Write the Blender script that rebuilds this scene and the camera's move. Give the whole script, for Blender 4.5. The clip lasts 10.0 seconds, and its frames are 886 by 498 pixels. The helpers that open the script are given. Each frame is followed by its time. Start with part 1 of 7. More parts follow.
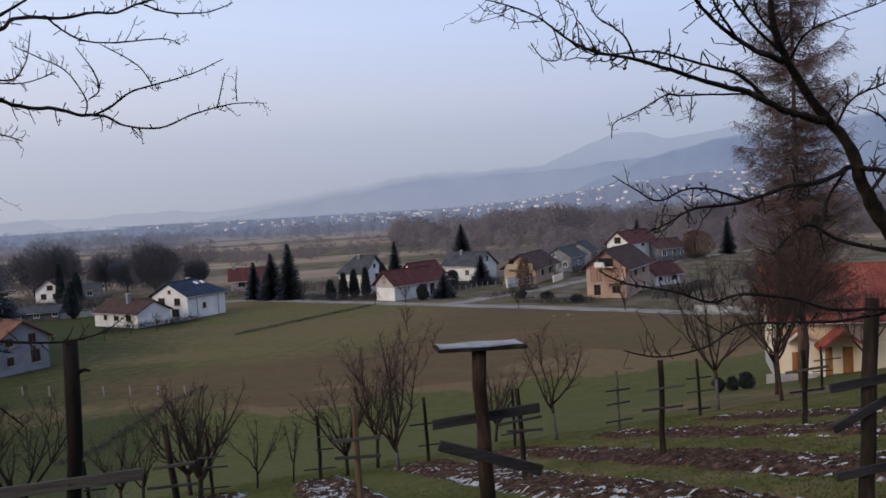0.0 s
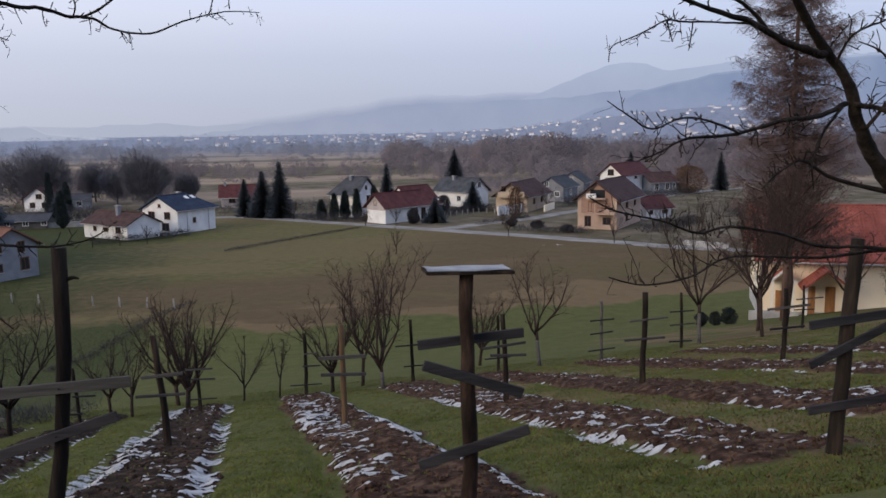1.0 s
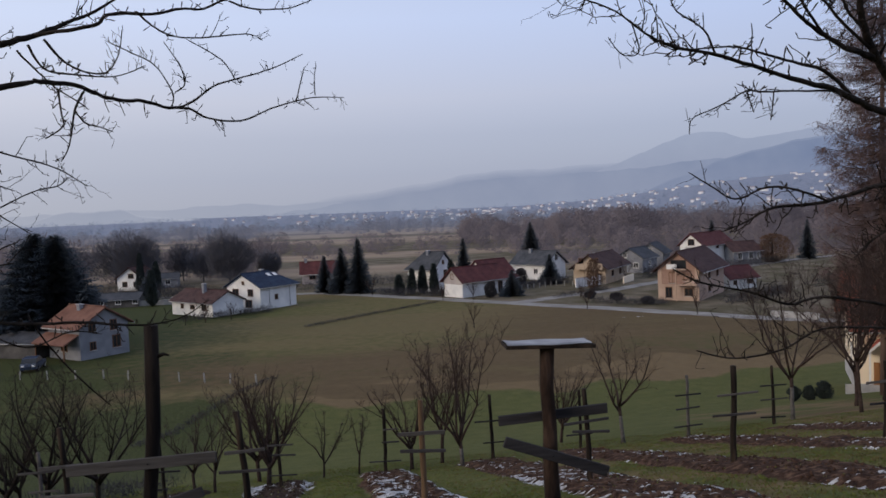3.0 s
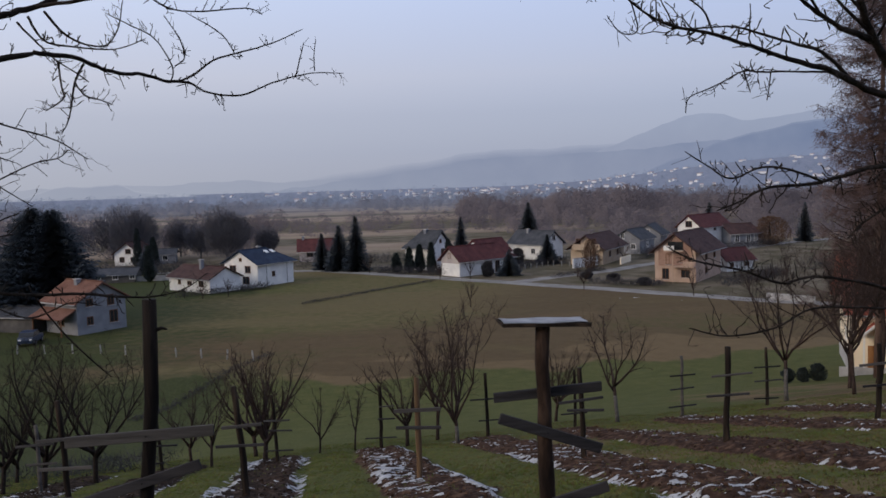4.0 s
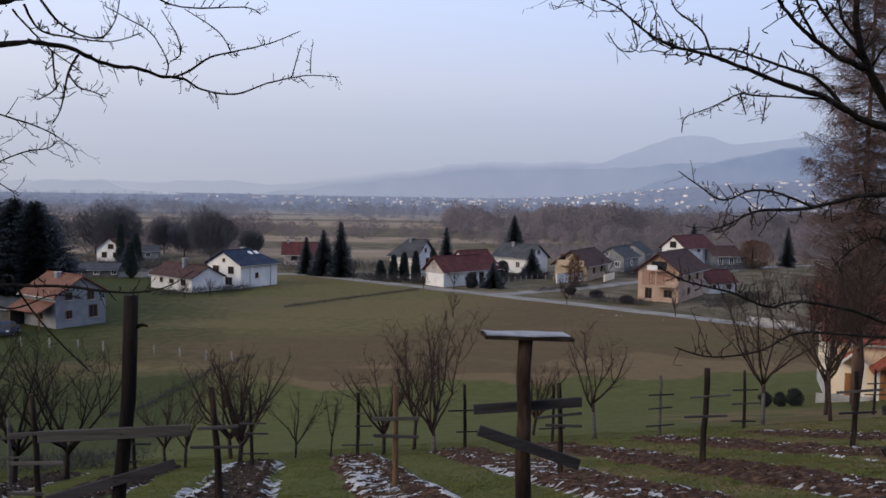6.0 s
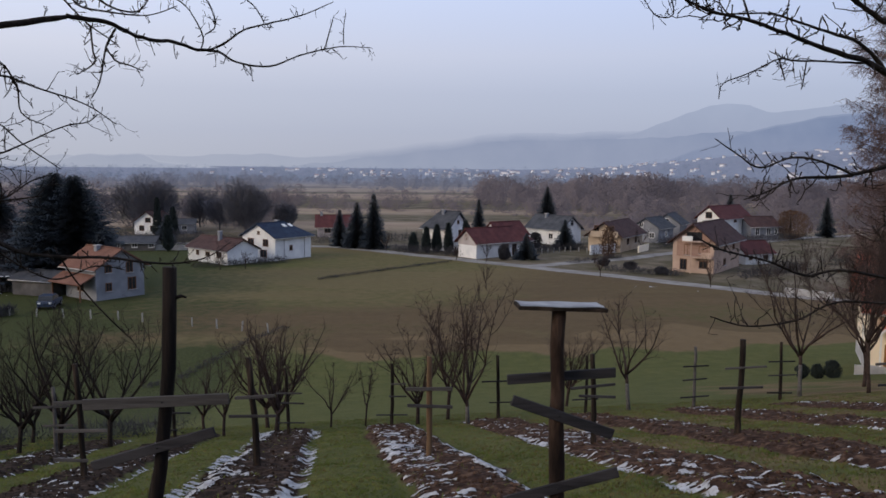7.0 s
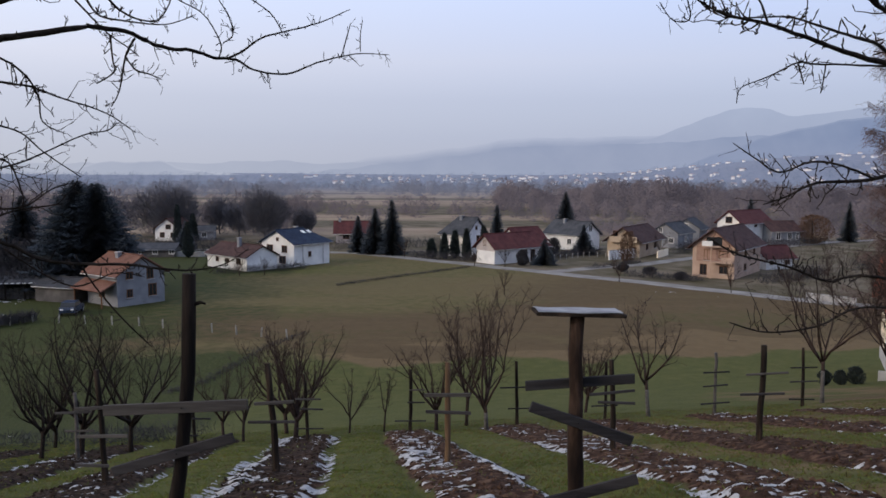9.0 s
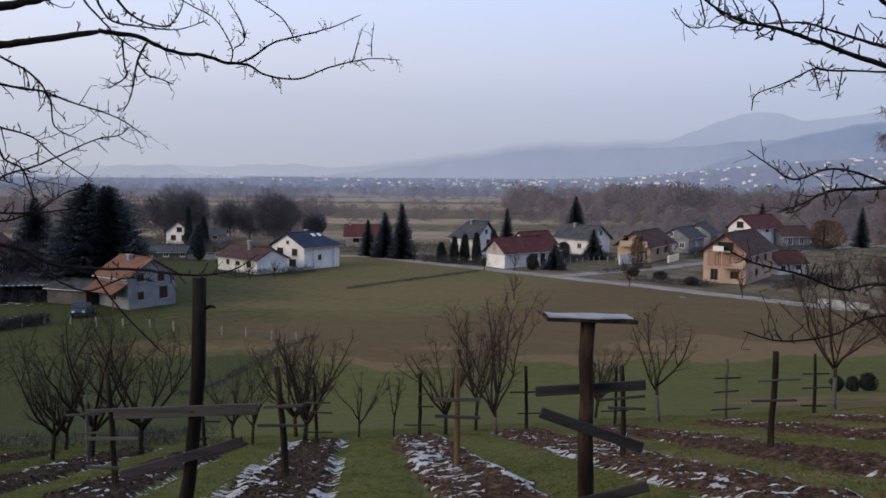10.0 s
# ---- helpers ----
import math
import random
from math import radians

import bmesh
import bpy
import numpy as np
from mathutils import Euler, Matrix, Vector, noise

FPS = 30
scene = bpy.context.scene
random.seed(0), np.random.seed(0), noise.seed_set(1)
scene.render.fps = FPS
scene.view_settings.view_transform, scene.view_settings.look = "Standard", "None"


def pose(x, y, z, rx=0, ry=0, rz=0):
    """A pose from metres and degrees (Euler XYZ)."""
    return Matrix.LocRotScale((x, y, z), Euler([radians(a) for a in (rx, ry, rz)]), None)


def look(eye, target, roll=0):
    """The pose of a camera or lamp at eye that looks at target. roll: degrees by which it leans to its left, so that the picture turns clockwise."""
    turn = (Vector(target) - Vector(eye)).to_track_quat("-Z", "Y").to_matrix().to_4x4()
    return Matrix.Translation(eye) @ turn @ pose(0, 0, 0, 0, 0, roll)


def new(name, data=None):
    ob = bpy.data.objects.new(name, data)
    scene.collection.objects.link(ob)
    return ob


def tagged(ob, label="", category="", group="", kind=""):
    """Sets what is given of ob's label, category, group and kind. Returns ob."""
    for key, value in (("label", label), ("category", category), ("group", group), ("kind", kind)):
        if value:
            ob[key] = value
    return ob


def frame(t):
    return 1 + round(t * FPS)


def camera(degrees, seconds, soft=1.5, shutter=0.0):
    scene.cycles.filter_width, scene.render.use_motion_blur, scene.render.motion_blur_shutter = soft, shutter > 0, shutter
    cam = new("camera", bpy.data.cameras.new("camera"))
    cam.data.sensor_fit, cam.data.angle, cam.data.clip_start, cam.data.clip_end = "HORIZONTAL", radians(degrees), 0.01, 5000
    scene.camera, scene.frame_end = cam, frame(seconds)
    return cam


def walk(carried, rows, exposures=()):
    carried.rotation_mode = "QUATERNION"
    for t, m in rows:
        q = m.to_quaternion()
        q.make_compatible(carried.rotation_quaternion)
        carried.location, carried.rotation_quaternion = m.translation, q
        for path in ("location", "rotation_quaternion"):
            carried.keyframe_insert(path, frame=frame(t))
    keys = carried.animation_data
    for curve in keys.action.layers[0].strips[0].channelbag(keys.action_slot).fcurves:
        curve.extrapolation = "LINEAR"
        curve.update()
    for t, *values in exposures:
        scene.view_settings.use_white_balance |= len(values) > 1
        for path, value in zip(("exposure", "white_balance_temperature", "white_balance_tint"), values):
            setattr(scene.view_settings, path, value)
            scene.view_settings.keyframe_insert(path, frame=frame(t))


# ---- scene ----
# ---- camera: a hand-held look over the valley from under two fruit trees ----
cam = camera(57.10, 10.0, soft=1.6)
PATH = (
    (0.0, 0.034, 0.039, 1.526, -7.970, -3.112, -3.359),
    (0.2, 0.047, 0.030, 1.538, -5.822, -4.269, -3.413),
    (0.5, 0.037, 0.032, 1.517, -7.071, -6.581, -2.081),
    (0.7, 0.032, 0.036, 1.515, -7.262, -7.296, -1.502),
    (1.0, 0.039, 0.035, 1.511, -8.399, -8.402, -0.961),
    (1.2, 0.044, 0.044, 1.519, -8.701, -9.460, -0.874),
    (1.5, 0.048, 0.045, 1.515, -8.097, -8.527, -1.952),
    (1.7, 0.042, 0.029, 1.531, -7.204, -5.563, -3.530),
    (2.0, 0.037, 0.021, 1.516, -8.613, -4.858, -2.492),
    (2.2, 0.035, 0.016, 1.514, -5.639, -4.674, -3.405),
    (2.5, 0.027, 0.017, 1.512, -4.779, -3.664, -2.556),
    (2.7, 0.021, 0.020, 1.517, -3.082, -3.063, -2.543),
    (3.8, 0.028, 0.002, 1.509, -3.602, -3.237, -1.628),
    (4.0, 0.021, -0.006, 1.508, -3.245, -4.549, -1.669),
    (4.2, 0.008, -0.004, 1.510, -2.735, -5.078, -1.541),
    (4.5, 0.000, -0.007, 1.504, 0.680, -6.881, -0.340),
    (4.8, -0.003, -0.006, 1.503, 4.078, -8.188, -0.217),
    (5.0, -0.003, -0.005, 1.499, 4.830, -8.929, -0.085),
    (5.2, 0.001, 0.010, 1.505, 4.070, -8.985, 0.232),
    (5.5, 0.020, 0.030, 1.507, -2.157, -5.079, 1.012),
    (5.7, 0.016, 0.020, 1.505, -4.408, -3.775, 0.902),
    (6.8, -0.006, -0.011, 1.503, -3.198, -5.204, 1.315),
    (7.0, 0.002, -0.009, 1.499, -2.030, -5.883, 0.551),
    (7.2, 0.004, -0.002, 1.506, -1.250, -6.679, 0.467),
    (7.5, -0.003, 0.006, 1.506, -0.013, -6.921, -0.022),
    (8.0, -0.006, 0.002, 1.507, 1.012, -6.780, -0.089),
    (8.5, -0.001, -0.003, 1.500, -0.487, -6.933, 0.331),
    (9.0, 0.007, -0.007, 1.500, -0.743, -5.484, 0.258),
    (9.5, 0.012, 0.007, 1.500, -0.120, -5.868, 0.190),
    (10.0, 0.004, 0.008, 1.507, -0.042, -5.223, 0.423),
)
walk(cam, [(t, pose(x, y, z, 0, 0, yaw) @ pose(0, 0, 0, 90 + pitch) @ pose(0, 0, 0, 0, 0, roll))
           for t, x, y, z, yaw, pitch, roll in PATH],
     exposures=((0.0, -0.17), (0.3, -0.26), (0.7, -0.12), (1.0, 0.06), (1.5, 0.34), (2.0, -0.02), (2.2, -0.1), (2.5, -0.17), (4.0, -0.3), (4.2, -0.25), (4.5, -0.1), (5.0, 0.05), (5.3, 0.2),
                (5.5, 0.08), (7.0, -0.12), (8.0, 0.02), (9.0, 0.0), (9.5, -0.05), (10.0, -0.05)))

# ---- hazy winter daylight ----
SUN_AZ, SUN_EL = radians(-115), radians(20)     # low sun behind thin cloud, from the left and a little behind
world = bpy.data.worlds.new("world")
scene.world = world
world.use_nodes = True
wn, wl = world.node_tree.nodes, world.node_tree.links
wn.clear()


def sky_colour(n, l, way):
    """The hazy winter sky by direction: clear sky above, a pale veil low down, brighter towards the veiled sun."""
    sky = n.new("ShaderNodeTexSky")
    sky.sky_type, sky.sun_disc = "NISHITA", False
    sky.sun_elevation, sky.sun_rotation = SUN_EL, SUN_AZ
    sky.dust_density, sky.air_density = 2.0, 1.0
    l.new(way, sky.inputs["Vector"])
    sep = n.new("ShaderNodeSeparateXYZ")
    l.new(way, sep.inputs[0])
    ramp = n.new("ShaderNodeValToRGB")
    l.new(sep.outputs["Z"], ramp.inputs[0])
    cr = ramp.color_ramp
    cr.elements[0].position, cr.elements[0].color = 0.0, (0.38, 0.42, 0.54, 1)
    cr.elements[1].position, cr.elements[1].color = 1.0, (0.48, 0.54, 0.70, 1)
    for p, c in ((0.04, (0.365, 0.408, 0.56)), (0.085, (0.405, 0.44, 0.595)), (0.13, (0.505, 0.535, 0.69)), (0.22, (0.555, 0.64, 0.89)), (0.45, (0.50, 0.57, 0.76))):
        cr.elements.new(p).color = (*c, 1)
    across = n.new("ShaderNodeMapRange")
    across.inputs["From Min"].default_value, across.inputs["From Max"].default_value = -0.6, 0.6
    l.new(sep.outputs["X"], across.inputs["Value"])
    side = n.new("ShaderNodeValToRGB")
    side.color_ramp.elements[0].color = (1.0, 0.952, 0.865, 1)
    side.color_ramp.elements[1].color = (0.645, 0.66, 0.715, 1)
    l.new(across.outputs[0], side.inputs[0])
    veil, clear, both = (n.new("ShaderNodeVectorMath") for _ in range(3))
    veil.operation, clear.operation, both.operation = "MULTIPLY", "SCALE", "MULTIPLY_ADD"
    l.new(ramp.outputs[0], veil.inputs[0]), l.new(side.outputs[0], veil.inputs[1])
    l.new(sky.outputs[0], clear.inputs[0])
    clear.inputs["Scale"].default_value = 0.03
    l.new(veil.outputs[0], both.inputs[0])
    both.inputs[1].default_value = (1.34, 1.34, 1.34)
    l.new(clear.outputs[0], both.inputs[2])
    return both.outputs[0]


tc = wn.new("ShaderNodeTexCoord")
back = wn.new("ShaderNodeBackground")
wl.new(sky_colour(wn, wl, tc.outputs["Generated"]), back.inputs[0])
out = wn.new("ShaderNodeOutputWorld")
wl.new(back.outputs[0], out.inputs[0])
sun = new("sun", bpy.data.lights.new("sun", "SUN"))
sun.data.energy, sun.data.angle, sun.data.color = 1.5, radians(20), (1.0, 0.80, 0.58)
sun_way = Vector((math.sin(SUN_AZ) * math.cos(SUN_EL), math.cos(SUN_AZ) * math.cos(SUN_EL), math.sin(SUN_EL)))
sun.matrix_world = look(sun_way * 50, (0, 0, 0))

# ---- materials ----
def mat(name, cols, scale=6.0, rough=0.85, bump=0.3, bump_scale=40.0, stretch=(1, 1, 1), metal=0.0, fine=0.25, rand=0.0, spec=0.15):
    """A surface of two or three colours, mixed by coarse and fine noise, with relief."""
    m = bpy.data.materials.new(name)
    m.use_nodes = True
    n, l = m.node_tree.nodes, m.node_tree.links
    bs = n["Principled BSDF"]
    bs.inputs["Roughness"].default_value, bs.inputs["Metallic"].default_value = rough, metal
    bs.inputs["Specular IOR Level"].default_value = spec if rough > 0.5 else 0.5
    c = n.new("ShaderNodeTexCoord")
    mp = n.new("ShaderNodeMapping")
    mp.inputs["Scale"].default_value = stretch
    l.new(c.outputs["Object"], mp.inputs[0])
    a, b = n.new("ShaderNodeTexNoise"), n.new("ShaderNodeTexNoise")
    a.inputs["Scale"].default_value, a.inputs["Detail"].default_value = scale, 5
    b.inputs["Scale"].default_value, b.inputs["Detail"].default_value = bump_scale, 4
    l.new(mp.outputs[0], a.inputs["Vector"]), l.new(mp.outputs[0], b.inputs["Vector"])
    mix = n.new("ShaderNodeMath")
    mix.operation = "MULTIPLY_ADD"
    mix.inputs[1].default_value = fine
    l.new(b.outputs["Fac"], mix.inputs[0])
    sub = n.new("ShaderNodeMath")
    sub.operation = "SUBTRACT"
    sub.inputs[1].default_value = fine / 2
    l.new(a.outputs["Fac"], sub.inputs[0])
    l.new(sub.outputs[0], mix.inputs[2])
    fac = mix.outputs[0]
    if rand:
        o = n.new("ShaderNodeObjectInfo")
        r = n.new("ShaderNodeMath")
        r.operation = "MULTIPLY_ADD"
        r.inputs[1].default_value = rand
        l.new(o.outputs["Random"], r.inputs[0]), l.new(fac, r.inputs[2])
        fac = r.outputs[0]
    rp = n.new("ShaderNodeValToRGB")
    e = rp.color_ramp.elements
    e[0].position, e[1].position = 0.3, 0.72
    e[0].color, e[1].color = (*cols[0], 1), (*cols[-1], 1)
    if len(cols) == 3:
        x = e.new(0.5)
        x.color = (*cols[1], 1)
    l.new(fac, rp.inputs[0])
    l.new(rp.outputs[0], bs.inputs["Base Color"])
    bp = n.new("ShaderNodeBump")
    bp.inputs["Strength"].default_value, bp.inputs["Distance"].default_value = bump, 0.02
    l.new(b.outputs["Fac"], bp.inputs["Height"])
    l.new(bp.outputs[0], bs.inputs["Normal"])
    return m


def roof_mat(name, dark, light):
    """Tiles: courses across the fall of the roof as waves in the relief, with weathered patches."""
    m = mat(name, (dark, light), 0.9, 0.8, 0.2, 25)
    n, l = m.node_tree.nodes, m.node_tree.links
    w = n.new("ShaderNodeTexWave")
    w.wave_type, w.bands_direction = "BANDS", "X"
    w.inputs["Scale"].default_value, w.inputs["Distortion"].default_value = 1.4, 0.3
    c = n.new("ShaderNodeTexCoord")
    l.new(c.outputs["Object"], w.inputs["Vector"])
    bp = n.new("ShaderNodeBump")
    bp.inputs["Strength"].default_value, bp.inputs["Distance"].default_value = 0.6, 0.05
    l.new(w.outputs["Fac"], bp.inputs["Height"])
    l.new(bp.outputs[0], n["Principled BSDF"].inputs["Normal"])
    return m


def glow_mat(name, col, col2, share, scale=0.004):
    """Far distance with valley haze painted in: a backdrop whose emission stands in for the haze's light."""
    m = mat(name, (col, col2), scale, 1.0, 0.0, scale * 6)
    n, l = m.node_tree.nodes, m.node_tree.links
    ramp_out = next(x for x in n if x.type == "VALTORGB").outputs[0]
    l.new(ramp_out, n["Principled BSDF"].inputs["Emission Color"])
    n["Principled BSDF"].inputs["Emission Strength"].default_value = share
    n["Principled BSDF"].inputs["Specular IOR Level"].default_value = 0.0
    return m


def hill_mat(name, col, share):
    """A far wooded hill, haze painted into its glow: only a share of its own colour shows against the sky's."""
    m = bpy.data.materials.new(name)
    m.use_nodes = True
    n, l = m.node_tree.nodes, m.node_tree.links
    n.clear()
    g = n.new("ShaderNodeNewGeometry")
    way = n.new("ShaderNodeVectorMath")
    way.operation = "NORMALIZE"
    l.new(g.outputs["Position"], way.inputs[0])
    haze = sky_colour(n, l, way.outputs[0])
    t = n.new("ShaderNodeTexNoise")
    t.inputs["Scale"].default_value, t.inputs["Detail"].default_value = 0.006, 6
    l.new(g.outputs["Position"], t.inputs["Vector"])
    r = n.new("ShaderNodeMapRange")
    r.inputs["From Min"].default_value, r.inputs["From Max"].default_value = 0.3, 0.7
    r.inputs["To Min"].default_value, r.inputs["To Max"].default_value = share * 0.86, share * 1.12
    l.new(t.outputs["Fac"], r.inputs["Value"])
    # the painted haze is thickest on the valley floor
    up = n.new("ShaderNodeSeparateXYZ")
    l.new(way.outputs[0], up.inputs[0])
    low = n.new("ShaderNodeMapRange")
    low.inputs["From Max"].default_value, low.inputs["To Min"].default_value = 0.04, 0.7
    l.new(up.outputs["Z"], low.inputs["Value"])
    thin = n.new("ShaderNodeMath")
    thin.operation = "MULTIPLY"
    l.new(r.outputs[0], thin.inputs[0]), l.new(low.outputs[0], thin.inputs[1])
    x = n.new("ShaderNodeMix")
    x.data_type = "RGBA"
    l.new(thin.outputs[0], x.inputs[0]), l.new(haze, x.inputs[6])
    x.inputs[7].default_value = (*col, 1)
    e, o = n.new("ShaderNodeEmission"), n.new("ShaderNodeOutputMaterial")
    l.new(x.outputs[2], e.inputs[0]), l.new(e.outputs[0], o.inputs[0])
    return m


BARK = mat("bark_dark", ((0.008, 0.006, 0.006), (0.02, 0.015, 0.013), (0.045, 0.034, 0.029)), 14, 0.9, 0.7, 60)
TWIG = mat("twig_bark", ((0.014, 0.011, 0.010), (0.035, 0.026, 0.023)), 9, 0.9, 0.3, 50)
ORCHARD = mat("orchard_bark", ((0.026, 0.018, 0.016), (0.066, 0.045, 0.039)), 7, 0.9, 0.4, 40)
LARCH_TWIG = mat("larch_twigs", ((0.095, 0.064, 0.062), (0.19, 0.13, 0.125)), 0.8, 0.95, 0.2, 20)
LARCH_BARK = mat("larch_bark", ((0.07, 0.045, 0.04), (0.16, 0.11, 0.095)), 3, 0.9, 0.8, 18, (1, 1, 0.2))
LIME = mat("limewash", ((0.06, 0.054, 0.05), (0.14, 0.132, 0.124)), 8, 0.9, 0.4, 40)
FENCE_PALE = mat("fence_pale", ((0.22, 0.21, 0.20), (0.40, 0.39, 0.37)), 8, 0.9, 0.4, 40)
POST_DARK = mat("post_bark", ((0.008, 0.006, 0.005), (0.02, 0.015, 0.012), (0.055, 0.038, 0.028)), 6, 0.9, 0.8, 30, (1, 1, 0.15))
POST_BROWN = mat("post_old_bark", ((0.009, 0.006, 0.005), (0.026, 0.016, 0.012), (0.07, 0.045, 0.034)), 6, 0.9, 0.8, 30, (1, 1, 0.3))
POST_BLACK = mat("post_wet_bark", ((0.005, 0.004, 0.004), (0.012, 0.009, 0.008), (0.03, 0.022, 0.018)), 6, 0.9, 0.8, 30, (1, 1, 0.15))
POST_LIGHT = mat("post_peeled", ((0.08, 0.05, 0.03), (0.17, 0.11, 0.065)), 6, 0.8, 0.5, 30, (1, 1, 0.12))
BOARD = mat("board_grey", ((0.01, 0.0095, 0.011), (0.022, 0.021, 0.024), (0.05, 0.047, 0.05)), 5, 0.85, 0.5, 35, (0.12, 1, 1), rand=0.1)
BOARD_PALE = mat("board_pale", ((0.05, 0.046, 0.045), (0.12, 0.11, 0.105)), 5, 0.85, 0.5, 35, (0.12, 1, 1))
SHEET = mat("tin_sheet", ((0.16, 0.16, 0.17), (0.34, 0.34, 0.35)), 5, 0.45, 0.2, 20, metal=0.3)
SNOW = mat("snow", ((0.22, 0.21, 0.21), (0.38, 0.385, 0.40), (0.52, 0.525, 0.55)), 9, 0.6, 0.4, 60)
BLADE = mat("grass_blade", ((0.046, 0.066, 0.010), (0.098, 0.118, 0.022), (0.175, 0.158, 0.05)), 2.4, 0.7, 0.0, 15)
BLADE_DRY = mat("grass_dead", ((0.06, 0.045, 0.014), (0.1, 0.072, 0.024), (0.16, 0.118, 0.045)), 1.6, 0.8, 0.0, 15)
CLOD = mat("soil_clod", ((0.02, 0.0105, 0.007), (0.058, 0.032, 0.021), (0.15, 0.093, 0.062)), 3, 0.95, 0.8, 50)
CLOD_DARK = mat("soil_clod_dark", ((0.010, 0.006, 0.0045), (0.027, 0.016, 0.011), (0.075, 0.05, 0.035)), 3, 0.9, 0.8, 50)
PLASTER_WHITE = mat("plaster_white", ((0.62, 0.63, 0.65), (0.80, 0.80, 0.80)), 0.7, 0.9, 0.15, 20)
PLASTER_BLUE = mat("plaster_bluish", ((0.42, 0.48, 0.58), (0.58, 0.64, 0.72)), 0.7, 0.9, 0.15, 20)
PLASTER_LILAC = mat("plaster_lilac_grey", ((0.33, 0.30, 0.31), (0.46, 0.42, 0.42)), 0.7, 0.9, 0.15, 20)
PLASTER_GREY = mat("plaster_grey", ((0.16, 0.17, 0.20), (0.27, 0.28, 0.31)), 0.6, 0.95, 0.3, 14)
PLASTER_DARK = mat("plaster_stained", ((0.06, 0.058, 0.06), (0.13, 0.125, 0.125)), 0.8, 0.95, 0.3, 14)
PLASTER_PEACH = mat("plaster_peach", ((0.37, 0.27, 0.218), (0.50, 0.375, 0.305)), 0.6, 0.9, 0.15, 20)
PLASTER_CREAM = mat("plaster_cream", ((0.80, 0.68, 0.52), (0.88, 0.78, 0.62)), 0.6, 0.9, 0.15, 20)
PLASTER_YELLOW = mat("plaster_yellow", ((0.36, 0.285, 0.215), (0.49, 0.395, 0.305)), 0.6, 0.9, 0.15, 20)
BRICK_RED = mat("brick_raw", ((0.27, 0.17, 0.135), (0.37, 0.25, 0.205)), 1.5, 0.9, 0.5, 12, (1, 1, 5))
ROOF_BLUE = roof_mat("roof_blue", (0.018, 0.028, 0.055), (0.035, 0.052, 0.09))
ROOF_RED = roof_mat("roof_red", (0.068, 0.024, 0.026), (0.125, 0.045, 0.044))
ROOF_BROWN = roof_mat("roof_brown", (0.045, 0.026, 0.026), (0.09, 0.05, 0.046))
ROOF_ORANGE = roof_mat("roof_orange", (0.135, 0.068, 0.052), (0.21, 0.11, 0.083))
ROOF_BRIGHT = roof_mat("roof_bright_red", (0.27, 0.07, 0.05), (0.42, 0.13, 0.095))
ROOF_DARK = roof_mat("roof_dark", (0.042, 0.046, 0.056), (0.08, 0.084, 0.096))
WOOD_DOOR = mat("door_wood", ((0.22, 0.10, 0.04), (0.36, 0.18, 0.08)), 4, 0.55, 0.3, 30, (1, 1, 0.15))
FRAME_BROWN = mat("frame_brown", ((0.10, 0.05, 0.03), (0.16, 0.085, 0.05)), 5, 0.6, 0.2, 30)
FRAME_WHITE = mat("frame_white", ((0.68, 0.68, 0.68), (0.80, 0.80, 0.80)), 3, 0.5, 0.1, 30)
GLASS = mat("window_glass", ((0.012, 0.014, 0.018), (0.03, 0.034, 0.042)), 0.6, 0.08, 0.0, 4)
CONCRETE = mat("concrete", ((0.28, 0.28, 0.29), (0.46, 0.46, 0.47)), 1.2, 0.9, 0.4, 16)
ROAD = mat("road_gravel", ((0.17, 0.16, 0.155), (0.24, 0.228, 0.22), (0.31, 0.30, 0.29)), 0.35, 0.95, 0.4, 8)
SPRUCE = mat("spruce_needles", ((0.05, 0.062, 0.075), (0.09, 0.105, 0.122)), 1.2, 0.8, 0.0, 12)
THUJA = mat("thuja_green", ((0.022, 0.03, 0.032), (0.05, 0.063, 0.06)), 1.5, 0.8, 0.0, 12)
RUSTLEAF = mat("dry_leaf", ((0.075, 0.047, 0.034), (0.14, 0.088, 0.06)), 1.5, 0.9, 0.0, 12)
# emission paints a little valley haze over these bare woods
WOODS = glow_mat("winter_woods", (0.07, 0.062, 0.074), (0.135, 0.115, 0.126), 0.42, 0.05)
BIG_TREE = mat("bare_crowns", ((0.088, 0.088, 0.104), (0.145, 0.142, 0.162)), 0.3, 0.95, 0.0, 4)
HEDGE = mat("hedge_twigs", ((0.034, 0.034, 0.04), (0.074, 0.07, 0.078)), 0.8, 0.95, 0.0, 8)
RUBBER = mat("rubber", ((0.012, 0.012, 0.012), (0.025, 0.025, 0.025)), 8, 0.8, 0.1, 40)
CAR_BLUE = mat("car_paint_blue", ((0.02, 0.035, 0.075), (0.03, 0.05, 0.1)), 2, 0.35, 0.0, 20)
TARP = mat("white_tarp", ((0.5, 0.52, 0.56), (0.72, 0.73, 0.76)), 1.2, 0.7, 0.4, 8)
# haze put into colour and glow, paler and bluer with distance
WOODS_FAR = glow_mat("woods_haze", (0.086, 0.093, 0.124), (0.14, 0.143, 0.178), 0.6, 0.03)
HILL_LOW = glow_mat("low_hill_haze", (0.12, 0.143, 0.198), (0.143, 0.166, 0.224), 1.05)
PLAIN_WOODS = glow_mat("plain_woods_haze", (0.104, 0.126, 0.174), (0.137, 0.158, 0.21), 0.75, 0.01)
TOWN_WHITE = mat("town_white", ((0.62, 0.64, 0.68), (0.8, 0.8, 0.82)), 0.2, 0.9, 0.0, 2)
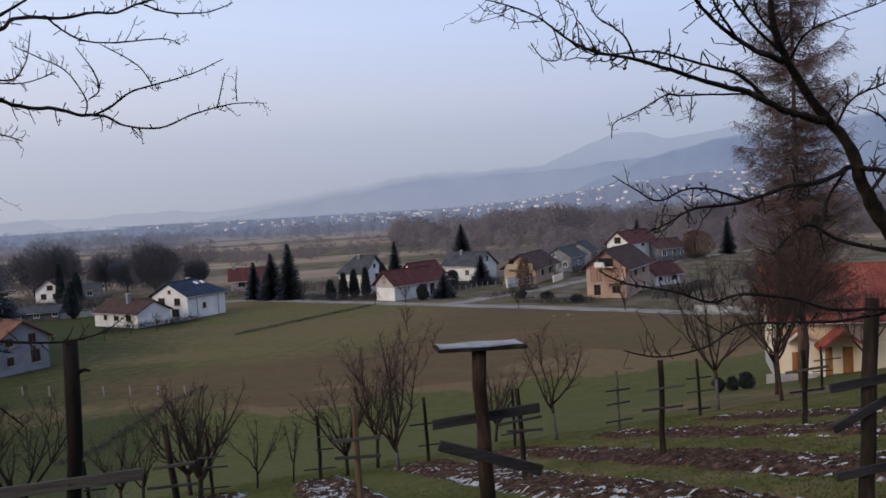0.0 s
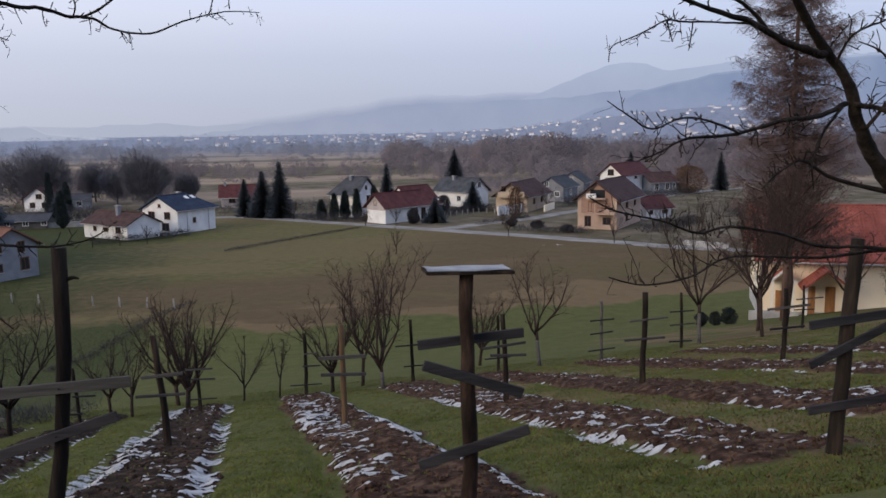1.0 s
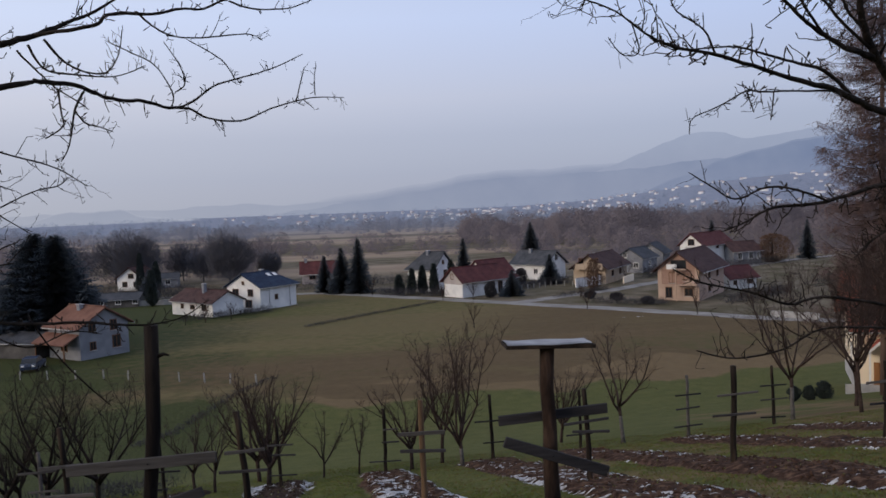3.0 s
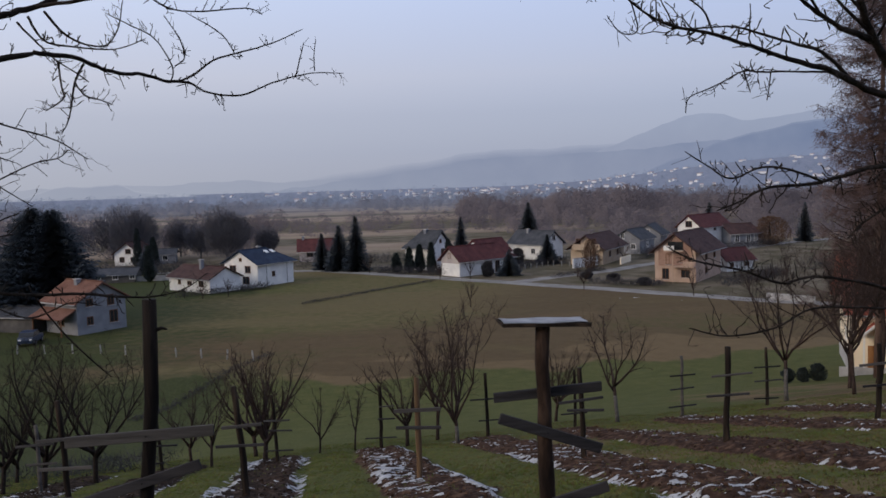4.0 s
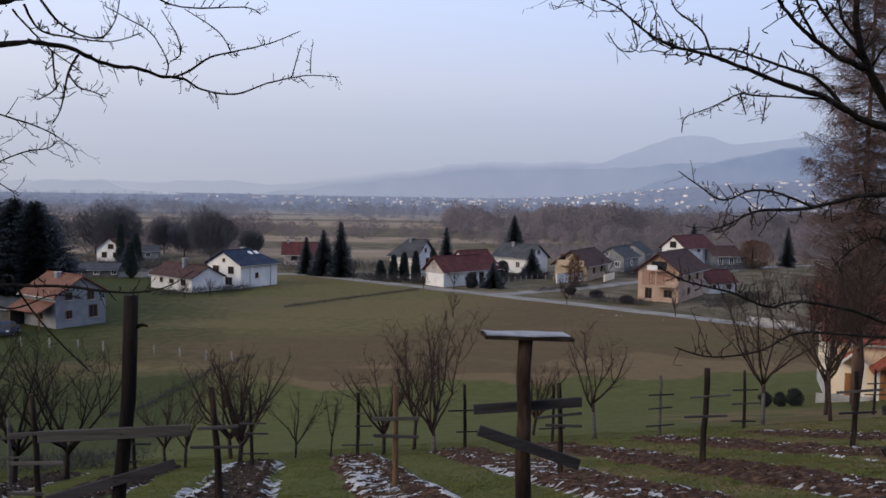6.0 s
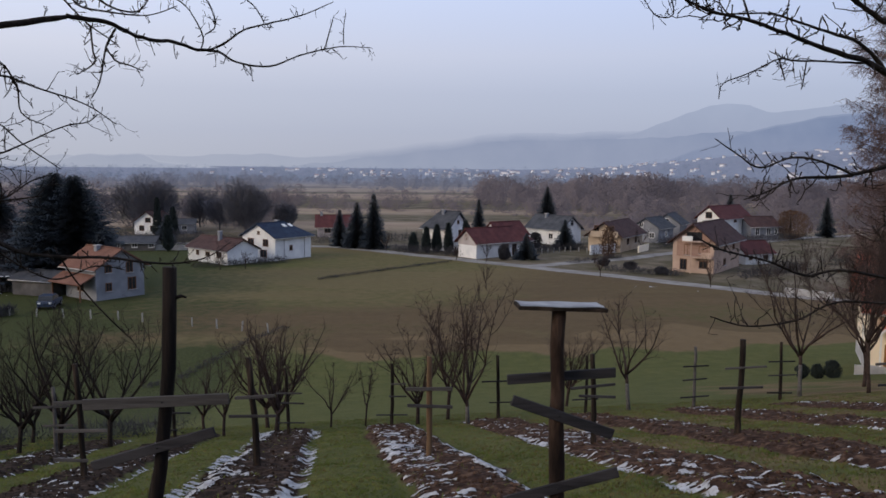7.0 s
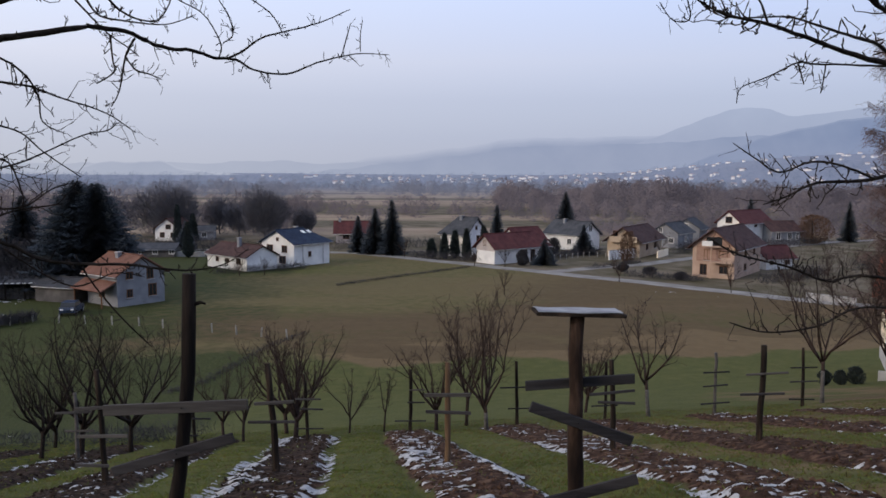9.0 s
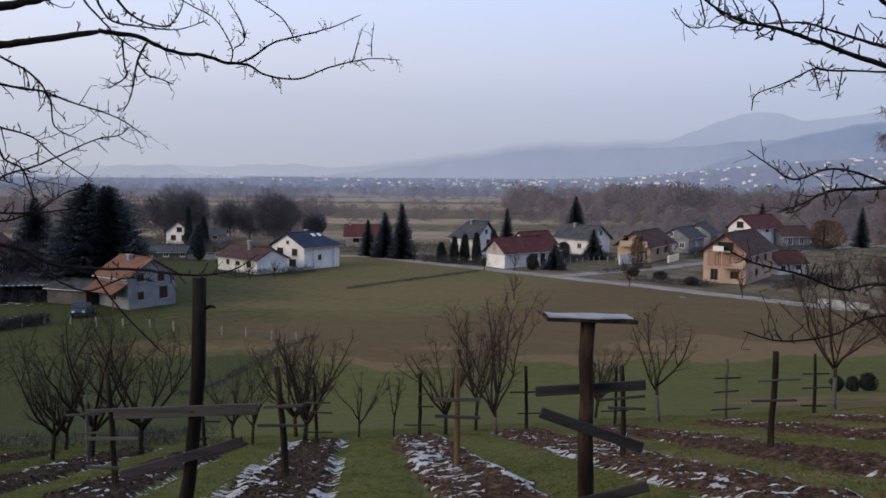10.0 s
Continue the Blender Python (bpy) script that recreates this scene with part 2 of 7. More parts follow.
TOWN_ROOF = mat("town_roof", ((0.30, 0.27, 0.29), (0.40, 0.34, 0.35)), 0.2, 0.9, 0.0, 2, rand=0.4)


# ---- mesh helpers ----
def obj(name, verts, faces, material, parent=None, label="", smooth=False):
    me = bpy.data.meshes.new(name)
    me.from_pydata([tuple(v) for v in verts], [], faces)
    if smooth:
        me.polygons.foreach_set("use_smooth", [True] * len(me.polygons))
    me.materials.append(material)
    ob = new(name, me)
    if parent:
        ob.parent = parent
    if label:
        ob["label"] = label
    return ob


def part(name, bm, material, parent, label=""):
    me = bpy.data.meshes.new(name)
    bm.to_mesh(me)
    bm.free()
    me.materials.append(material)
    ob = new(name, me)
    ob.parent = parent
    if label:
        ob["label"] = label
    return ob


def thing(name, m, label, category, group="", kind=""):
    ob = new(name)
    ob.empty_display_size = 0.3
    ob.matrix_basis = m
    return tagged(ob, label, category, group, kind)


def box(bm, x0, x1, y0, y1, z0, z1, m=None, bevel=0.0):
    r = bmesh.ops.create_cube(bm, size=1.0)
    vs = r["verts"]
    bmesh.ops.transform(bm, verts=vs, matrix=Matrix.Translation(((x0 + x1) / 2, (y0 + y1) / 2, (z0 + z1) / 2)) @ Matrix.Diagonal((x1 - x0, y1 - y0, z1 - z0, 1)))
    if bevel:
        es = list({e for v in vs for e in v.link_edges})
        r = bmesh.ops.bevel(bm, geom=es, offset=bevel, segments=1, affect="EDGES")
        vs = list({v for f in r["faces"] for v in f.verts} | {v for v in vs if v.is_valid})
    if m is not None:
        bmesh.ops.transform(bm, verts=vs, matrix=m)
    return vs


def prism(bm, outline, y0, y1):
    """An outline in x and z, drawn out from y0 to y1."""
    a = [bm.verts.new((x, y0, z)) for x, z in outline]
    b = [bm.verts.new((x, y1, z)) for x, z in outline]
    n = len(a)
    bm.faces.new(a[::-1]), bm.faces.new(b)
    for i in range(n):
        bm.faces.new((a[i], a[(i + 1) % n], b[(i + 1) % n], b[i]))
    bmesh.ops.recalc_face_normals(bm, faces=bm.faces[:])


class Tubes:
    """Tapered, bent rods gathered into one mesh."""

    def __init__(self):
        self.v, self.f = [], []

    def rod(self, pts, radii, sides=5):
        pts = [Vector(p) for p in pts]
        n0 = len(self.v)
        side = None
        for i, p in enumerate(pts):
            d = (pts[min(i + 1, len(pts) - 1)] - pts[max(i - 1, 0)])
            d = d.normalized() if d.length > 1e-9 else Vector((0, 0, 1))
            if side is None:
                side = d.orthogonal().normalized()
            side = (side - d * side.dot(d)).normalized()
            up = d.cross(side)
            for k in range(sides):
                a = 2 * math.pi * k / sides
                self.v.append(p + (side * math.cos(a) + up * math.sin(a)) * radii[i])
        for i in range(len(pts) - 1):
            for k in range(sides):
                a, b = n0 + i * sides + k, n0 + i * sides + (k + 1) % sides
                self.f.append((a, b, b + sides, a + sides))
        e = n0 + (len(pts) - 1) * sides
        self.f.append(tuple(range(e, e + sides)))
        self.f.append(tuple(range(n0 + sides - 1, n0 - 1, -1)))

    def done(self, name, material, parent, label=""):
        return obj(name, self.v, self.f, material, parent, label, smooth=True)


def vnoise(x, y, seed=0):
    """Smooth value noise from 0 to 1 over arrays."""
    xi, yi = np.floor(x).astype(np.int64), np.floor(y).astype(np.int64)
    fx, fy = x - xi, y - yi
    fx, fy = fx * fx * (3 - 2 * fx), fy * fy * (3 - 2 * fy)

    def h(a, b):
        k = (a * 374761393 + b * 668265263 + seed * 974711) & 0xFFFFFFFF
        k = ((k ^ (k >> 13)) * 1274126177) & 0xFFFFFFFF
        return ((k ^ (k >> 16)) & 0xFFFF) / 65535.0

    return (h(xi, yi) * (1 - fx) + h(xi + 1, yi) * fx) * (1 - fy) + (h(xi, yi + 1) * (1 - fx) + h(xi + 1, yi + 1) * fx) * fy


def sstep(a, b, x):
    t = np.clip((x - a) / (b - a), 0, 1)
    return t * t * (3 - 2 * t)

# ---- the lie of the land ----
VALLEY = -14.7
BEDS = (-10.7, -7.3, -4.55, -1.35, 1.75, 5.05, 8.0, 11.6, 15.2)    # planted rows: x + 0.1 y of each
BED_START = {5.05: 6.6, 8.0: 8.5, 11.6: 9.0, 15.2: 10.0}


def bed_at(x, y):
    """How much of the ground is dug soil, and how far into a furrow beside a bed it lies."""
    u = x + 0.1 * y
    wob = (vnoise(x * 0.8, y * 0.5, 3) - 0.5) * 0.35 + (vnoise(x * 4, y * 3, 4) - 0.5) * 0.22
    soil, furrow = np.zeros_like(u), np.zeros_like(u)
    for b in BEDS:
        d = np.abs(u - b) + wob
        start = BED_START.get(b, 3.0)
        along = sstep(start - 0.4, start + 0.5, y + wob * 2) * (1 - sstep(25.6, 26.6, y + 0.25 * x * 0 + wob * 2))
        soil = np.maximum(soil, (1 - sstep(0.62, 1.0, d)) * along)
        furrow = np.maximum(furrow, np.exp(-((np.abs(u - b) - 0.82) / 0.16) ** 2) * along)
    return soil, furrow


def land(x, y):
    """Height of the land: the garden slope that runs out into the flat valley floor."""
    x, y = np.asarray(x, float), np.asarray(y, float)
    p = -0.268 * np.clip(y, -60, 400) + 0.055 * np.clip(x, -45, 60)
    k = 1.2
    z = VALLEY + k * np.logaddexp(0, (p - VALLEY) / k)
    rise = sstep(800, 2600, y) * sstep(0.12, 0.55, x / np.maximum(y, 1)) * 75
    return z + rise


def land_fine(x, y):
    soil, furrow = bed_at(x, y)
    near = 1 - sstep(28, 45, y)
    bump = (vnoise(x * 1.3, y * 1.3, 1) - 0.5) * 0.07 + (vnoise(x * 5, y * 5, 2) - 0.5) * 0.03
    clods = ((vnoise(x * 7, y * 7, 5) - 0.4) * 0.06 + (vnoise(x * 3, y * 3, 6) - 0.5) * 0.06) * soil
    return land(x, y) + near * (bump + clods + 0.05 * soil - 0.08 * furrow), soil


def gz(x, y):
    return float(land(np.array([x]), np.array([y]))[0])


def steps(a, b, near, far, d0, d1):
    """Grid lines from a to b whose spacing grows from near (up to d0) to far (at d1)."""
    out, v = [], a
    while v < b:
        out.append(v)
        g = min(max((abs(v) - d0) / (d1 - d0), 0), 1)
        v += near * (far / near) ** g
    return out + [b]


ypos = steps(5.0, 60, 0.13, 1.2, 18, 60)[:-1] + steps(60, 260, 1.2, 3.0, 60, 260)[:-1] + steps(260, 4600, 4, 120, 260, 2500)
ylin = np.array([-60, -40, -25, -15, -8, -4, -2, 0, 1, 2, 3, 4] + ypos)
xright = steps(0, 3600, 0.14, 120, 13, 1500)
xlin = np.array([-v for v in xright[:0:-1]] + xright)
gx, gy = np.meshgrid(xlin, ylin)
gzs, gsoil = land_fine(gx.ravel(), gy.ravel())
fx, fy = gx.ravel(), gy.ravel()
nx, ny = len(xlin), len(ylin)
quads = (np.arange(ny - 1)[:, None] * nx + np.arange(nx - 1)[None, :]).ravel()
quads = np.stack([quads, quads + 1, quads + nx + 1, quads + nx], 1)
# dry, mown-down and damp stretches of the meadow, longer across the valley than along it
streak = vnoise(fx * 0.02 + 3, fy * 0.07, 11) * 0.6 + vnoise(fx * 0.06, fy * 0.2, 12) * 0.4
edge = fy + 6 * (vnoise(fx * 0.05, fy * 0.0, 13) - 0.5) + 5 * (vnoise(fx * 0.22, fy * 0.12, 19) - 0.5) - 0.10 * fx
dry = sstep(64, 72, edge) * (0.58 + 0.42 * sstep(0.3, 0.7, streak))
dry = np.maximum(dry, sstep(66, 69, edge) * (1 - sstep(78, 86, edge)) * sstep(-22, 0, fx) * 0.95)
dry = np.maximum(dry, sstep(7, 13, fx - 0.1 * fy) * (1 - sstep(40, 60, fy)) * (0.3 + 0.5 * vnoise(fx * 0.4, fy * 0.4, 15)))
dry = np.maximum(dry, sstep(2.0, 5.0, fx + 0.1 * fy) * (1 - sstep(24, 27, fy)) * (0.1 + 0.62 * vnoise(fx * 0.9, fy * 0.9, 18)))
road_y = np.interp(fx, (-62, -14.9, 1.6, 19.5, 45, 95, 400), (168, 160, 145.5, 128.8, 104, 78, 60))
dry *= 0.3 + 0.7 * sstep(-42, -4, fx)
# how brown the meadow is: 0 olive, 0.5 dark brown, 1 straw along its lower edge
lie = edge + 5 * (vnoise(fx * 0.04 + 2, fy * 0.02, 16) - 0.5)
tone = 0.5 * sstep(73, 79, lie) * (1 - sstep(86, 98, lie)) + 0.34 * sstep(-6, 18, fx - 0.25 * (fy - 90)) * sstep(84, 92, lie)
tone = np.maximum(tone * (0.6 + 0.8 * streak), (1 - sstep(72, 79, lie)) * sstep(-24, -8, fx) * (0.45 + 0.75 * sstep(0.3, 0.6, vnoise(fx * 0.11, fy * 0.3, 17))))
plain = sstep(1, 4, fy - road_y)
straw = sstep(190, 215, fy) * (1 - sstep(600, 900, fy)) * sstep(0.42, 0.6, vnoise(fx * 0.007 + 9, fy * 0.028, 14)) * 0.85


def ground_material():
    m = bpy.data.materials.new("winter_grass_ground")
    m.use_nodes = True
    n, l = m.node_tree.nodes, m.node_tree.links
    bs = n["Principled BSDF"]
    bs.inputs["Roughness"].default_value = 0.95
    bs.inputs["Specular IOR Level"].default_value = 0.1
    c = n.new("ShaderNodeTexCoord")

    def tex(scale, detail=5):
        t = n.new("ShaderNodeTexNoise")
        t.inputs["Scale"].default_value, t.inputs["Detail"].default_value = scale, detail
        l.new(c.outputs["Object"], t.inputs["Vector"])
        return t.outputs["Fac"]

    def ramp_of(fac, stops):
        r = n.new("ShaderNodeValToRGB")
        e = r.color_ramp.elements
        e[0].position, e[0].color = stops[0][0], (*stops[0][1], 1)
        e[1].position, e[1].color = stops[-1][0], (*stops[-1][1], 1)
        for p, col in stops[1:-1]:
            x = e.new(p)
            x.color = (*col, 1)
        l.new(fac, r.inputs[0])
        return r.outputs[0]

    def mixed(fac, a, b):
        x = n.new("ShaderNodeMix")
        x.data_type = "RGBA"
        l.new(fac, x.inputs[0]), l.new(a, x.inputs[6]), l.new(b, x.inputs[7])
        return x.outputs[2]

    def soft(fac, noise_out, width):
        """A mask whose edge is roughened by noise."""
        a = n.new("ShaderNodeMath")
        a.operation = "MULTIPLY_ADD"
        a.inputs[1].default_value = width
        l.new(noise_out, a.inputs[0]), l.new(fac, a.inputs[2])
        s = n.new("ShaderNodeMapRange")
        s.inputs["From Min"].default_value, s.inputs["From Max"].default_value = 0.35 + width / 2, 0.65 + width / 2
        l.new(a.outputs[0], s.inputs["Value"])
        return s.outputs[0]

    big, mid, fine, tiny = tex(0.08), tex(0.9), tex(7.0), tex(38.0)
    grass = ramp_of(mid, ((0.3, (0.062, 0.07, 0.024)), (0.5, (0.086, 0.092, 0.03)), (0.7, (0.122, 0.112, 0.045))))
    grass2 = ramp_of(fine, ((0.3, (0.058, 0.068, 0.022)), (0.55, (0.09, 0.098, 0.03)), (0.75, (0.14, 0.125, 0.05))))
    h = n.new("ShaderNodeValue")
    h.outputs[0].default_value = 0.5
    grass = mixed(h.outputs[0], grass, grass2)
    hz = n.new("ShaderNodeVertexColor")
    hz.layer_name = "far"
    s2 = n.new("ShaderNodeSeparateColor")
    l.new(hz.outputs["Color"], s2.inputs[0])
    lane = n.new("ShaderNodeMapping")
    lane.inputs["Scale"].default_value, lane.inputs["Rotation"].default_value = (0.05, 0.5, 0.5), (0, 0, 0.1)
    l.new(c.outputs["Object"], lane.inputs[0])
    swath = n.new("ShaderNodeTexNoise")
    swath.inputs["Scale"].default_value, swath.inputs["Detail"].default_value = 1.0, 6
    l.new(lane.outputs[0], swath.inputs["Vector"])
    worn = n.new("ShaderNodeMath")
    worn.operation = "MULTIPLY_ADD"
    worn.inputs[1].default_value = 0.5
    l.new(swath.outputs["Fac"], worn.inputs[0]), l.new(hz.outputs["Alpha"], worn.inputs[2])
    meadow = ramp_of(worn.outputs[0], ((0.08, (0.122, 0.112, 0.046)), (0.32, (0.142, 0.112, 0.054)), (0.64, (0.1, 0.07, 0.038)), (0.9, (0.116, 0.08, 0.044)), (1.0, (0.165, 0.116, 0.064))))
    meadow2 = ramp_of(mid, ((0.3, (0.078, 0.06, 0.03)), (0.7, (0.15, 0.112, 0.058))))
    q = n.new("ShaderNodeValue")
    q.outputs[0].default_value = 0.28
    meadow = mixed(q.outputs[0], meadow, meadow2)
    soil = ramp_of(fine, ((0.32, (0.016, 0.008, 0.0055)), (0.5, (0.05, 0.027, 0.018)), (0.68, (0.125, 0.076, 0.05))))
    strawc = ramp_of(big, ((0.35, (0.25, 0.19, 0.14)), (0.65, (0.36, 0.28, 0.21))))
    plainc = ramp_of(tex(0.22), ((0.3, (0.07, 0.064, 0.034)), (0.48, (0.115, 0.097, 0.066)), (0.68, (0.175, 0.146, 0.112))))
    at = n.new("ShaderNodeVertexColor")
    at.layer_name = "zone"
    s = n.new("ShaderNodeSeparateColor")
    l.new(at.outputs["Color"], s.inputs[0])
    # grass colours for the darker zone on the left
    darker = ramp_of(fine, ((0.3, (0.024, 0.031, 0.011)), (0.55, (0.05, 0.06, 0.02)), (0.75, (0.10, 0.088, 0.04))))
    grass = mixed(soft(s2.outputs["Green"], mid, 0.5), grass, darker)
    col = mixed(soft(s.outputs["Green"], mid, 0.5), grass, meadow)
    col = mixed(s.outputs["Blue"], col, plainc)
    col = mixed(at.outputs["Alpha"], col, strawc)
    # haze over the distant valley floor, painted as pale blue ground colour
    haze_col = ramp_of(big, ((0.35, (0.205, 0.235, 0.305)), (0.65, (0.275, 0.30, 0.37))))
    col = mixed(s2.outputs["Red"], col, haze_col)
    # darker soil colours for the left-hand beds
    dark_earth = ramp_of(fine, ((0.32, (0.009, 0.006, 0.0045)), (0.5, (0.024, 0.015, 0.011)), (0.68, (0.07, 0.046, 0.033))))
    soil = mixed(s2.outputs["Blue"], soil, dark_earth)
    col = mixed(soft(s.outputs["Red"], fine, 0.6), col, soil)
    l.new(col, bs.inputs["Base Color"])
    bp = n.new("ShaderNodeBump")
    bp.inputs["Strength"].default_value, bp.inputs["Distance"].default_value = 0.8, 0.03
    l.new(tiny, bp.inputs["Height"])
    l.new(bp.outputs[0], bs.inputs["Normal"])
    return m


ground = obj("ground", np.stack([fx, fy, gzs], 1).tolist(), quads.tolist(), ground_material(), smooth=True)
layer = ground.data.color_attributes.new("zone", "FLOAT_COLOR", "POINT")
layer.data.foreach_set("color", np.stack([gsoil, dry, plain, straw], 1).ravel().astype(np.float32))
# share of painted haze, growing with distance
haze_share = sstep(330, 1000, fy)
# darker grass down to the left of the beds
darker = sstep(3, 10, -fx - 0.12 * fy) * (1 - sstep(140, 170, fy))
# soil turns darker towards the left-hand beds
dark_soil = sstep(-1.0, 2.0, -fx - 0.1 * fy)
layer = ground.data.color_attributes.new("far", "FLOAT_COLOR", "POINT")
layer.data.foreach_set("color", np.stack([haze_share, darker, dark_soil, tone], 1).ravel().astype(np.float32))
tagged(ground, "winter grass slope with dug beds above a flat brown meadow", "ground", kind="structure")


def ribbon(name, pts, width, material, label, category, lift=0.06):
    """A lane laid along a line of points on the valley floor."""
    vs, fs = [], []
    fine = []
    for (x0, y0), (x1, y1) in zip(pts, pts[1:]):
        n = max(2, int(math.hypot(x1 - x0, y1 - y0) / 4))
        fine += [(x0 + (x1 - x0) * k / n, y0 + (y1 - y0) * k / n) for k in range(n)]
    fine.append(pts[-1])
    for i, (x, y) in enumerate(fine):
        a, b = fine[max(i - 1, 0)], fine[min(i + 1, len(fine) - 1)]
        d = Vector((b[0] - a[0], b[1] - a[1])).normalized()
        for k, s in enumerate((-0.5, -0.35, 0.35, 0.5)):
            w = width * s * (1 + 0.12 * math.sin(i * 1.7 + k))
            px, py = x - d.y * w, y + d.x * w
            vs.append((px, py, gz(px, py) + (lift if k in (1, 2) else 0.012)))
        if i:
            for k in range(3):
                j = (i - 1) * 4 + k
                fs.append((j, j + 1, j + 5, j + 4))
    return tagged(obj(name, vs, fs, material, smooth=True), label, category, kind="structure")


ribbon("road", [(-62, 168), (-14.9, 160), (1.6, 145.5), (19.5, 128.8), (33.9, 115.5), (45.2, 104), (60, 92), (95, 78)], 3.4, ROAD, "pale gravel village road along the meadow", "road")
ribbon("side_road", [(18.5, 130.3), (27, 136), (36.4, 141.3), (49.4, 152.6), (66, 168), (92, 188), (150, 215)], 3.0, ROAD, "pale gravel side road between houses", "road", 0.065)


# ---- houses ----
def window(parent, wall, u, z, w, h, half_l, half_w, frame=None, depth=0.07):
    """A window with frame, sill, cross bar and pane on one wall ('x-', 'x+', 'y-', 'y+'), u along the wall from its middle."""
    frame = frame or FRAME_WHITE
    turn = {"y-": 0, "x+": 90, "y+": 180, "x-": -90}[wall]
    out = half_w if wall[0] == "y" else half_l
    holder = new("window")
    holder.parent = parent
    holder.matrix_basis = pose(0, 0, z, 0, 0, turn) @ Matrix.Translation((u, -out, 0))
    bm = bmesh.new()
    b = 0.09
    for x0, x1, z0, z1 in ((-w / 2, w / 2, h - b, h), (-w / 2, w / 2, 0, b), (-w / 2, -w / 2 + b, b, h - b), (w / 2 - b, w / 2, b, h - b), (-b / 3, b / 3, b, h - b)):
        box(bm, x0, x1, -depth, 0.02, z0, z1)
    part("frame", bm, frame, holder)
    bm = bmesh.new()
    box(bm, -w / 2 + b, w / 2 - b, -0.025, 0.02, b, h - b)
    part("pane", bm, GLASS, holder)
    bm = bmesh.new()
    box(bm, -w / 2 - 0.08, w / 2 + 0.08, -0.16, 0.02, -0.07, -0.005)
    part("sill", bm, CONCRETE, holder)
    return holder


def house(label, at, ang, l, w, h, rise, wall_mat, roof, over=0.55, windows=(), frame=None, chimney=None, plinth=None, name="house", base=None, upper=None, hip=(0.0, 0.0)):
    """A house with a ridged roof: ridge along x, middle at the given place."""
    x, y = at
    z = (VALLEY if base is None else base)
    ob = thing(name, pose(x, y, z, 0, 0, ang), label, "house")
    hl, hw = l / 2, w / 2
    bm = bmesh.new()
    a, b = ([bm.verts.new((s * (hl - (i if zz > h else 0)), yy, zz)) for yy, zz in ((-hw, -0.4), (hw, -0.4), (hw, h), (0, h + rise), (-hw, h))] for s, i in ((-1, hip[0]), (1, hip[1])))
    bm.faces.new(a[::-1]), bm.faces.new(b)
    for i in range(5):
        bm.faces.new((a[i], a[(i + 1) % 5], b[(i + 1) % 5], b[i]))
    bmesh.ops.recalc_face_normals(bm, faces=bm.faces[:])
    part("wall", bm, wall_mat, ob)
    if upper:
        for s in [q for q, i in ((-1, hip[0]), (1, hip[1])) if not i]:
            bm = bmesh.new()
            o = [(-hw, upper[0]), (hw, upper[0]), (hw, h), (0, h + rise), (-hw, h)]
            va = [bm.verts.new((s * (hl - 0.02), yy, zz)) for yy, zz in o]
            vb = [bm.verts.new((s * (hl + 0.04), yy, zz)) for yy, zz in o]
            bm.faces.new(va), bm.faces.new(vb)
            for i in range(5):
                bm.faces.new((va[i], va[(i + 1) % 5], vb[(i + 1) % 5], vb[i]))
            bmesh.ops.recalc_face_normals(bm, faces=bm.faces[:])
            part("gable_cladding", bm, upper[1], ob)
    # roof: two slabs that meet at the ridge, with eaves and verges
    k = rise / hw
    bm = bmesh.new()
    th = 0.16
    for s in (-1, 1):
        o = [(0.0, h + rise + 0.03), (s * (hw + over), h - k * over + 0.03), (s * (hw + over), h - k * over + 0.03 + th), (0.0, h + rise + 0.05 + th)]
        va, vb = ([bm.verts.new((q * (hl + over - (i + over if i and yy == 0.0 else 0)), yy, zz)) for yy, zz in o] for q, i in ((-1, hip[0]), (1, hip[1])))
        bm.faces.new(va), bm.faces.new(vb)
        for i in range(4):
            bm.faces.new((va[i], va[(i + 1) % 4], vb[(i + 1) % 4], vb[i]))
    for q, i in ((-1, hip[0]), (1, hip[1])):
        if i:
            ze = h - k * over + 0.03
            lo = [bm.verts.new((q * (hl + over), yy, ze + dz)) for yy, dz in ((-hw - over, 0), (hw + over, 0), (hw + over, th), (-hw - over, th))]
            hi = [bm.verts.new((q * (hl - i), 0, h + rise + dz)) for dz in (0.03, 0.05 + th)]
            for f in ((lo[0], lo[1], hi[0]), (lo[3], lo[2], hi[1]), (lo[0], lo[1], lo[2], lo[3])):
                bm.faces.new(f)
    bmesh.ops.recalc_face_normals(bm, faces=bm.faces[:])
    rf = part("roof", bm, roof, ob)
    t = Tubes()
    t.rod([(-hl + hip[0] if hip[0] else -hl - over, 0, h + rise + th + 0.05), (hl - hip[1] if hip[1] else hl + over, 0, h + rise + th + 0.05)], [0.11, 0.11], 6)
    t.done("ridge_tiles", roof, rf)
    for s in (-1, 1):
        t = Tubes()
        ze = h - k * over + 0.02
        t.rod([(-hl - over, s * (hw + over + 0.06), ze), (hl + over, s * (hw + over + 0.06), ze)], [0.07, 0.07], 6)
        t.done("gutter", CONCRETE, rf)
    if chimney:
        cx, cy, ch = chimney
        top = h + rise - abs(cy) * k + ch
        bm = bmesh.new()
        box(bm, cx - 0.28, cx + 0.28, cy - 0.28, cy + 0.28, h + rise - abs(cy) * k - 0.3, top)
        cm = part("chimney", bm, PLASTER_GREY if wall_mat is not BRICK_RED else BRICK_RED, ob)
        bm = bmesh.new()
        box(bm, cx - 0.36, cx + 0.36, cy - 0.36, cy + 0.36, top, top + 0.1)
        part("cap", bm, CONCRETE, cm)
    if plinth:
        bm = bmesh.new()
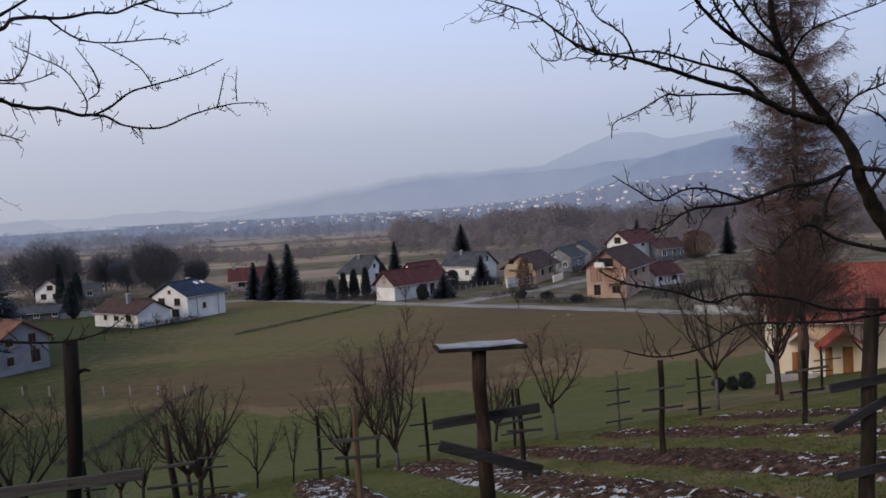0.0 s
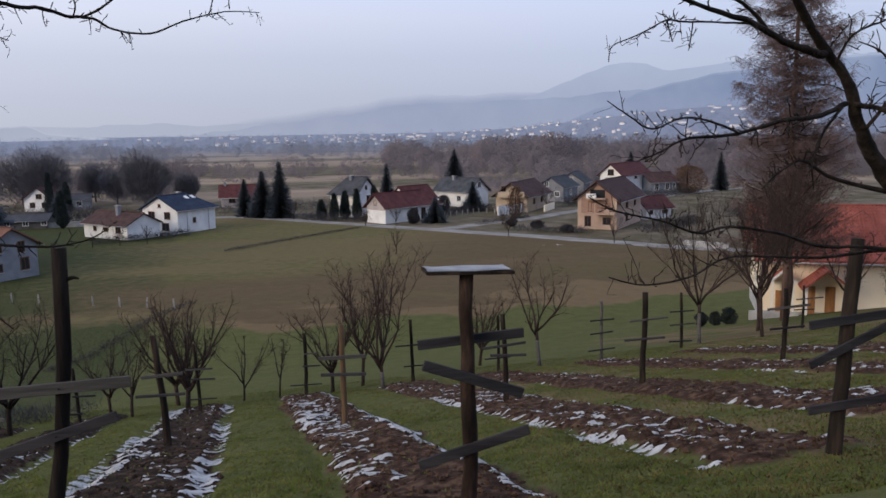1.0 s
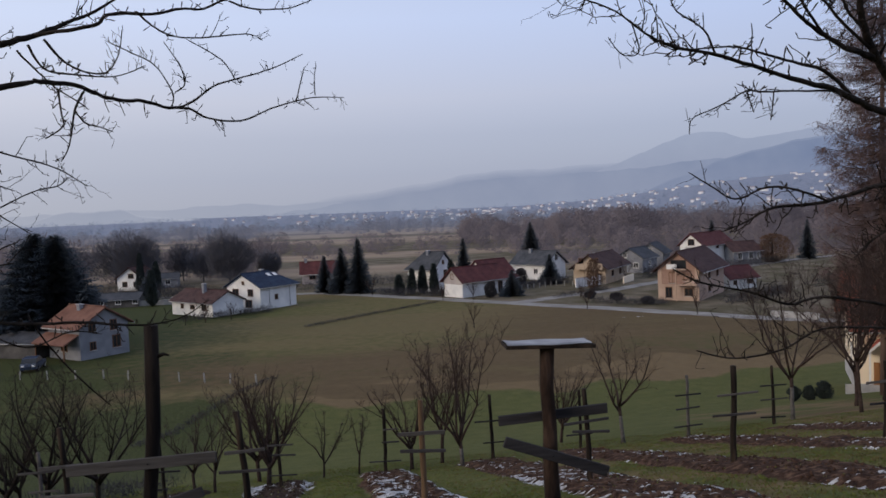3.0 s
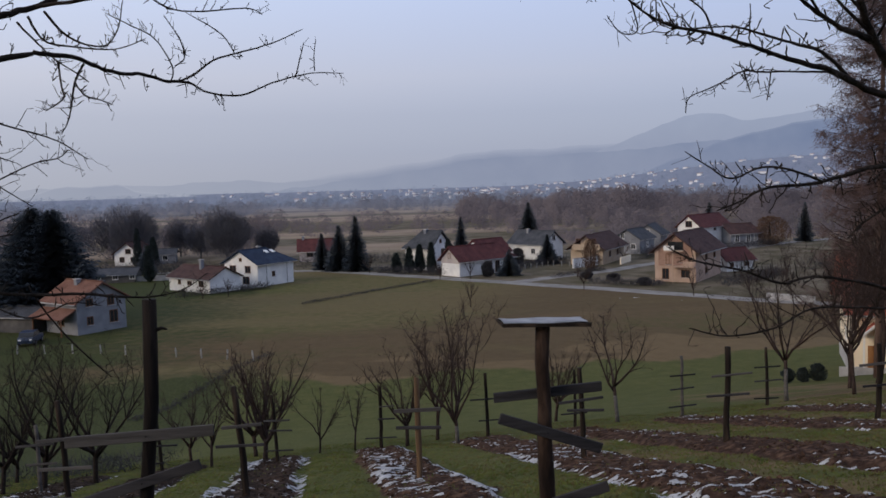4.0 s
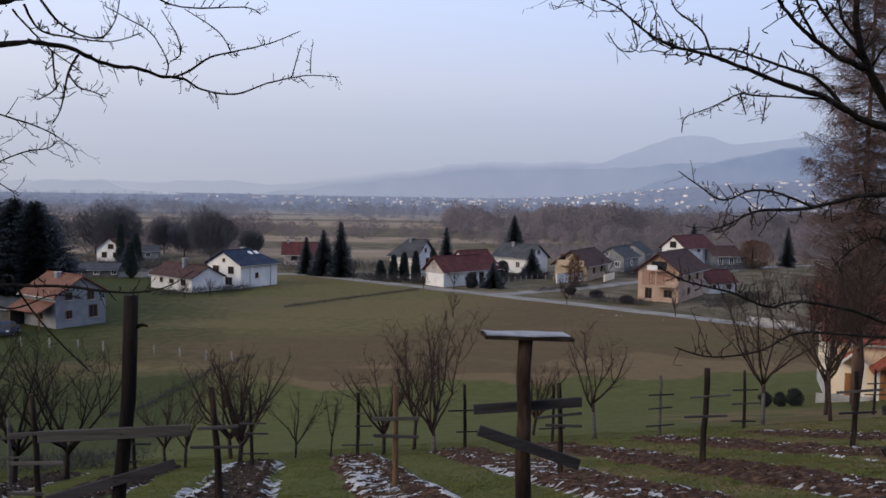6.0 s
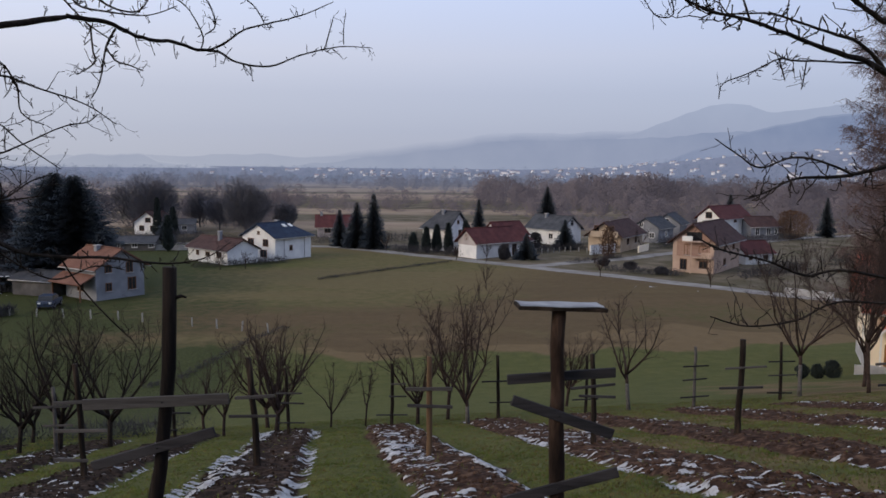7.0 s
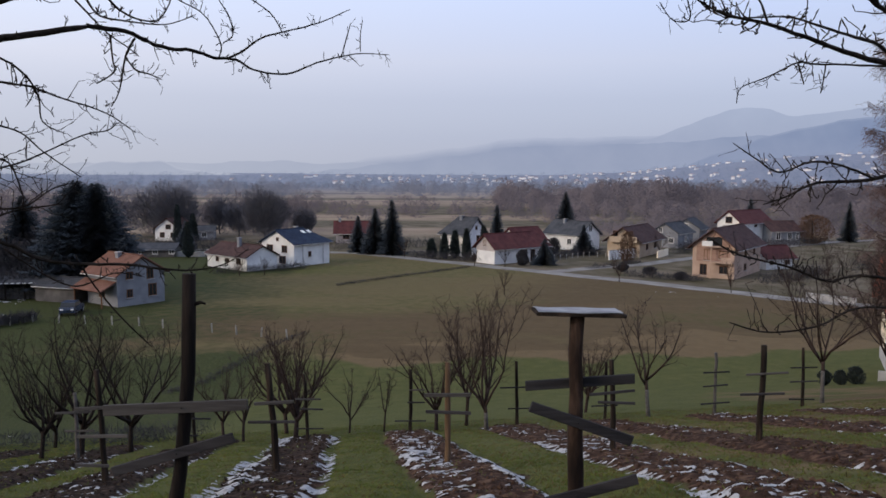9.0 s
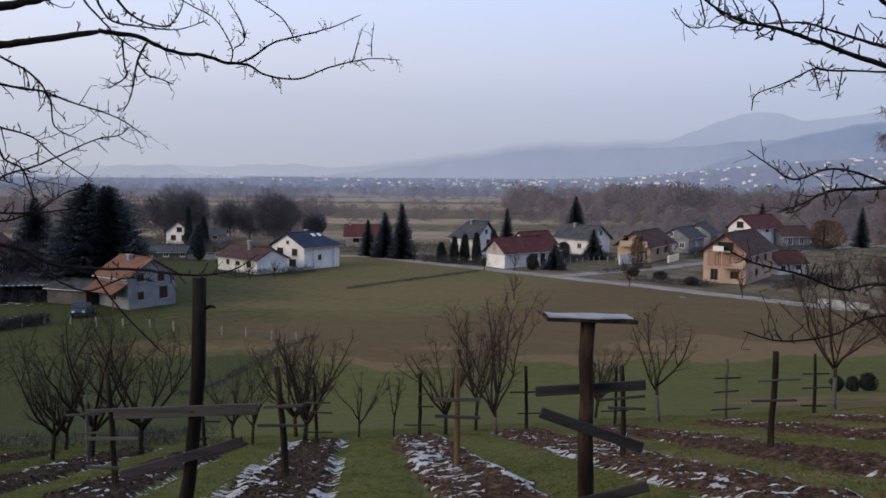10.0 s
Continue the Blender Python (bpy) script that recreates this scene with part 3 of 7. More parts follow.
        box(bm, -hl - 0.03, hl + 0.03, -hw - 0.03, hw + 0.03, -0.4, plinth[0])
        part("plinth", bm, plinth[1], ob)
    for spec in windows:
        window(ob, *spec, hl, hw, frame)
    return ob


def lean_block(parent, name, material, x0, x1, y0, y1, z0, z1, label=""):
    bm = bmesh.new()
    box(bm, x0, x1, y0, y1, z0, z1)
    return part(name, bm, material, parent, label)


def at_corner(cx, cy, ang, l, w, side):
    """The middle of a block whose near corner and ridge direction are known; side: 1 if the width runs to the left of the ridge."""
    a = radians(ang)
    return (cx + math.cos(a) * l / 2 - side * math.sin(a) * w / 2, cy + math.sin(a) * l / 2 + side * math.cos(a) * w / 2)


blue = house("white rendered house with a dark blue tiled roof", at_corner(-23.2, 136.1, 53, 8.4, 8, 1), 53, 8.4, 8, 3.9, 2.0, PLASTER_WHITE, ROOF_BLUE, 0.5,
             (("x-", -1.9, 2.3, 1.5, 1.2), ("x-", 1.7, 2.3, 1.3, 1.2), ("x-", -2.6, 0.4, 1.3, 1.5), ("x-", 1.2, 0.4, 1.6, 1.3), ("y-", -0.6, 1.5, 0.7, 0.9), ("x-", 0, 4.2, 0.6, 0.6)), FRAME_BROWN, (1.0, 1.0, 0.9), hip=(0.0, 2.4))
lean_block(blue, "terrace", CONCRETE, -6.3, -4.22, -4.0, 2.0, -0.4, 0.35)
for yy in (-2.2, 2.6):
    t = Tubes()
    t.rod([(yy, -4.06, 0.0), (yy, -4.06, 3.8)], [0.06, 0.06], 6)
    t.done("downpipe", CONCRETE, blue)
for sx in (0.6, 2.0):
    bm = bmesh.new()
    box(bm, sx - 0.35, sx + 0.35, -0.45, 0.45, -0.03, 0.05, Matrix.Translation((0, -1.2, 3.9 + 2.0 - 1.2 * 0.5 + 0.26)) @ pose(0, 0, 0, 26.5))
    part("roof_light", bm, FRAME_WHITE, blue)

house("low white outbuilding with a brown tiled roof and chimney", at_corner(-29.7, 129.8, 138.5, 11, 6.0, -1), 138.5, 11, 6.0, 2.3, 1.5, PLASTER_WHITE, ROOF_BROWN, 0.4,
      (("y+", 3.3, 1.0, 1.3, 1.1), ("y+", 0.2, 1.1, 1.2, 0.7), ("y+", -2.6, 1.1, 0.8, 0.8)), FRAME_BROWN, (-0.5, 0.8, 1.6), name="outbuilding")
house("long white house with a red tiled roof and pale gable", at_corner(10.8, 140.4, 37, 13, 4.9, 1), 37, 13, 4.9, 3.0, 2.0, PLASTER_WHITE, ROOF_RED, 0.6,
      (("x-", -0.2, 3.1, 0.8, 1.0), ("y-", 0.6, 0.9, 1.2, 1.4), ("y-", 2.6, 0.1, 1.1, 2.1), ("y-", 4.6, 1.0, 1.0, 1.1)), FRAME_BROWN, (2, 1.0, 0.8), upper=(2.3, PLASTER_LILAC), hip=(0.0, 2.2))
house("small gabled dormer block with red roof behind the long house", (17.0, 152), 37, 7, 5, 3.5, 2.1, PLASTER_WHITE, ROOF_RED, 0.4, (("x-", 0, 4.2, 0.7, 0.8),), name="house")
house("white house with a dark grey roof behind cypresses", at_corner(6.5, 153, 143, 6.1, 6.2, -1), 143, 6.1, 6.2, 4.5, 2.7, PLASTER_WHITE, ROOF_DARK, 0.55,
      (("y+", 0.5, 2.6, 1.0, 1.3), ("y+", -2.2, 2.6, 0.9, 1.2), ("x-", 0.6, 2.7, 1.0, 1.2), ("x-", 0.0, 5.0, 0.7, 0.8)), FRAME_BROWN, (0, 0.5, 0.8), hip=(0.0, 2.0))
house("whitish house with a grey tiled roof and gable window", at_corner(30.0, 165.2, 130, 9.4, 6.4, -1), 130, 9.4, 6.4, 3.4, 2.3, PLASTER_WHITE, ROOF_DARK, 0.5,
      (("x-", 0.2, 3.9, 1.1, 1.3), ("y+", -2, 1.2, 1.2, 1.2), ("y+", 2, 1.2, 1.2, 1.2)), FRAME_WHITE, (1.5, 0.6, 0.9))
yellow = house("yellow rendered house with a red-brown roof and balcony", at_corner(39.0, 152.2, 57, 13.5, 6.4, 1), 57, 13.5, 6.4, 3.3, 2.2, PLASTER_YELLOW, ROOF_BROWN, 0.8,
               (("x-", -1.6, 3.6, 1.0, 1.4), ("x-", 1.4, 3.6, 1.0, 1.4), ("x-", 1.8, 0.9, 1.2, 1.2), ("y-", -2.4, 1.2, 1.2, 1.2), ("y-", 2.4, 1.2, 1.2, 1.2)), FRAME_BROWN, (0, 1, 0.7))
lean_block(yellow, "balcony_slab", PLASTER_YELLOW, -7.9, -6.77, -3.0, 2.4, 2.9, 3.1)
lean_block(yellow, "balcony_parapet", PLASTER_YELLOW, -7.9, -7.78, -3.0, 2.4, 3.1, 4.0)
lean_block(yellow, "carport_wall", PLASTER_CREAM, -5.0, 1.5, -6.2, -6.0, -0.4, 1.3)
peach = house("three-storey peach house with brick upper floor, brown roof and balconies", at_corner(45.6, 121.6, 53, 14, 6.4, 1), 53, 14, 6.4, 4.95, 2.5, PLASTER_PEACH, ROOF_BROWN, 0.8,
              (("x-", 1.6, 0.75, 1.35, 1.2), ("x-", -1.5, 0.4, 1.1, 1.7), ("x-", 1.5, 3.05, 1.3, 1.15), ("x-", -0.9, 2.7, 1.1, 1.7), ("y-", -1.5, 3.0, 1.2, 1.1), ("y-", -1.5, 0.9, 1.2, 1.1), ("y-", 3.2, 3.0, 1.0, 1.0)),
              FRAME_BROWN, (1.5, 1.0, 0.9), upper=(2.45, BRICK_RED))
lean_block(peach, "band_course", PLASTER_PEACH, -7.1, -6.98, -3.2, 3.2, 2.3, 2.5)
for zz, y0, y1 in ((2.45, -3.2, 0.1), (4.85, -1.6, 1.4)):
    sl = lean_block(peach, "balcony_slab", PLASTER_PEACH, -8.3, -7.05, y0, y1, zz, zz + 0.16)
    lean_block(sl, "parapet", PLASTER_PEACH if zz < 4 else PLASTER_WHITE, -8.3, -8.19, y0 if zz < 4 else -0.2, y1 if zz > 4 else y0 + 1.6, zz + 0.16, zz + 0.9)
# flat dark panel put in for the shade inside the open loggia
lean_block(peach, "loggia_shade", GLASS, -7.09, -7.03, -1.3, 1.1, 5.0, 6.3, "dark panel painted as the shade of an open loggia in the gable")
for yy in (-3.1, 0.0):
    lean_block(peach, "balcony_column", PLASTER_PEACH, -8.25, -8.11, yy - 0.07, yy + 0.07, 0.0, 4.9)
for yy in (-2.9, 2.9):
    lean_block(peach, "corner_pier", PLASTER_PEACH, -7.1, -7.02, yy - 0.3, yy + 0.3, 2.5, 4.9)
house("low white annexe with a red roof", (57.6, 137.3), 20, 5.8, 4.6, 2.0, 1.6, PLASTER_WHITE, ROOF_RED, 0.5, (("y-", 1.5, 0.8, 1.0, 1.1), ("y-", -1.8, 0.8, 0.8, 1.1)), FRAME_BROWN, name="annexe")
house("tall house with a white gable and red roof", at_corner(67.4, 177, 40, 13, 5.6, 1), 40, 13, 5.6, 5.2, 2.3, PLASTER_WHITE, ROOF_RED, 0.6, (("x-", 0, 5.0, 1.6, 1.4), ("y-", 0, 4.0, 1.2, 1.2)), FRAME_BROWN)
house("blue-grey house with a red-brown roof", (78.5, 184), 15, 7.5, 6, 3.2, 1.8, PLASTER_GREY, ROOF_BROWN, 0.5, (("y-", -2, 1.2, 1.2, 1.6), ("y-", 1, 1.2, 1.2, 1.6), ("y-", 3, 1.2, 0.8, 1.6)), FRAME_WHITE)
house("grey rendered house with a dark tiled roof", (52.5, 177), 50, 8, 6, 3.2, 1.9, PLASTER_GREY, ROOF_DARK, 0.5, (("x-", -1, 3.2, 1.0, 1.2), ("x-", 1.5, 1, 1.2, 1.2), ("y-", 0, 1.2, 1.2, 1.2)), FRAME_WHITE)
house("grey rendered house with a dark tiled roof", (60.5, 190), 60, 8, 6, 3.2, 2.1, PLASTER_GREY, ROOF_DARK, 0.5, (("x-", 0, 3.2, 1.0, 1.2),), FRAME_WHITE)
house("small white house with a steep gable", at_corner(-57.4, 185, 80, 7, 6.0, 1), 80, 7, 6.0, 2.8, 2.2, PLASTER_WHITE, ROOF_BROWN, 0.5, (("x-", -1.2, 0.8, 1.2, 1.2), ("x-", 1.3, 0.8, 1.0, 1.2), ("x-", 0.3, 2.7, 1.3, 1.1)), FRAME_BROWN)
house("low grey house with flat-pitched roof", (-53.0, 190), 10, 4.5, 5, 2.2, 0.9, PLASTER_GREY, ROOF_DARK, 0.4, (("y-", 0, 0.8, 1.2, 1.1),), FRAME_WHITE)
house("house with a rust-red roof behind conifers", (-17.5, 184), 5, 8.5, 6, 2.5, 2.1, PLASTER_LILAC, ROOF_RED, 0.6, (("y-", -2, 1.0, 1.4, 1.2), ("y-", 2.5, 1.0, 1.2, 1.2)), FRAME_BROWN, (-3.4, 0, 0.8))
house("white house half hidden behind spruces", (-71, 128), 100, 8, 6, 3.4, 2.6, PLASTER_WHITE, ROOF_BROWN, 0.5, (("x-", 0, 3.4, 1.0, 1.0),), FRAME_BROWN)
house("white house half hidden behind spruces", (-62, 133), 100, 8, 6, 3.4, 2.6, PLASTER_WHITE, ROOF_BROWN, 0.5, (("x-", 0, 3.4, 1.0, 1.0),), FRAME_BROWN)
house("long low shed with a dark roof behind the village gardens", (-53, 153), 4, 10, 5, 1.5, 0.8, PLASTER_DARK, ROOF_DARK, 0.4, (("y-", -4.5, 0.6, 1.0, 0.8), ("y-", -1.5, 0.6, 1.0, 0.8), ("y-", 1.5, 0.6, 1.0, 0.8), ("y-", 4.5, 0.6, 1.0, 0.8)), FRAME_WHITE, name="shed")
house("pale bluish house with a grey roof behind bare trees", (-87, 134), 105, 9, 8, 6.0, 2.8, PLASTER_BLUE, ROOF_DARK, 0.5, (("x-", -1.5, 3.4, 1.0, 1.2), ("x-", 1.6, 3.4, 1.0, 1.2), ("y+", 0, 3.4, 1.0, 1.2)), FRAME_BROWN)
grey = house("unpainted grey house with an orange tiled roof", at_corner(-37.0, 95.2, 143, 6.4, 6.4, -1), 143, 6.4, 6.4, 3.85, 1.9, PLASTER_GREY, ROOF_ORANGE, 0.5,
             (("x-", -1.6, 1.0, 0.8, 1.0), ("x-", 1.5, 0.9, 1.1, 1.5), ("x-", 1.2, 3.0, 0.9, 1.3), ("x-", -1.6, 3.2, 0.9, 0.9), ("y+", 0, 0.9, 1.2, 1.2)), FRAME_BROWN, (0.5, 0.6, 0.7))
bm = bmesh.new()
box(bm, -3.0, 3.6, 0, 2.2, -0.06, 0.08, Matrix.Translation((0, 3.2, 3.0)) @ pose(0, 0, 0, -28))
part("porch_roof", bm, ROOF_ORANGE, grey)
for xx in (-2.6, 3.2):
    lean_block(grey, "porch_post", FRAME_BROWN, xx - 0.07, xx + 0.07, 4.8, 4.94, -0.4, 2.1)
house("low rough grey outbuilding", (-45.5, 101), 160, 6, 4, 1.9, 0.8, PLASTER_DARK, ROOF_DARK, 0.3, (), name="outbuilding")

# open shed with stacked firewood under a patched roof
shed = thing("shed", pose(-52, 102, VALLEY, 0, 0, 12), "dark open timber shed with stacked firewood", "shed")
for xx in (-3.4, -1.1, 1.1, 3.4):
    lean_block(shed, "post", POST_DARK, xx - 0.09, xx + 0.09, -1.6, -1.42, -0.3, 2.1)
lean_block(shed, "back_wall", POST_DARK, -3.5, 3.5, 1.5, 1.62, -0.3, 2.5)
bm = bmesh.new()
box(bm, -3.9, 3.9, -2.1, 2.1, -0.05, 0.05, Matrix.Translation((0, 0, 2.35)) @ pose(0, 0, 0, 7))
part("roof", bm, ROOF_DARK, shed)
for i in range(11):
    lean_block(shed, "tarp_patch", TARP, -3.7 + i * 0.68, -3.3 + i * 0.68, -2.14, -1.9, 2.12, 2.2)
bm = bmesh.new()
for i in range(16):
    for j in range(6):
        x = -3.1 + i * 0.4 + random.uniform(-0.04, 0.04)
        box(bm, x - 0.16, x + 0.16, -0.8 + random.uniform(-0.1, 0.1), 0.6, -0.25 + j * 0.28, 0.0 + j * 0.28)
part("firewood", bm, BOARD_PALE, shed, "pale split ends of stacked firewood")

# cream house with the bright red roof on the slope's foot
HA = -24
HX, HY = at_corner(31.2, 54.2, HA, 13.5, 9, 1)
hb = gz(32.5, 53.5) - 0.1
cream = house("cream house with a bright red tiled roof and porch", (HX, HY), HA, 13, 9, 4.6, 3.0, PLASTER_CREAM, ROOF_BRIGHT, 0.7,
              (("y-", 4.6, 1.1, 1.3, 1.5), ("x-", 0.4, 1.2, 1.2, 1.4)), FRAME_WHITE, (3.5, 1.0, 1.0), plinth=(0.5, CONCRETE), base=hb)

def tile_courses(ob, l, w, h, rise, over, material, n):
    """Courses of pantiles laid over both slopes, each lapping the one below."""
    hl, hw, k, th = l / 2 + over, w / 2, rise / (w / 2), 0.16
    rf = next(c for c in ob.children if c.name.startswith("roof"))
    xs = np.arange(-hl, hl + 0.01, 0.075)
    wave = 0.022 * np.cos(xs * 2 * math.pi / 0.3)
    for s in (-1, 1):
        for i in range(n):
            run0, run1 = (hw + over + 0.02) * (1 - i / n), (hw + over) * (1 - (i + 1.12) / n)
            vs = []
            for run, lift in ((run0, -0.01), (run0, 0.055), (max(run1, 0.02), 0.025)):
                z = h + rise - k * run + 0.05 + th + lift
                vs += [(x, s * run, z + q * (0 if lift < 0 else 1) + random.uniform(-0.004, 0.004)) for x, q in zip(xs, wave)]
            m = len(xs)
            fs = [(r * m + j, r * m + j + 1, (r + 1) * m + j + 1, (r + 1) * m + j) for r in (0, 1) for j in range(m - 1)]
            obj("tile_course", vs, fs, material, rf)


random.seed(8)
tile_courses(cream, 13, 9, 4.6, 3.0, 0.7, ROOF_BRIGHT, 17)
porch = new("porch")
porch.parent = cream
porch.matrix_basis = Matrix.Translation((-2.5, -4.5, 0)) @ Matrix.Diagonal((0.6, 0.8, 0.96, 1))
bm = bmesh.new()
box(bm, -2.3, 2.3, -2.2, 0.0, -0.4, 0.25)
part("porch_floor", bm, CONCRETE, porch)
bm = bmesh.new()
for s in (-1, 1):
    o = [(0.0, 3.95), (s * 2.7, 2.55), (s * 2.7, 2.7), (0.0, 4.12)]
    va = [bm.verts.new((xx, -2.7, zz)) for xx, zz in o]
    vb = [bm.verts.new((xx, 0.3, zz)) for xx, zz in o]
    bm.faces.new(va), bm.faces.new(vb)
    for i in range(4):
        bm.faces.new((va[i], va[(i + 1) % 4], vb[(i + 1) % 4], vb[i]))
bmesh.ops.recalc_face_normals(bm, faces=bm.faces[:])
part("porch_roof", bm, ROOF_BRIGHT, porch)
for xx in (-2.1, 2.1):
    bm = bmesh.new()
    box(bm, xx - 0.13, xx + 0.13, -2.1, -1.84, 0.25, 2.75)
    part("column", bm, FRAME_WHITE, porch)
for xx in (-1.3, 0.9):
    bm = bmesh.new()
    box(bm, xx - 0.55, xx + 0.55, -0.08, -0.005, 0.25, 2.5, bevel=0.02)
    part("door", bm, WOOD_DOOR, porch, "brown wooden door")
canopy = new("canopy")
canopy.parent = cream
canopy.matrix_basis = Matrix.Translation((-5.25, -4.5, 0)) @ Matrix.Diagonal((0.7, 0.8, 0.92, 1))
for s in (-1, 1):
    bm = bmesh.new()
    box(bm, 0, 1.5, -1.5, 0.0, -0.05, 0.05, Matrix.Translation((0, 0, 3.95)) @ pose(0, 0, 0, 0, 35 if s > 0 else 145, 0))
    part("canopy_slope", bm, ROOF_BRIGHT, canopy)
for s in (-1, 1):
    bm = bmesh.new()
    box(bm, 0, 1.55, -1.56, -1.5, -0.12, 0.07, Matrix.Translation((0, 0, 3.95)) @ pose(0, 0, 0, 0, 35 if s > 0 else 145, 0))
    part("verge_board", bm, FRAME_WHITE, canopy)
bm = bmesh.new()
box(bm, -0.5, 0.5, -0.07, -0.005, 0.1, 2.2, bevel=0.02)
part("door", bm, WOOD_DOOR, canopy, "brown wooden door")
for s in (-1.0, 1.0):
    bm = bmesh.new()
    box(bm, s - 0.08, s + 0.08, -1.45, -1.29, -0.3, 3.15)
    part("canopy_post", bm, FRAME_WHITE, canopy)
bm = bmesh.new()
box(bm, -7.5, -4.2, -6.0, -5.85, -0.5, 0.75)
part("garden_wall", bm, CONCRETE, cream)

# parked car in the grey house's yard
car = thing("car", pose(-40.6, 91.2, VALLEY, 0, 0, 98), "small dark blue parked car in the yard", "car")
bm = bmesh.new()
prism(bm, [(-1.9, 0.35), (1.9, 0.35), (1.95, 0.7), (1.85, 0.88), (0.95, 0.98), (-1.85, 0.98), (-1.95, 0.7)], -0.82, 0.82)
body = part("body", bm, CAR_BLUE, car)
bm = bmesh.new()
prism(bm, [(-1.75, 0.97), (1.0, 0.97), (0.35, 1.45), (-1.35, 1.47)], -0.74, 0.74)
part("cabin", bm, GLASS, car, "dark glazed cabin")
bm = bmesh.new()
prism(bm, [(-1.35, 1.45), (0.38, 1.43), (0.3, 1.5), (-1.3, 1.52)], -0.72, 0.72)
part("car_roof", bm, CAR_BLUE, car)
for xx in (-1.2, 1.2):
    for yy in (-0.78, 0.78):
        t = Tubes()
        t.rod([(xx, yy - 0.1, 0.31), (xx, yy + 0.1, 0.31)], [0.31, 0.31], 14)
        wh = t.done("wheel", RUBBER, car)
        t = Tubes()
        t.rod([(xx, yy - 0.115, 0.31), (xx, yy + 0.115, 0.31)], [0.18, 0.18], 12)
        t.done("rim", SHEET, wh)
for yy in (-0.55, 0.55):
    bm = bmesh.new()
    box(bm, -1.97, -1.9, yy - 0.16, yy + 0.16, 0.66, 0.84, bevel=0.02)
    part("headlight", bm, FRAME_WHITE, car)
    bm = bmesh.new()
    box(bm, 1.9, 1.98, yy - 0.16, yy + 0.16, 0.66, 0.84, bevel=0.02)
    part("tail_light", bm, ROOF_BRIGHT, car)

# garden walls and fences in the village
for x, y, a, ln, hh, mt, lb in ((-11, 158.6, -42, 8, 0.9, CONCRETE, "low pale concrete garden wall by the road"), (35.3, 150.5, 35, 7, 1.7, PLASTER_WHITE, "white rendered yard wall"),
                                (-45, 152, 5, 14, 0.9, CONCRETE, "low pale concrete garden wall by the road"), (50, 100.5, -45, 6, 0.8, CONCRETE, "low pale concrete wall at the road end")):
    w = thing("garden_wall", pose(x, y, gz(x, y), 0, 0, a), lb, "wall")
    lean_block(w, "wall_body", mt, -ln / 2, ln / 2, -0.12, 0.12, -0.3, hh)
    lean_block(w, "coping", CONCRETE, -ln / 2 - 0.03, ln / 2 + 0.03, -0.17, 0.17, hh, hh + 0.08)


# ---- trees ----
def bent(rng, p, d, length, n, wander, lift):
    """A wandering line from p along d; lift bends it upwards."""
    pts, d = [Vector(p)], Vector(d).normalized()
    for _ in range(n):
        d = (d + Vector((rng.gauss(0, wander), rng.gauss(0, wander), rng.gauss(0, wander) + lift))).normalized()
        pts.append(pts[-1] + d * length / n)
    return pts


def branchy(rng, tubes, p, d, length, r, depth, per, wander=0.16, lift=0.1, thin=0.0035):
    """A branch with its side shoots."""
    n = 5 if depth else 3
    pts = bent(rng, p, d, length, n, wander, lift)
    radii = [max(thin, r * (1 - 0.75 * i / n)) for i in range(n + 1)]
    tubes.rod(pts, radii, 5 if r > 0.012 else 3)
    if depth <= 0:
        return
    for k in range(per):
        s = rng.uniform(0.22, 1.0) * n
        i = min(int(s), n - 1)
        q = pts[i].lerp(pts[i + 1], s - i)
        ax = (pts[i + 1] - pts[i]).normalized()
        out = ax.orthogonal().normalized()
        out.rotate(Matrix.Rotation(rng.uniform(0, 6.283), 3, ax))
        branchy(rng, tubes, q, ax * rng.uniform(0.9, 1.6) + out, length * rng.uniform(0.28, 0.6), max(thin, radii[i] * 0.62), depth - 1, max(2, per - 1), wander, lift, thin)


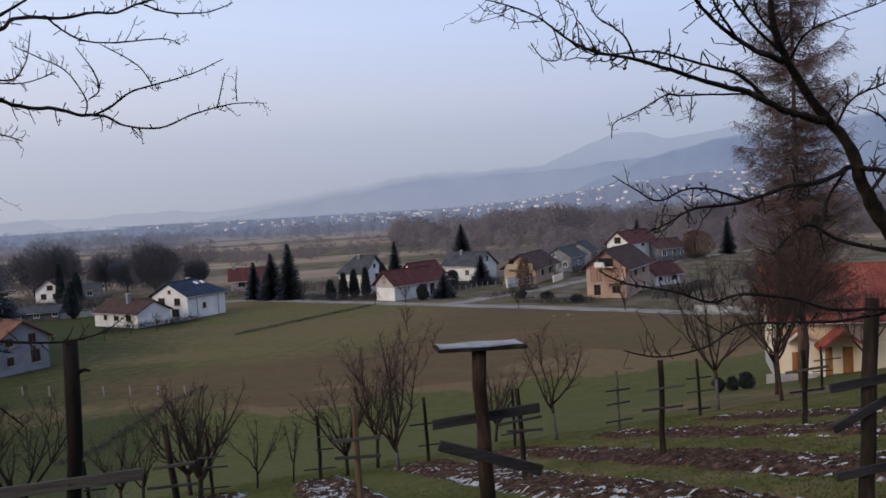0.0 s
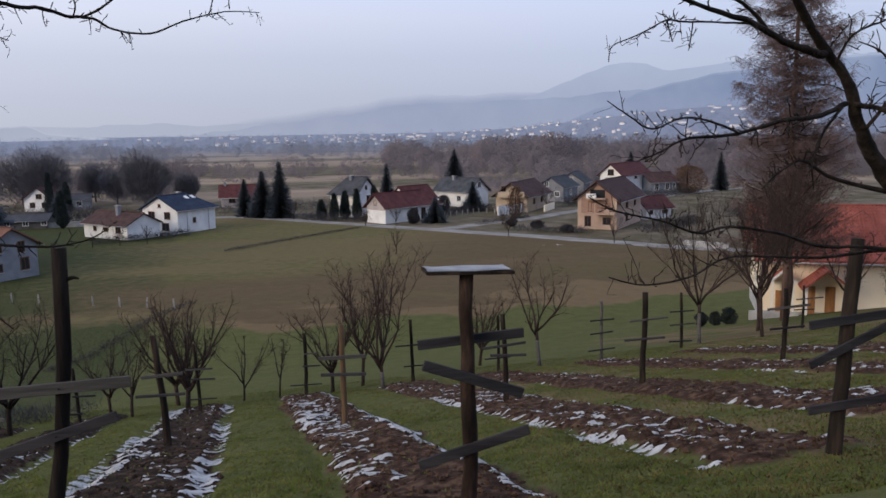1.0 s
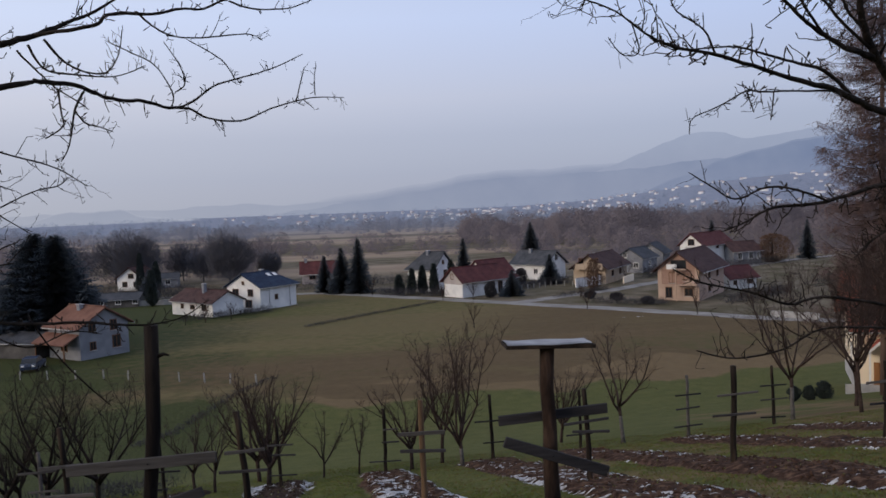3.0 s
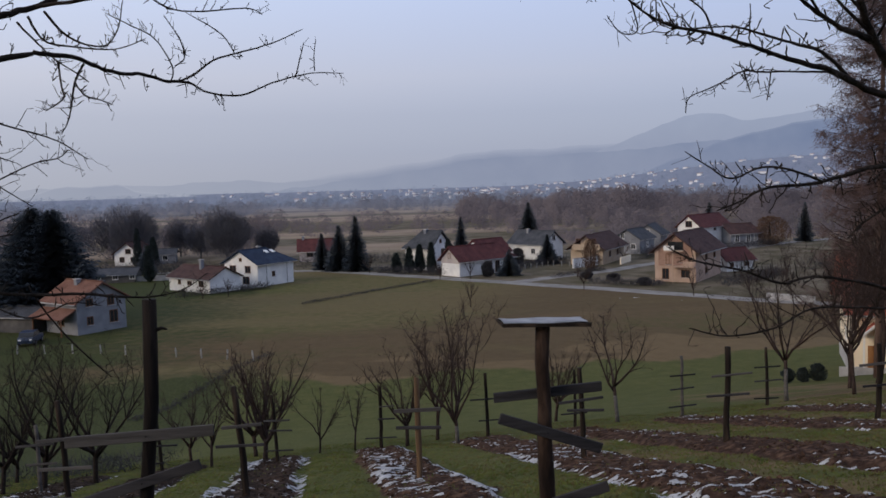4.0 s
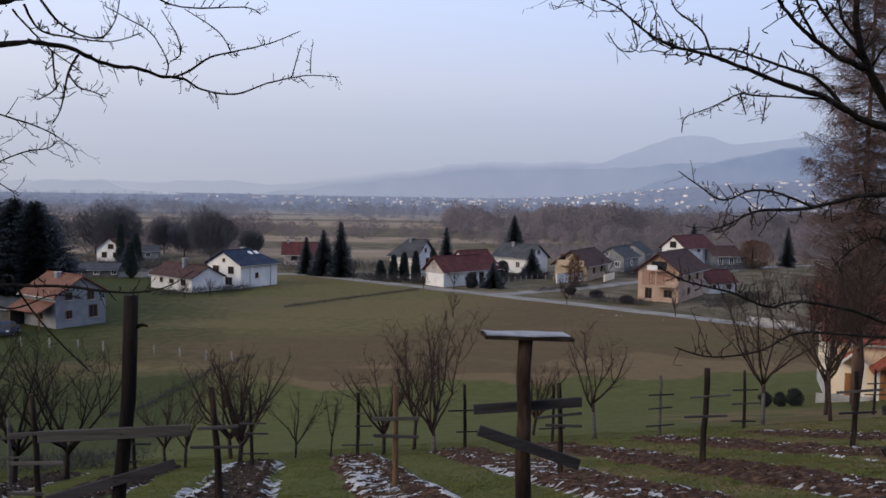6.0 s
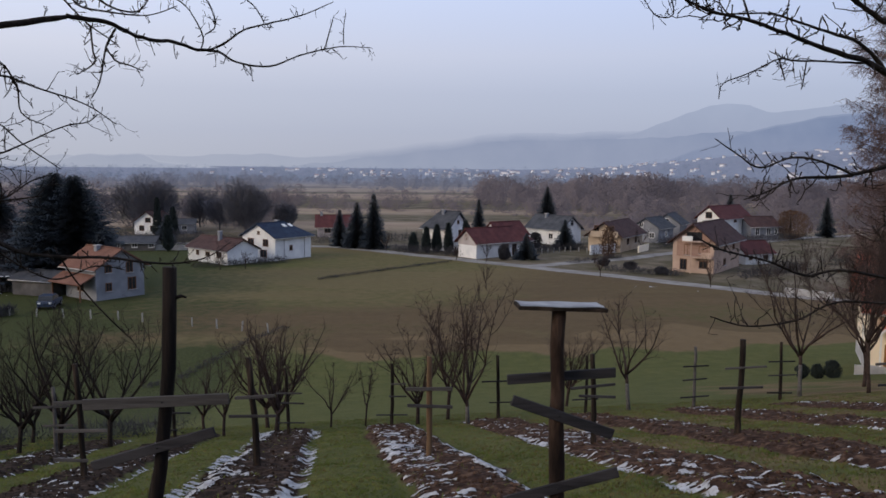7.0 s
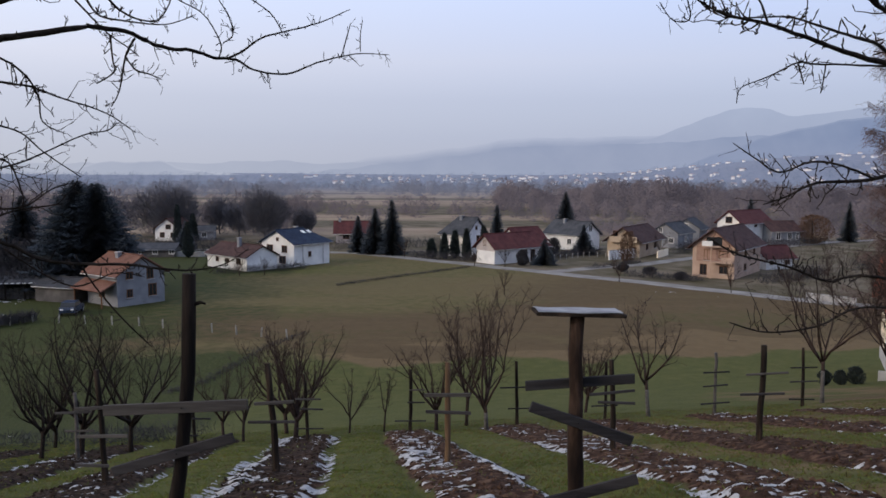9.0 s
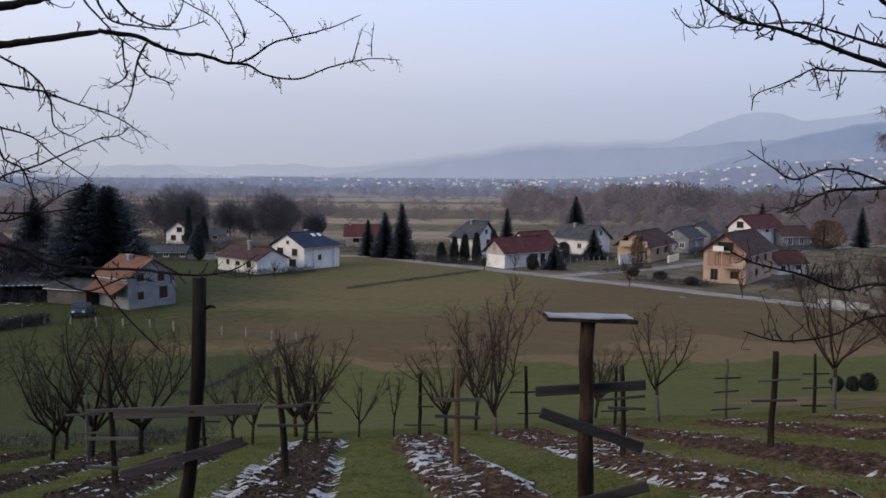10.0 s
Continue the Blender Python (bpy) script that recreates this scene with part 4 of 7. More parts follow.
def fruit_tree(seed, x, y, h, trunk_h=0.9, limbs=6, open_=0.75, r=0.07, lime=False, per=6, label="bare young fruit tree with upswept branches on the grass slope"):
    rng = random.Random(seed)
    ob = thing("fruit_tree", pose(x, y, gz(x, y), 0, 0, rng.uniform(0, 360)), label, "tree", "orchard trees")
    wood = ORCHARD if x > -7 or y > 60 else TWIG
    t = Tubes()
    tp = bent(rng, (0, 0, -0.15), (0, 0, 1), trunk_h + 0.15, 4, 0.05, 0.1)
    t.rod(tp, [r * 1.35, r * 1.05, r, r * 0.95, r * 1.05], 8)
    trunk = t.done("trunk", wood, ob)
    if lime:
        t = Tubes()
        t.rod(tp[:4], [r * 1.35 + 0.006, r * 1.05 + 0.006, r + 0.006, r * 0.95 + 0.006], 8)
        t.done("limewash", LIME, trunk, "white limewash coat on the lower trunk")
    t = Tubes()
    fine = 0.0042 if y < 24 else 0.0050 if y < 60 else 0.008

    def twigs(pts, per_m):
        for i in range(1, len(pts) - 1):
            seg = pts[i + 1] - pts[i]
            ax = seg.normalized()
            for _ in range(max(1, round(seg.length * per_m * (0.4 + 0.9 * i / len(pts))))):
                q = pts[i] + seg * rng.random()
                d = Vector((rng.gauss(0, 0.7), rng.gauss(0, 0.7), rng.gauss(0.35, 0.6))) + ax * 0.7
                tw = bent(rng, q, d, rng.uniform(0.12, 0.55) * h / 4, 3, 0.2, 0.1)
                t.rod(tw, [fine * 1.15, fine, fine * 0.9, fine * 0.6], 3)
                for _ in range(2):
                    e = Vector((rng.gauss(0, 0.1), rng.gauss(0, 0.1), rng.gauss(0.07, 0.08))) * h / 4
                    q2 = tw[rng.randint(1, 3)]
                    t.rod([q2, q2 + e], [fine * 0.85, fine * 0.55], 3)

    for k in range(limbs):
        a = 6.283 * k / limbs + rng.uniform(-0.45, 0.45)
        o = open_ * rng.uniform(0.55, 1.35)
        ln = (h - trunk_h) * rng.uniform(0.75, 1.02)
        n = 7
        main = bent(rng, tp[-1] - Vector((0, 0, rng.uniform(0, 0.25))), (math.cos(a) * o, math.sin(a) * o, 0.8), ln, n, 0.11, 0.09)
        thick = r * rng.uniform(0.6, 0.85)
        rad = [max(fine * 1.3, thick * (1 - 0.86 * i / n)) for i in range(n + 1)]
        t.rod(main, rad, 6)
        twigs(main, per * 2.2)
        for _ in range(2 if h < 3 else 4):
            i = rng.randint(1, 5)
            ax = (main[i + 1] - main[i]).normalized()
            out = ax.orthogonal().normalized()
            out.rotate(Matrix.Rotation(rng.uniform(0, 6.283), 3, ax))
            sub = bent(rng, main[i], ax + out * rng.uniform(0.45, 0.9) + Vector((0, 0, 0.2)), ln * rng.uniform(0.28, 0.55), 5, 0.13, 0.09)
            t.rod(sub, [max(fine * 1.2, rad[i] * 0.65 * (1 - 0.8 * j / 5)) for j in range(6)], 5)
            twigs(sub, per * 2.4)
    t.done("crown", wood, ob, "bare brown twigs")
    return ob


# orchard on the slope below the beds
for i, (x, y, h, th, n, op, r, lime, per) in enumerate((
        (1.75, 25.3, 4.7, 0.8, 6, 0.4, 0.06, True, 5), (1.2, 27.5, 4.0, 1.1, 6, 0.7, 0.06, False, 5), (0.15, 25.9, 3.4, 0.9, 6, 0.8, 0.06, False, 5),
        (7.5, 27.4, 4.6, 1.3, 4, 0.7, 0.06, True, 4), (6.4, 33.0, 3.6, 0.8, 7, 0.6, 0.06, False, 5), (15.1, 30.6, 6.6, 1.7, 5, 0.5, 0.07, True, 5),
        (-2.75, 26.6, 2.4, 0.6, 5, 0.5, 0.035, False, 5), (-1.6, 26.6, 2.2, 0.8, 4, 0.45, 0.03, False, 5), (-4.4, 25.6, 4.1, 0.8, 8, 0.8, 0.075, False, 5),
        (-5.2, 28.5, 3.9, 0.9, 7, 0.9, 0.07, False, 5), (-5.9, 24.9, 2.6, 0.8, 5, 0.6, 0.045, False, 5), (-9.85, 22.3, 4.5, 1.0, 6, 0.75, 0.075, False, 5),
        (-10.8, 22.0, 3.8, 0.9, 5, 0.55, 0.06, False, 5), (-8.9, 23.5, 4.3, 0.9, 7, 0.9, 0.07, False, 5), (-17.3, 28.0, 4.2, 1.0, 6, 0.6, 0.065, False, 5),
        (-13.0, 27.5, 3.3, 0.7, 7, 0.7, 0.06, False, 5), (-6.9, 26.4, 2.8, 0.7, 6, 0.7, 0.05, False, 5), (17.4, 29.8, 6.4, 2.0, 6, 0.55, 0.065, False, 7),
        (21.0, 36.4, 7.6, 1.7, 6, 0.6, 0.08, False, 7), (30.5, 43.0, 5.5, 1.3, 6, 0.7, 0.09, False, 5),
        (-21.0, 31.0, 3.8, 0.9, 6, 0.7, 0.06, False, 5), (-15.2, 24.5, 3.6, 0.8, 7, 0.7, 0.06, False, 5), (-19.5, 27.0, 3.8, 0.8, 7, 0.6, 0.06, False, 5))):
    fruit_tree(100 + i, x, y, h, th, n, op, r, lime, per)
# thin bare trees in the meadow and by the houses
for i, (x, y, h) in enumerate(((40.2, 108.0, 4.5), (27.5, 118.5, 4.0), (12.3, 136.5, 4.0), (7.2, 138.2, 3.4), (-5.2, 152.0, 3.4), (-29.5, 124.0, 3.0), (-26.0, 125.5, 3.0), (30.0, 134.0, 3.0), (58.0, 118.0, 5.0), (64.0, 124.0, 6.0), (9.5, 106.0, 3.4), (44.5, 158.0, 5.0))):
    fruit_tree(300 + i, x, y, h, 1.0, 5, 0.6, 0.06, False, 3, "thin bare tree standing at the meadow's edge")


def fuzz_tree(seed, x, y, h, w, material, label, name="tree", shoots=900, z0=0.25, blade=0.05, group="", base=None):
    """A large bare or hazy tree: trunk, limbs and a crown of fine upswept shoots."""
    rng = np.random.default_rng(seed)
    ob = thing(name, pose(x, y, gz(x, y) if base is None else base, 0, 0, float(rng.uniform(0, 360))), label, "tree", group)
    t = Tubes()
    t.rod([(0, 0, -0.3), (0.05 * w, 0, h * 0.3), (0, 0.03 * w, h * 0.75)], [h * 0.022, h * 0.016, h * 0.006], 7)
    t.done("trunk", material, ob)
    r2 = random.Random(seed)
    t = Tubes()
    for k in range(16):
        a = k * 2.4
        zz = h * (z0 + 0.5 * k / 16)
        o = Vector((math.cos(a), math.sin(a), 0.9))
        branchy(r2, t, (0, 0, zz), o, w * r2.uniform(0.4, 0.7), h * 0.008, 1, 4, 0.1, 0.05, h * 0.0016)
    u = rng.normal(size=(shoots, 3))
    u /= np.linalg.norm(u, axis=1)[:, None]
    lobe = 0.58 + 0.72 * vnoise(np.arctan2(u[:, 1], u[:, 0]) * 1.3 + seed, u[:, 2] * 2.2, seed)
    rad = rng.uniform(0.1, 1, shoots) ** 0.5 * lobe
    c = np.stack([u[:, 0] * w / 2 * rad, u[:, 1] * w / 2 * rad, h * (z0 + 1) / 2 + u[:, 2] * h * (1 - z0) / 2 * rad], 1)
    d = np.stack([c[:, 0], c[:, 1], np.full(shoots, w * 0.4)], 1) + rng.normal(size=(shoots, 3)) * w * 0.14
    d = d / np.linalg.norm(d, axis=1)[:, None] * (h * rng.uniform(0.06, 0.17, shoots))[:, None]
    sd = np.cross(d, rng.normal(size=(shoots, 3)))
    sd = sd / np.linalg.norm(sd, axis=1)[:, None] * blade
    n0 = len(t.v)
    vs = np.stack([c - sd, c + sd, c + d], 1).reshape(-1, 3)
    t.v += vs.tolist()
    t.f += [(n0 + 3 * i, n0 + 3 * i + 1, n0 + 3 * i + 2) for i in range(shoots)]
    t.done("crown", material, ob)
    return ob


def conifer(seed, x, y, h, w, label, group="", bare=0.06, material=None, name="spruce", full=1.0):
    """A spruce: whorls of drooping boughs, each set with needle sprays."""
    rng = np.random.default_rng(seed)
    material = material or SPRUCE
    ob = thing(name, pose(x, y, gz(x, y), 0, 0, float(rng.uniform(0, 360))), label, "tree", group)
    t = Tubes()
    t.rod([(0, 0, -0.3), (0, 0, h * 0.97)], [h * 0.016, h * 0.002], 7)
    t.done("trunk", BARK, ob)
    tri = []
    z = h * bare
    while z < h * 0.985:
        f = 1 - z / h
        reach = w / 2 * f ** full * 1.15 + 0.06
        for k in range(int(9 + 11 * f + 5 * reach)):
            a = rng.uniform(0, 6.283)
            ln = reach * rng.uniform(0.4, 1.28)
            drop = ln * rng.uniform(0.12, 0.4)
            ca, sa = math.cos(a), math.sin(a)
            m = max(4, int(ln / 0.2))
            for j in range(m):
                s = (j + rng.uniform(0.2, 1)) / m
                px, pz = ln * s, z - drop * s * (1.6 - s) + rng.uniform(-0.12, 0.12)
                sz = (0.42 + 0.24 * (1 - s)) * (0.6 + w / 9) * (0.22 + 0.78 * f) * rng.uniform(0.7, 1.25)
                for side in (-1, 1):
                    q = side * sz * rng.uniform(0.6, 1.1)
                    tri.append(((px * ca, px * sa, pz), ((px + sz) * ca - q * sa, (px + sz) * sa + q * ca, pz - 0.25 * sz + rng.uniform(-.1, .1)), ((px + sz * 0.8) * ca, (px + sz * 0.8) * sa, pz + 0.18 * sz)))
        z += max(0.14, 0.03 * h * (0.2 + f))
    vs = np.array(tri).reshape(-1, 3)
    obj("crown", vs.tolist(), np.arange(len(vs)).reshape(-1, 3).tolist(), material, ob)
    return ob


def leafy(seed, x, y, h, w, material, label, name, category="shrub", group="", n=1500, leaf=0.09, pointed=1.0):
    """A dense evergreen: small leaf sprays over an uneven, pointed or round body."""
    rng = np.random.default_rng(seed)
    ob = thing(name, pose(x, y, gz(x, y), 0, 0, float(rng.uniform(0, 360))), label, category, group)
    t = Tubes()
    t.rod([(0, 0, -0.2), (0, 0, h * 0.8)], [w * 0.06, w * 0.015], 6)
    t.done("stem", BARK, ob)
    s = rng.uniform(0.02, 1, n)
    a = rng.uniform(0, 6.283, n)
    prof = np.where(pointed > 0.5, np.minimum(1, s * 7) * (1 - s) ** 0.6 * 1.1, np.sqrt(np.clip(1 - (2 * s - 1) ** 2, 0, 1)))
    lump = np.where(pointed > 0.5, 0.8 + 0.35 * vnoise(a * 1.6, s * 7, seed), 0.5 + 0.85 * vnoise(a * 1.3, s * 3, seed))
    rr = w / 2 * prof * lump * rng.uniform(0.05, 1.0, n) ** 0.5
    c = np.stack([rr * np.cos(a), rr * np.sin(a), s * h], 1)
    d = np.stack([np.cos(a) * 0.7, np.sin(a) * 0.7, np.full(n, 0.9)], 1) + rng.normal(size=(n, 3)) * 0.5
    d *= leaf * rng.uniform(0.9, 2.0, n)[:, None]
    sd = np.cross(d, rng.normal(size=(n, 3)))
    sd = sd / np.linalg.norm(sd, axis=1)[:, None] * leaf * 0.6
    vs = np.stack([c - sd, c + sd, c + d], 1).reshape(-1, 3)
    obj("foliage", vs.tolist(), np.arange(len(vs)).reshape(-1, 3).tolist(), material, ob)
    return ob


SP = "tall dark green spruce in a village garden"
conifer(1, -46.6, 107, 15.0, 11.0, SP, "village conifers", full=0.5)
conifer(2, -43.9, 106.5, 14.7, 10.4, SP, "village conifers", full=0.5)
conifer(16, -45.2, 110, 13.0, 7.0, SP, "village conifers", full=0.6)
conifer(3, -60.6, 121, 12.6, 7.5, SP, "village conifers", full=0.6)
fuzz_tree(29, -69.5, 116, 12.0, 9.5, HEDGE, "broad dark bare tree by the spruces", shoots=4500, blade=0.05, z0=0.05)
conifer(6, 38, 232, 10.5, 5.5, SP, "village conifers", full=0.7)
conifer(7, -7.8, 156.5, 10.8, 4.4, SP, "village conifers", 0.02, full=0.72)
conifer(8, -11.2, 158.5, 9.0, 4.6, SP, "village conifers", 0.02, full=0.72)
conifer(9, -14.8, 161.5, 7.4, 3.4, SP, "village conifers", 0.02, full=0.72)
conifer(10, 84, 214, 9.5, 3.6, SP, "village conifers", full=0.72)
conifer(11, 98, 190, 9.5, 3.4, SP, "village conifers", full=0.72)
conifer(12, -50, 165, 6.0, 3.2, SP, "village conifers", full=0.72)
conifer(13, 13.2, 166, 9.5, 3.4, SP, "village conifers", 0.02, full=0.72)
conifer(14, 19.5, 140.5, 4.6, 3.4, SP, "village conifers", 0.02, full=0.72)
conifer(15, 29.5, 158.0, 6.0, 3.6, SP, "village conifers", 0.02, full=0.72)
TH = "narrow dark green columnar cypress before a house"
for i, (x, y, h, w) in enumerate(((2.2, 150.5, 4.6, 1.9), (4.2, 151.5, 5.0, 2.0), (6.3, 150.0, 5.4, 1.9), (9.4, 149.0, 6.0, 2.0), (-0.2, 151.5, 3.4, 2.2), (-45, 150, 6.5, 2.0), (-55, 176, 8.5, 2.2), (-52, 177, 6.5, 2.6), (-8, 163, 4, 1.8))):
    leafy(40 + i, x, y, h, w, THUJA, TH, "cypress", "tree", "columnar cypresses", 3600, 0.17)
for i, (x, y, h, w) in enumerate(((25.2, 50.9, 0.95, 0.85), (26.1, 50.7, 0.9, 0.8), (27.0, 50.5, 1.1, 1.1))):
    leafy(60 + i, x, y, h, w, THUJA, "round clipped dark evergreen shrub by the cream house", "shrub", "shrub", "clipped shrubs", 2600, 0.05, 0.0)
for i, (x, y, h, w) in enumerate(((34.5, 143, 5.5, 3.4), (37.5, 121.6, 1.0, 1.9), (34.5, 127.5, 1.1, 2.2), (31.0, 131, 1.2, 1.8), (24.0, 160, 3.0, 3.0), (15.5, 139.5, 2.6, 2.4))):
    leafy(70 + i, x, y, h, w, RUSTLEAF if i == 0 else HEDGE, "rusty brown beech keeping its dry leaves" if i == 0 else "dark leafless shrub in a front garden", "shrub", "shrub", "", 2800, 0.12, 0.0)
leafy(81, 36.6, 46.5, 4.0, 3.0, RUSTLEAF, "rusty brown bush keeping its dry leaves by the cream house", "shrub", "shrub", "", 5200, 0.05, 0.0)
leafy(80, 86, 183, 6.5, 8.0, RUSTLEAF, "rusty brown broad tree keeping its dry leaves", "tree", "tree", "", 4200, 0.16, 0.0)
fuzz_tree(21, -38.3, 186, 12.0, 10.5, BIG_TREE, "large round bare tree beyond the village", shoots=10000, blade=0.04, z0=0.06)
fuzz_tree(22, -62, 196, 12.2, 12.5, BIG_TREE, "large round bare tree beyond the village", shoots=10000, blade=0.04, z0=0.06)
fuzz_tree(23, -79, 194, 10.5, 13, BIG_TREE, "large round bare tree beyond the village", shoots=10000, blade=0.04, z0=0.06)
for i, (x, y, h, w) in enumerate(((-70, 205, 11.0, 11.0), (-54, 207, 9.5, 9.0), (-47.5, 200, 8.0, 7.5), (-31, 196, 7.0, 6.0))):
    fuzz_tree(120 + i, x, y, h, w, BIG_TREE, "bare spreading tree beyond the village", shoots=5000, blade=0.045, z0=0.08)
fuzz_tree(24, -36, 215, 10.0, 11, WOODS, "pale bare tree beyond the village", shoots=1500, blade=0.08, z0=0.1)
fuzz_tree(25, -58, 110, 7.0, 9, HEDGE, "dark bare thicket tree behind the shed", shoots=1800, blade=0.07, z0=0.05)
fuzz_tree(26, -52, 112, 8.0, 9, HEDGE, "dark bare thicket tree behind the shed", shoots=1800, blade=0.07, z0=0.05)
fuzz_tree(27, -64, 106, 7.0, 9, HEDGE, "dark bare thicket tree behind the shed", shoots=1800, blade=0.07, z0=0.05)

fuzz_tree(31, 24.3, 39.5, 7.8, 5.0, ORCHARD, "bare brown tree before the cream house", shoots=1500, blade=0.009, z0=0.4)

# the tall larch before the cream house
rng = random.Random(77)
LX, LY, LH = 29.05, 47.3, 36.0
larch = thing("larch", pose(LX, LY, gz(LX, LY)), "tall leafless larch with drooping red-brown twigs", "tree")
t = Tubes()
t.rod([(0, 0, -0.4), (0.05, 0, 5), (0.0, 0.05, 12), (0.1, 0, 20), (0.05, 0, LH)], [0.27, 0.22, 0.17, 0.11, 0.02], 9)
t.done("trunk", LARCH_BARK, larch)
boughs, t = Tubes(), Tubes()
z = 4.8
while z < LH - 0.5:
    f = (LH - z) / (LH - 4.8)
    for k in range(6):
        # each bough sags away from the trunk and sweeps up at its tip
        a = rng.uniform(0, 6.283)
        ln = (0.6 + 3.5 * f ** 0.45) * rng.uniform(0.55, 1.15)
        pts = bent(rng, (0, 0, z), (math.cos(a), math.sin(a), -0.5), ln, 7, 0.08, 0.15)
        radii = [0.026 * (0.35 + f) * (1 - 0.8 * i / 7) + 0.006 for i in range(8)]
        boughs.rod(pts, radii, 4)
        for j in range(int(ln * (15 if f > 0.55 else 12))):
            s = rng.uniform(0.1, 1) * 7
            i = min(int(s), 6)
            q = pts[i].lerp(pts[i + 1], s - i)
            dl = rng.uniform(0.2, 0.95)
            p2 = bent(rng, q, (math.cos(a) * 0.5 + rng.gauss(0, 0.6), math.sin(a) * 0.5 + rng.gauss(0, 0.6), -0.6), dl, 3, 0.3, -0.10)
            t.rod(p2, [0.0105, 0.009, 0.0075, 0.006], 3)
            for _ in range(3):
                q2 = p2[rng.randint(1, 3)]
                t.rod([q2, q2 + Vector((rng.gauss(0, 0.2), rng.gauss(0, 0.2), -rng.uniform(-0.05, 0.3)))], [0.008, 0.0055], 3)
    z += rng.uniform(0.24, 0.40)
tagged(boughs.done("bough_spray", ORCHARD, larch, "dark sagging boughs with upswept tips"), kind="stuff")
t.done("crown", LARCH_TWIG, larch, "drooping mauve-brown twigs")


# ---- posts with cross boards along the beds ----
def trellis(x, y, h, r, material, boards, lean=(0.0, 0.0), label="", bow=0.02, sides=9, group="trellis posts"):
    """A round post with cross boards: (height, left reach, right reach, tilt in degrees, depth of board, pale)."""
    z = gz(x, y)
    rng = random.Random(int(x * 131 + y * 17))
    ob = thing("trellis_post", pose(x, y, z), label or "weathered wooden trellis post with short cross boards", "post", group)
    t = Tubes()
    n = 7
    pts = [(lean[0] * k / n + bow * math.sin(3.1 * k / n) + rng.gauss(0, r * 0.12), lean[1] * k / n + rng.gauss(0, r * 0.1), -0.25 + (h + 0.25) * k / n) for k in range(n + 1)]
    t.rod(pts, [r * (1.12 - 0.22 * k / n) * rng.uniform(0.93, 1.07) for k in range(n + 1)], sides)
    t.done("post", material, ob)
    for bz, lft, rgt, tilt, dep, pale, *behind in boards:
        k = bz / h
        bm = bmesh.new()
        cx = lean[0] * k + bow * math.sin(3.1 * k)
        vs = box(bm, -lft, rgt, -0.014, 0.014, -dep / 2, dep / 2, None, 0.004)
        # a little warp and a split end
        for v in bm.verts:
            v.co.z += 0.012 * math.sin(v.co.x * 3 + bz * 9)
            v.co.y += 0.01 * math.sin(v.co.x * 2.2 + bz * 5)
        side = 1 if behind else -1
        bmesh.ops.transform(bm, verts=bm.verts[:], matrix=Matrix.Translation((cx, lean[1] * k + side * (r * 0.95 + 0.012), bz)) @ pose(0, 0, 0, rng.uniform(-5, 5), -tilt, rng.uniform(-6, 6)))
        bd = part("board", bm, BOARD_PALE if pale else BOARD, ob)
        bm = bmesh.new()
        dx = 0.0
        box(bm, cx + dx - 0.006, cx + dx + 0.006, lean[1] * k + side * (r + 0.03) - 0.006, lean[1] * k + side * (r + 0.03) + 0.006, bz - 0.005 + dx, bz + 0.005 + dx)
        part("nail", bm, RUBBER, bd)
    return ob


bird = trellis(1.145, 6.3, 2.02, 0.06, POST_BROWN, ((1.44, 0.40, 0.48, 2.5, 0.08, False, True), (1.16, 0.41, 0.48, -20, 0.085, False), (0.57, 0.44, 0.50, 16.5, 0.085, False)), (0.0, 0.0), "dark post with cross boards and a flat tin-covered top", 0.01, 12)
bm = bmesh.new()
box(bm, -0.34, 0.36, -0.14, 0.14, -0.014, 0.014, None, 0.003)
for v in bm.verts:
    v.co.z += 0.02 * abs(v.co.x) * (1 if v.co.x < 0 else -0.6)
bmesh.ops.transform(bm, verts=bm.verts[:], matrix=Matrix.Translation((0, 0, 2.02)) @ pose(0, 0, 0, -1, 1.0, 2))
top = part("top_board", bm, POST_DARK, bird, "dark weathered top board")
bm = bmesh.new()
bmesh.ops.create_grid(bm, x_segments=16, y_segments=8, size=0.5)
for v in bm.verts:
    x, y = v.co.x, v.co.y
    v.co = Vector((x * 0.66, y * 0.27, 0.019 + 0.003 * math.sin(x * 9 + y * 4) + 0.012 * max(0, -x - 0.35) * 3 - 0.012 * max(0, abs(y) - 0.42) * 6))
bmesh.ops.transform(bm, verts=bm.verts[:], matrix=Matrix.Translation((0, 0, 2.028)) @ pose(0, 0, 0, -1, 1.0, 2))
sheet = part("tin_cover", bm, SHEET, bird, "pale bent tin sheet")
m = sheet.modifiers.new("thick", "SOLIDIFY")
m.thickness = 0.003

crooked = trellis(-2.18, 6.2, 2.49, 0.055, POST_BLACK, ((1.46, 0.60, 0.50, 1.0, 0.085, True), (1.10, 0.53, 0.46, 18, 0.075, False), (0.52, 0.40, 0.56, -9, 0.07, False)), (0.33, 0.0), "tall dark crooked post with cross boards", 0.075, 12)
t = Tubes()
t.rod([(0.32, 0, 2.24), (0.41, -0.01, 2.27), (0.45, -0.02, 2.26)], [0.02, 0.014, 0.008], 6)
t.done("branch_stub", POST_BLACK, crooked)
trellis(4.55, 6.5, 1.98, 0.066, POST_DARK, ((1.28, 0.42, 0.5, 5, 0.08, False), (1.05, 0.42, 0.5, 26, 0.08, False), (0.5, 0.33, 0.55, 8, 0.08, False)), (0.16, 0.05), "leaning brown post with cross boards", 0.0, 12)
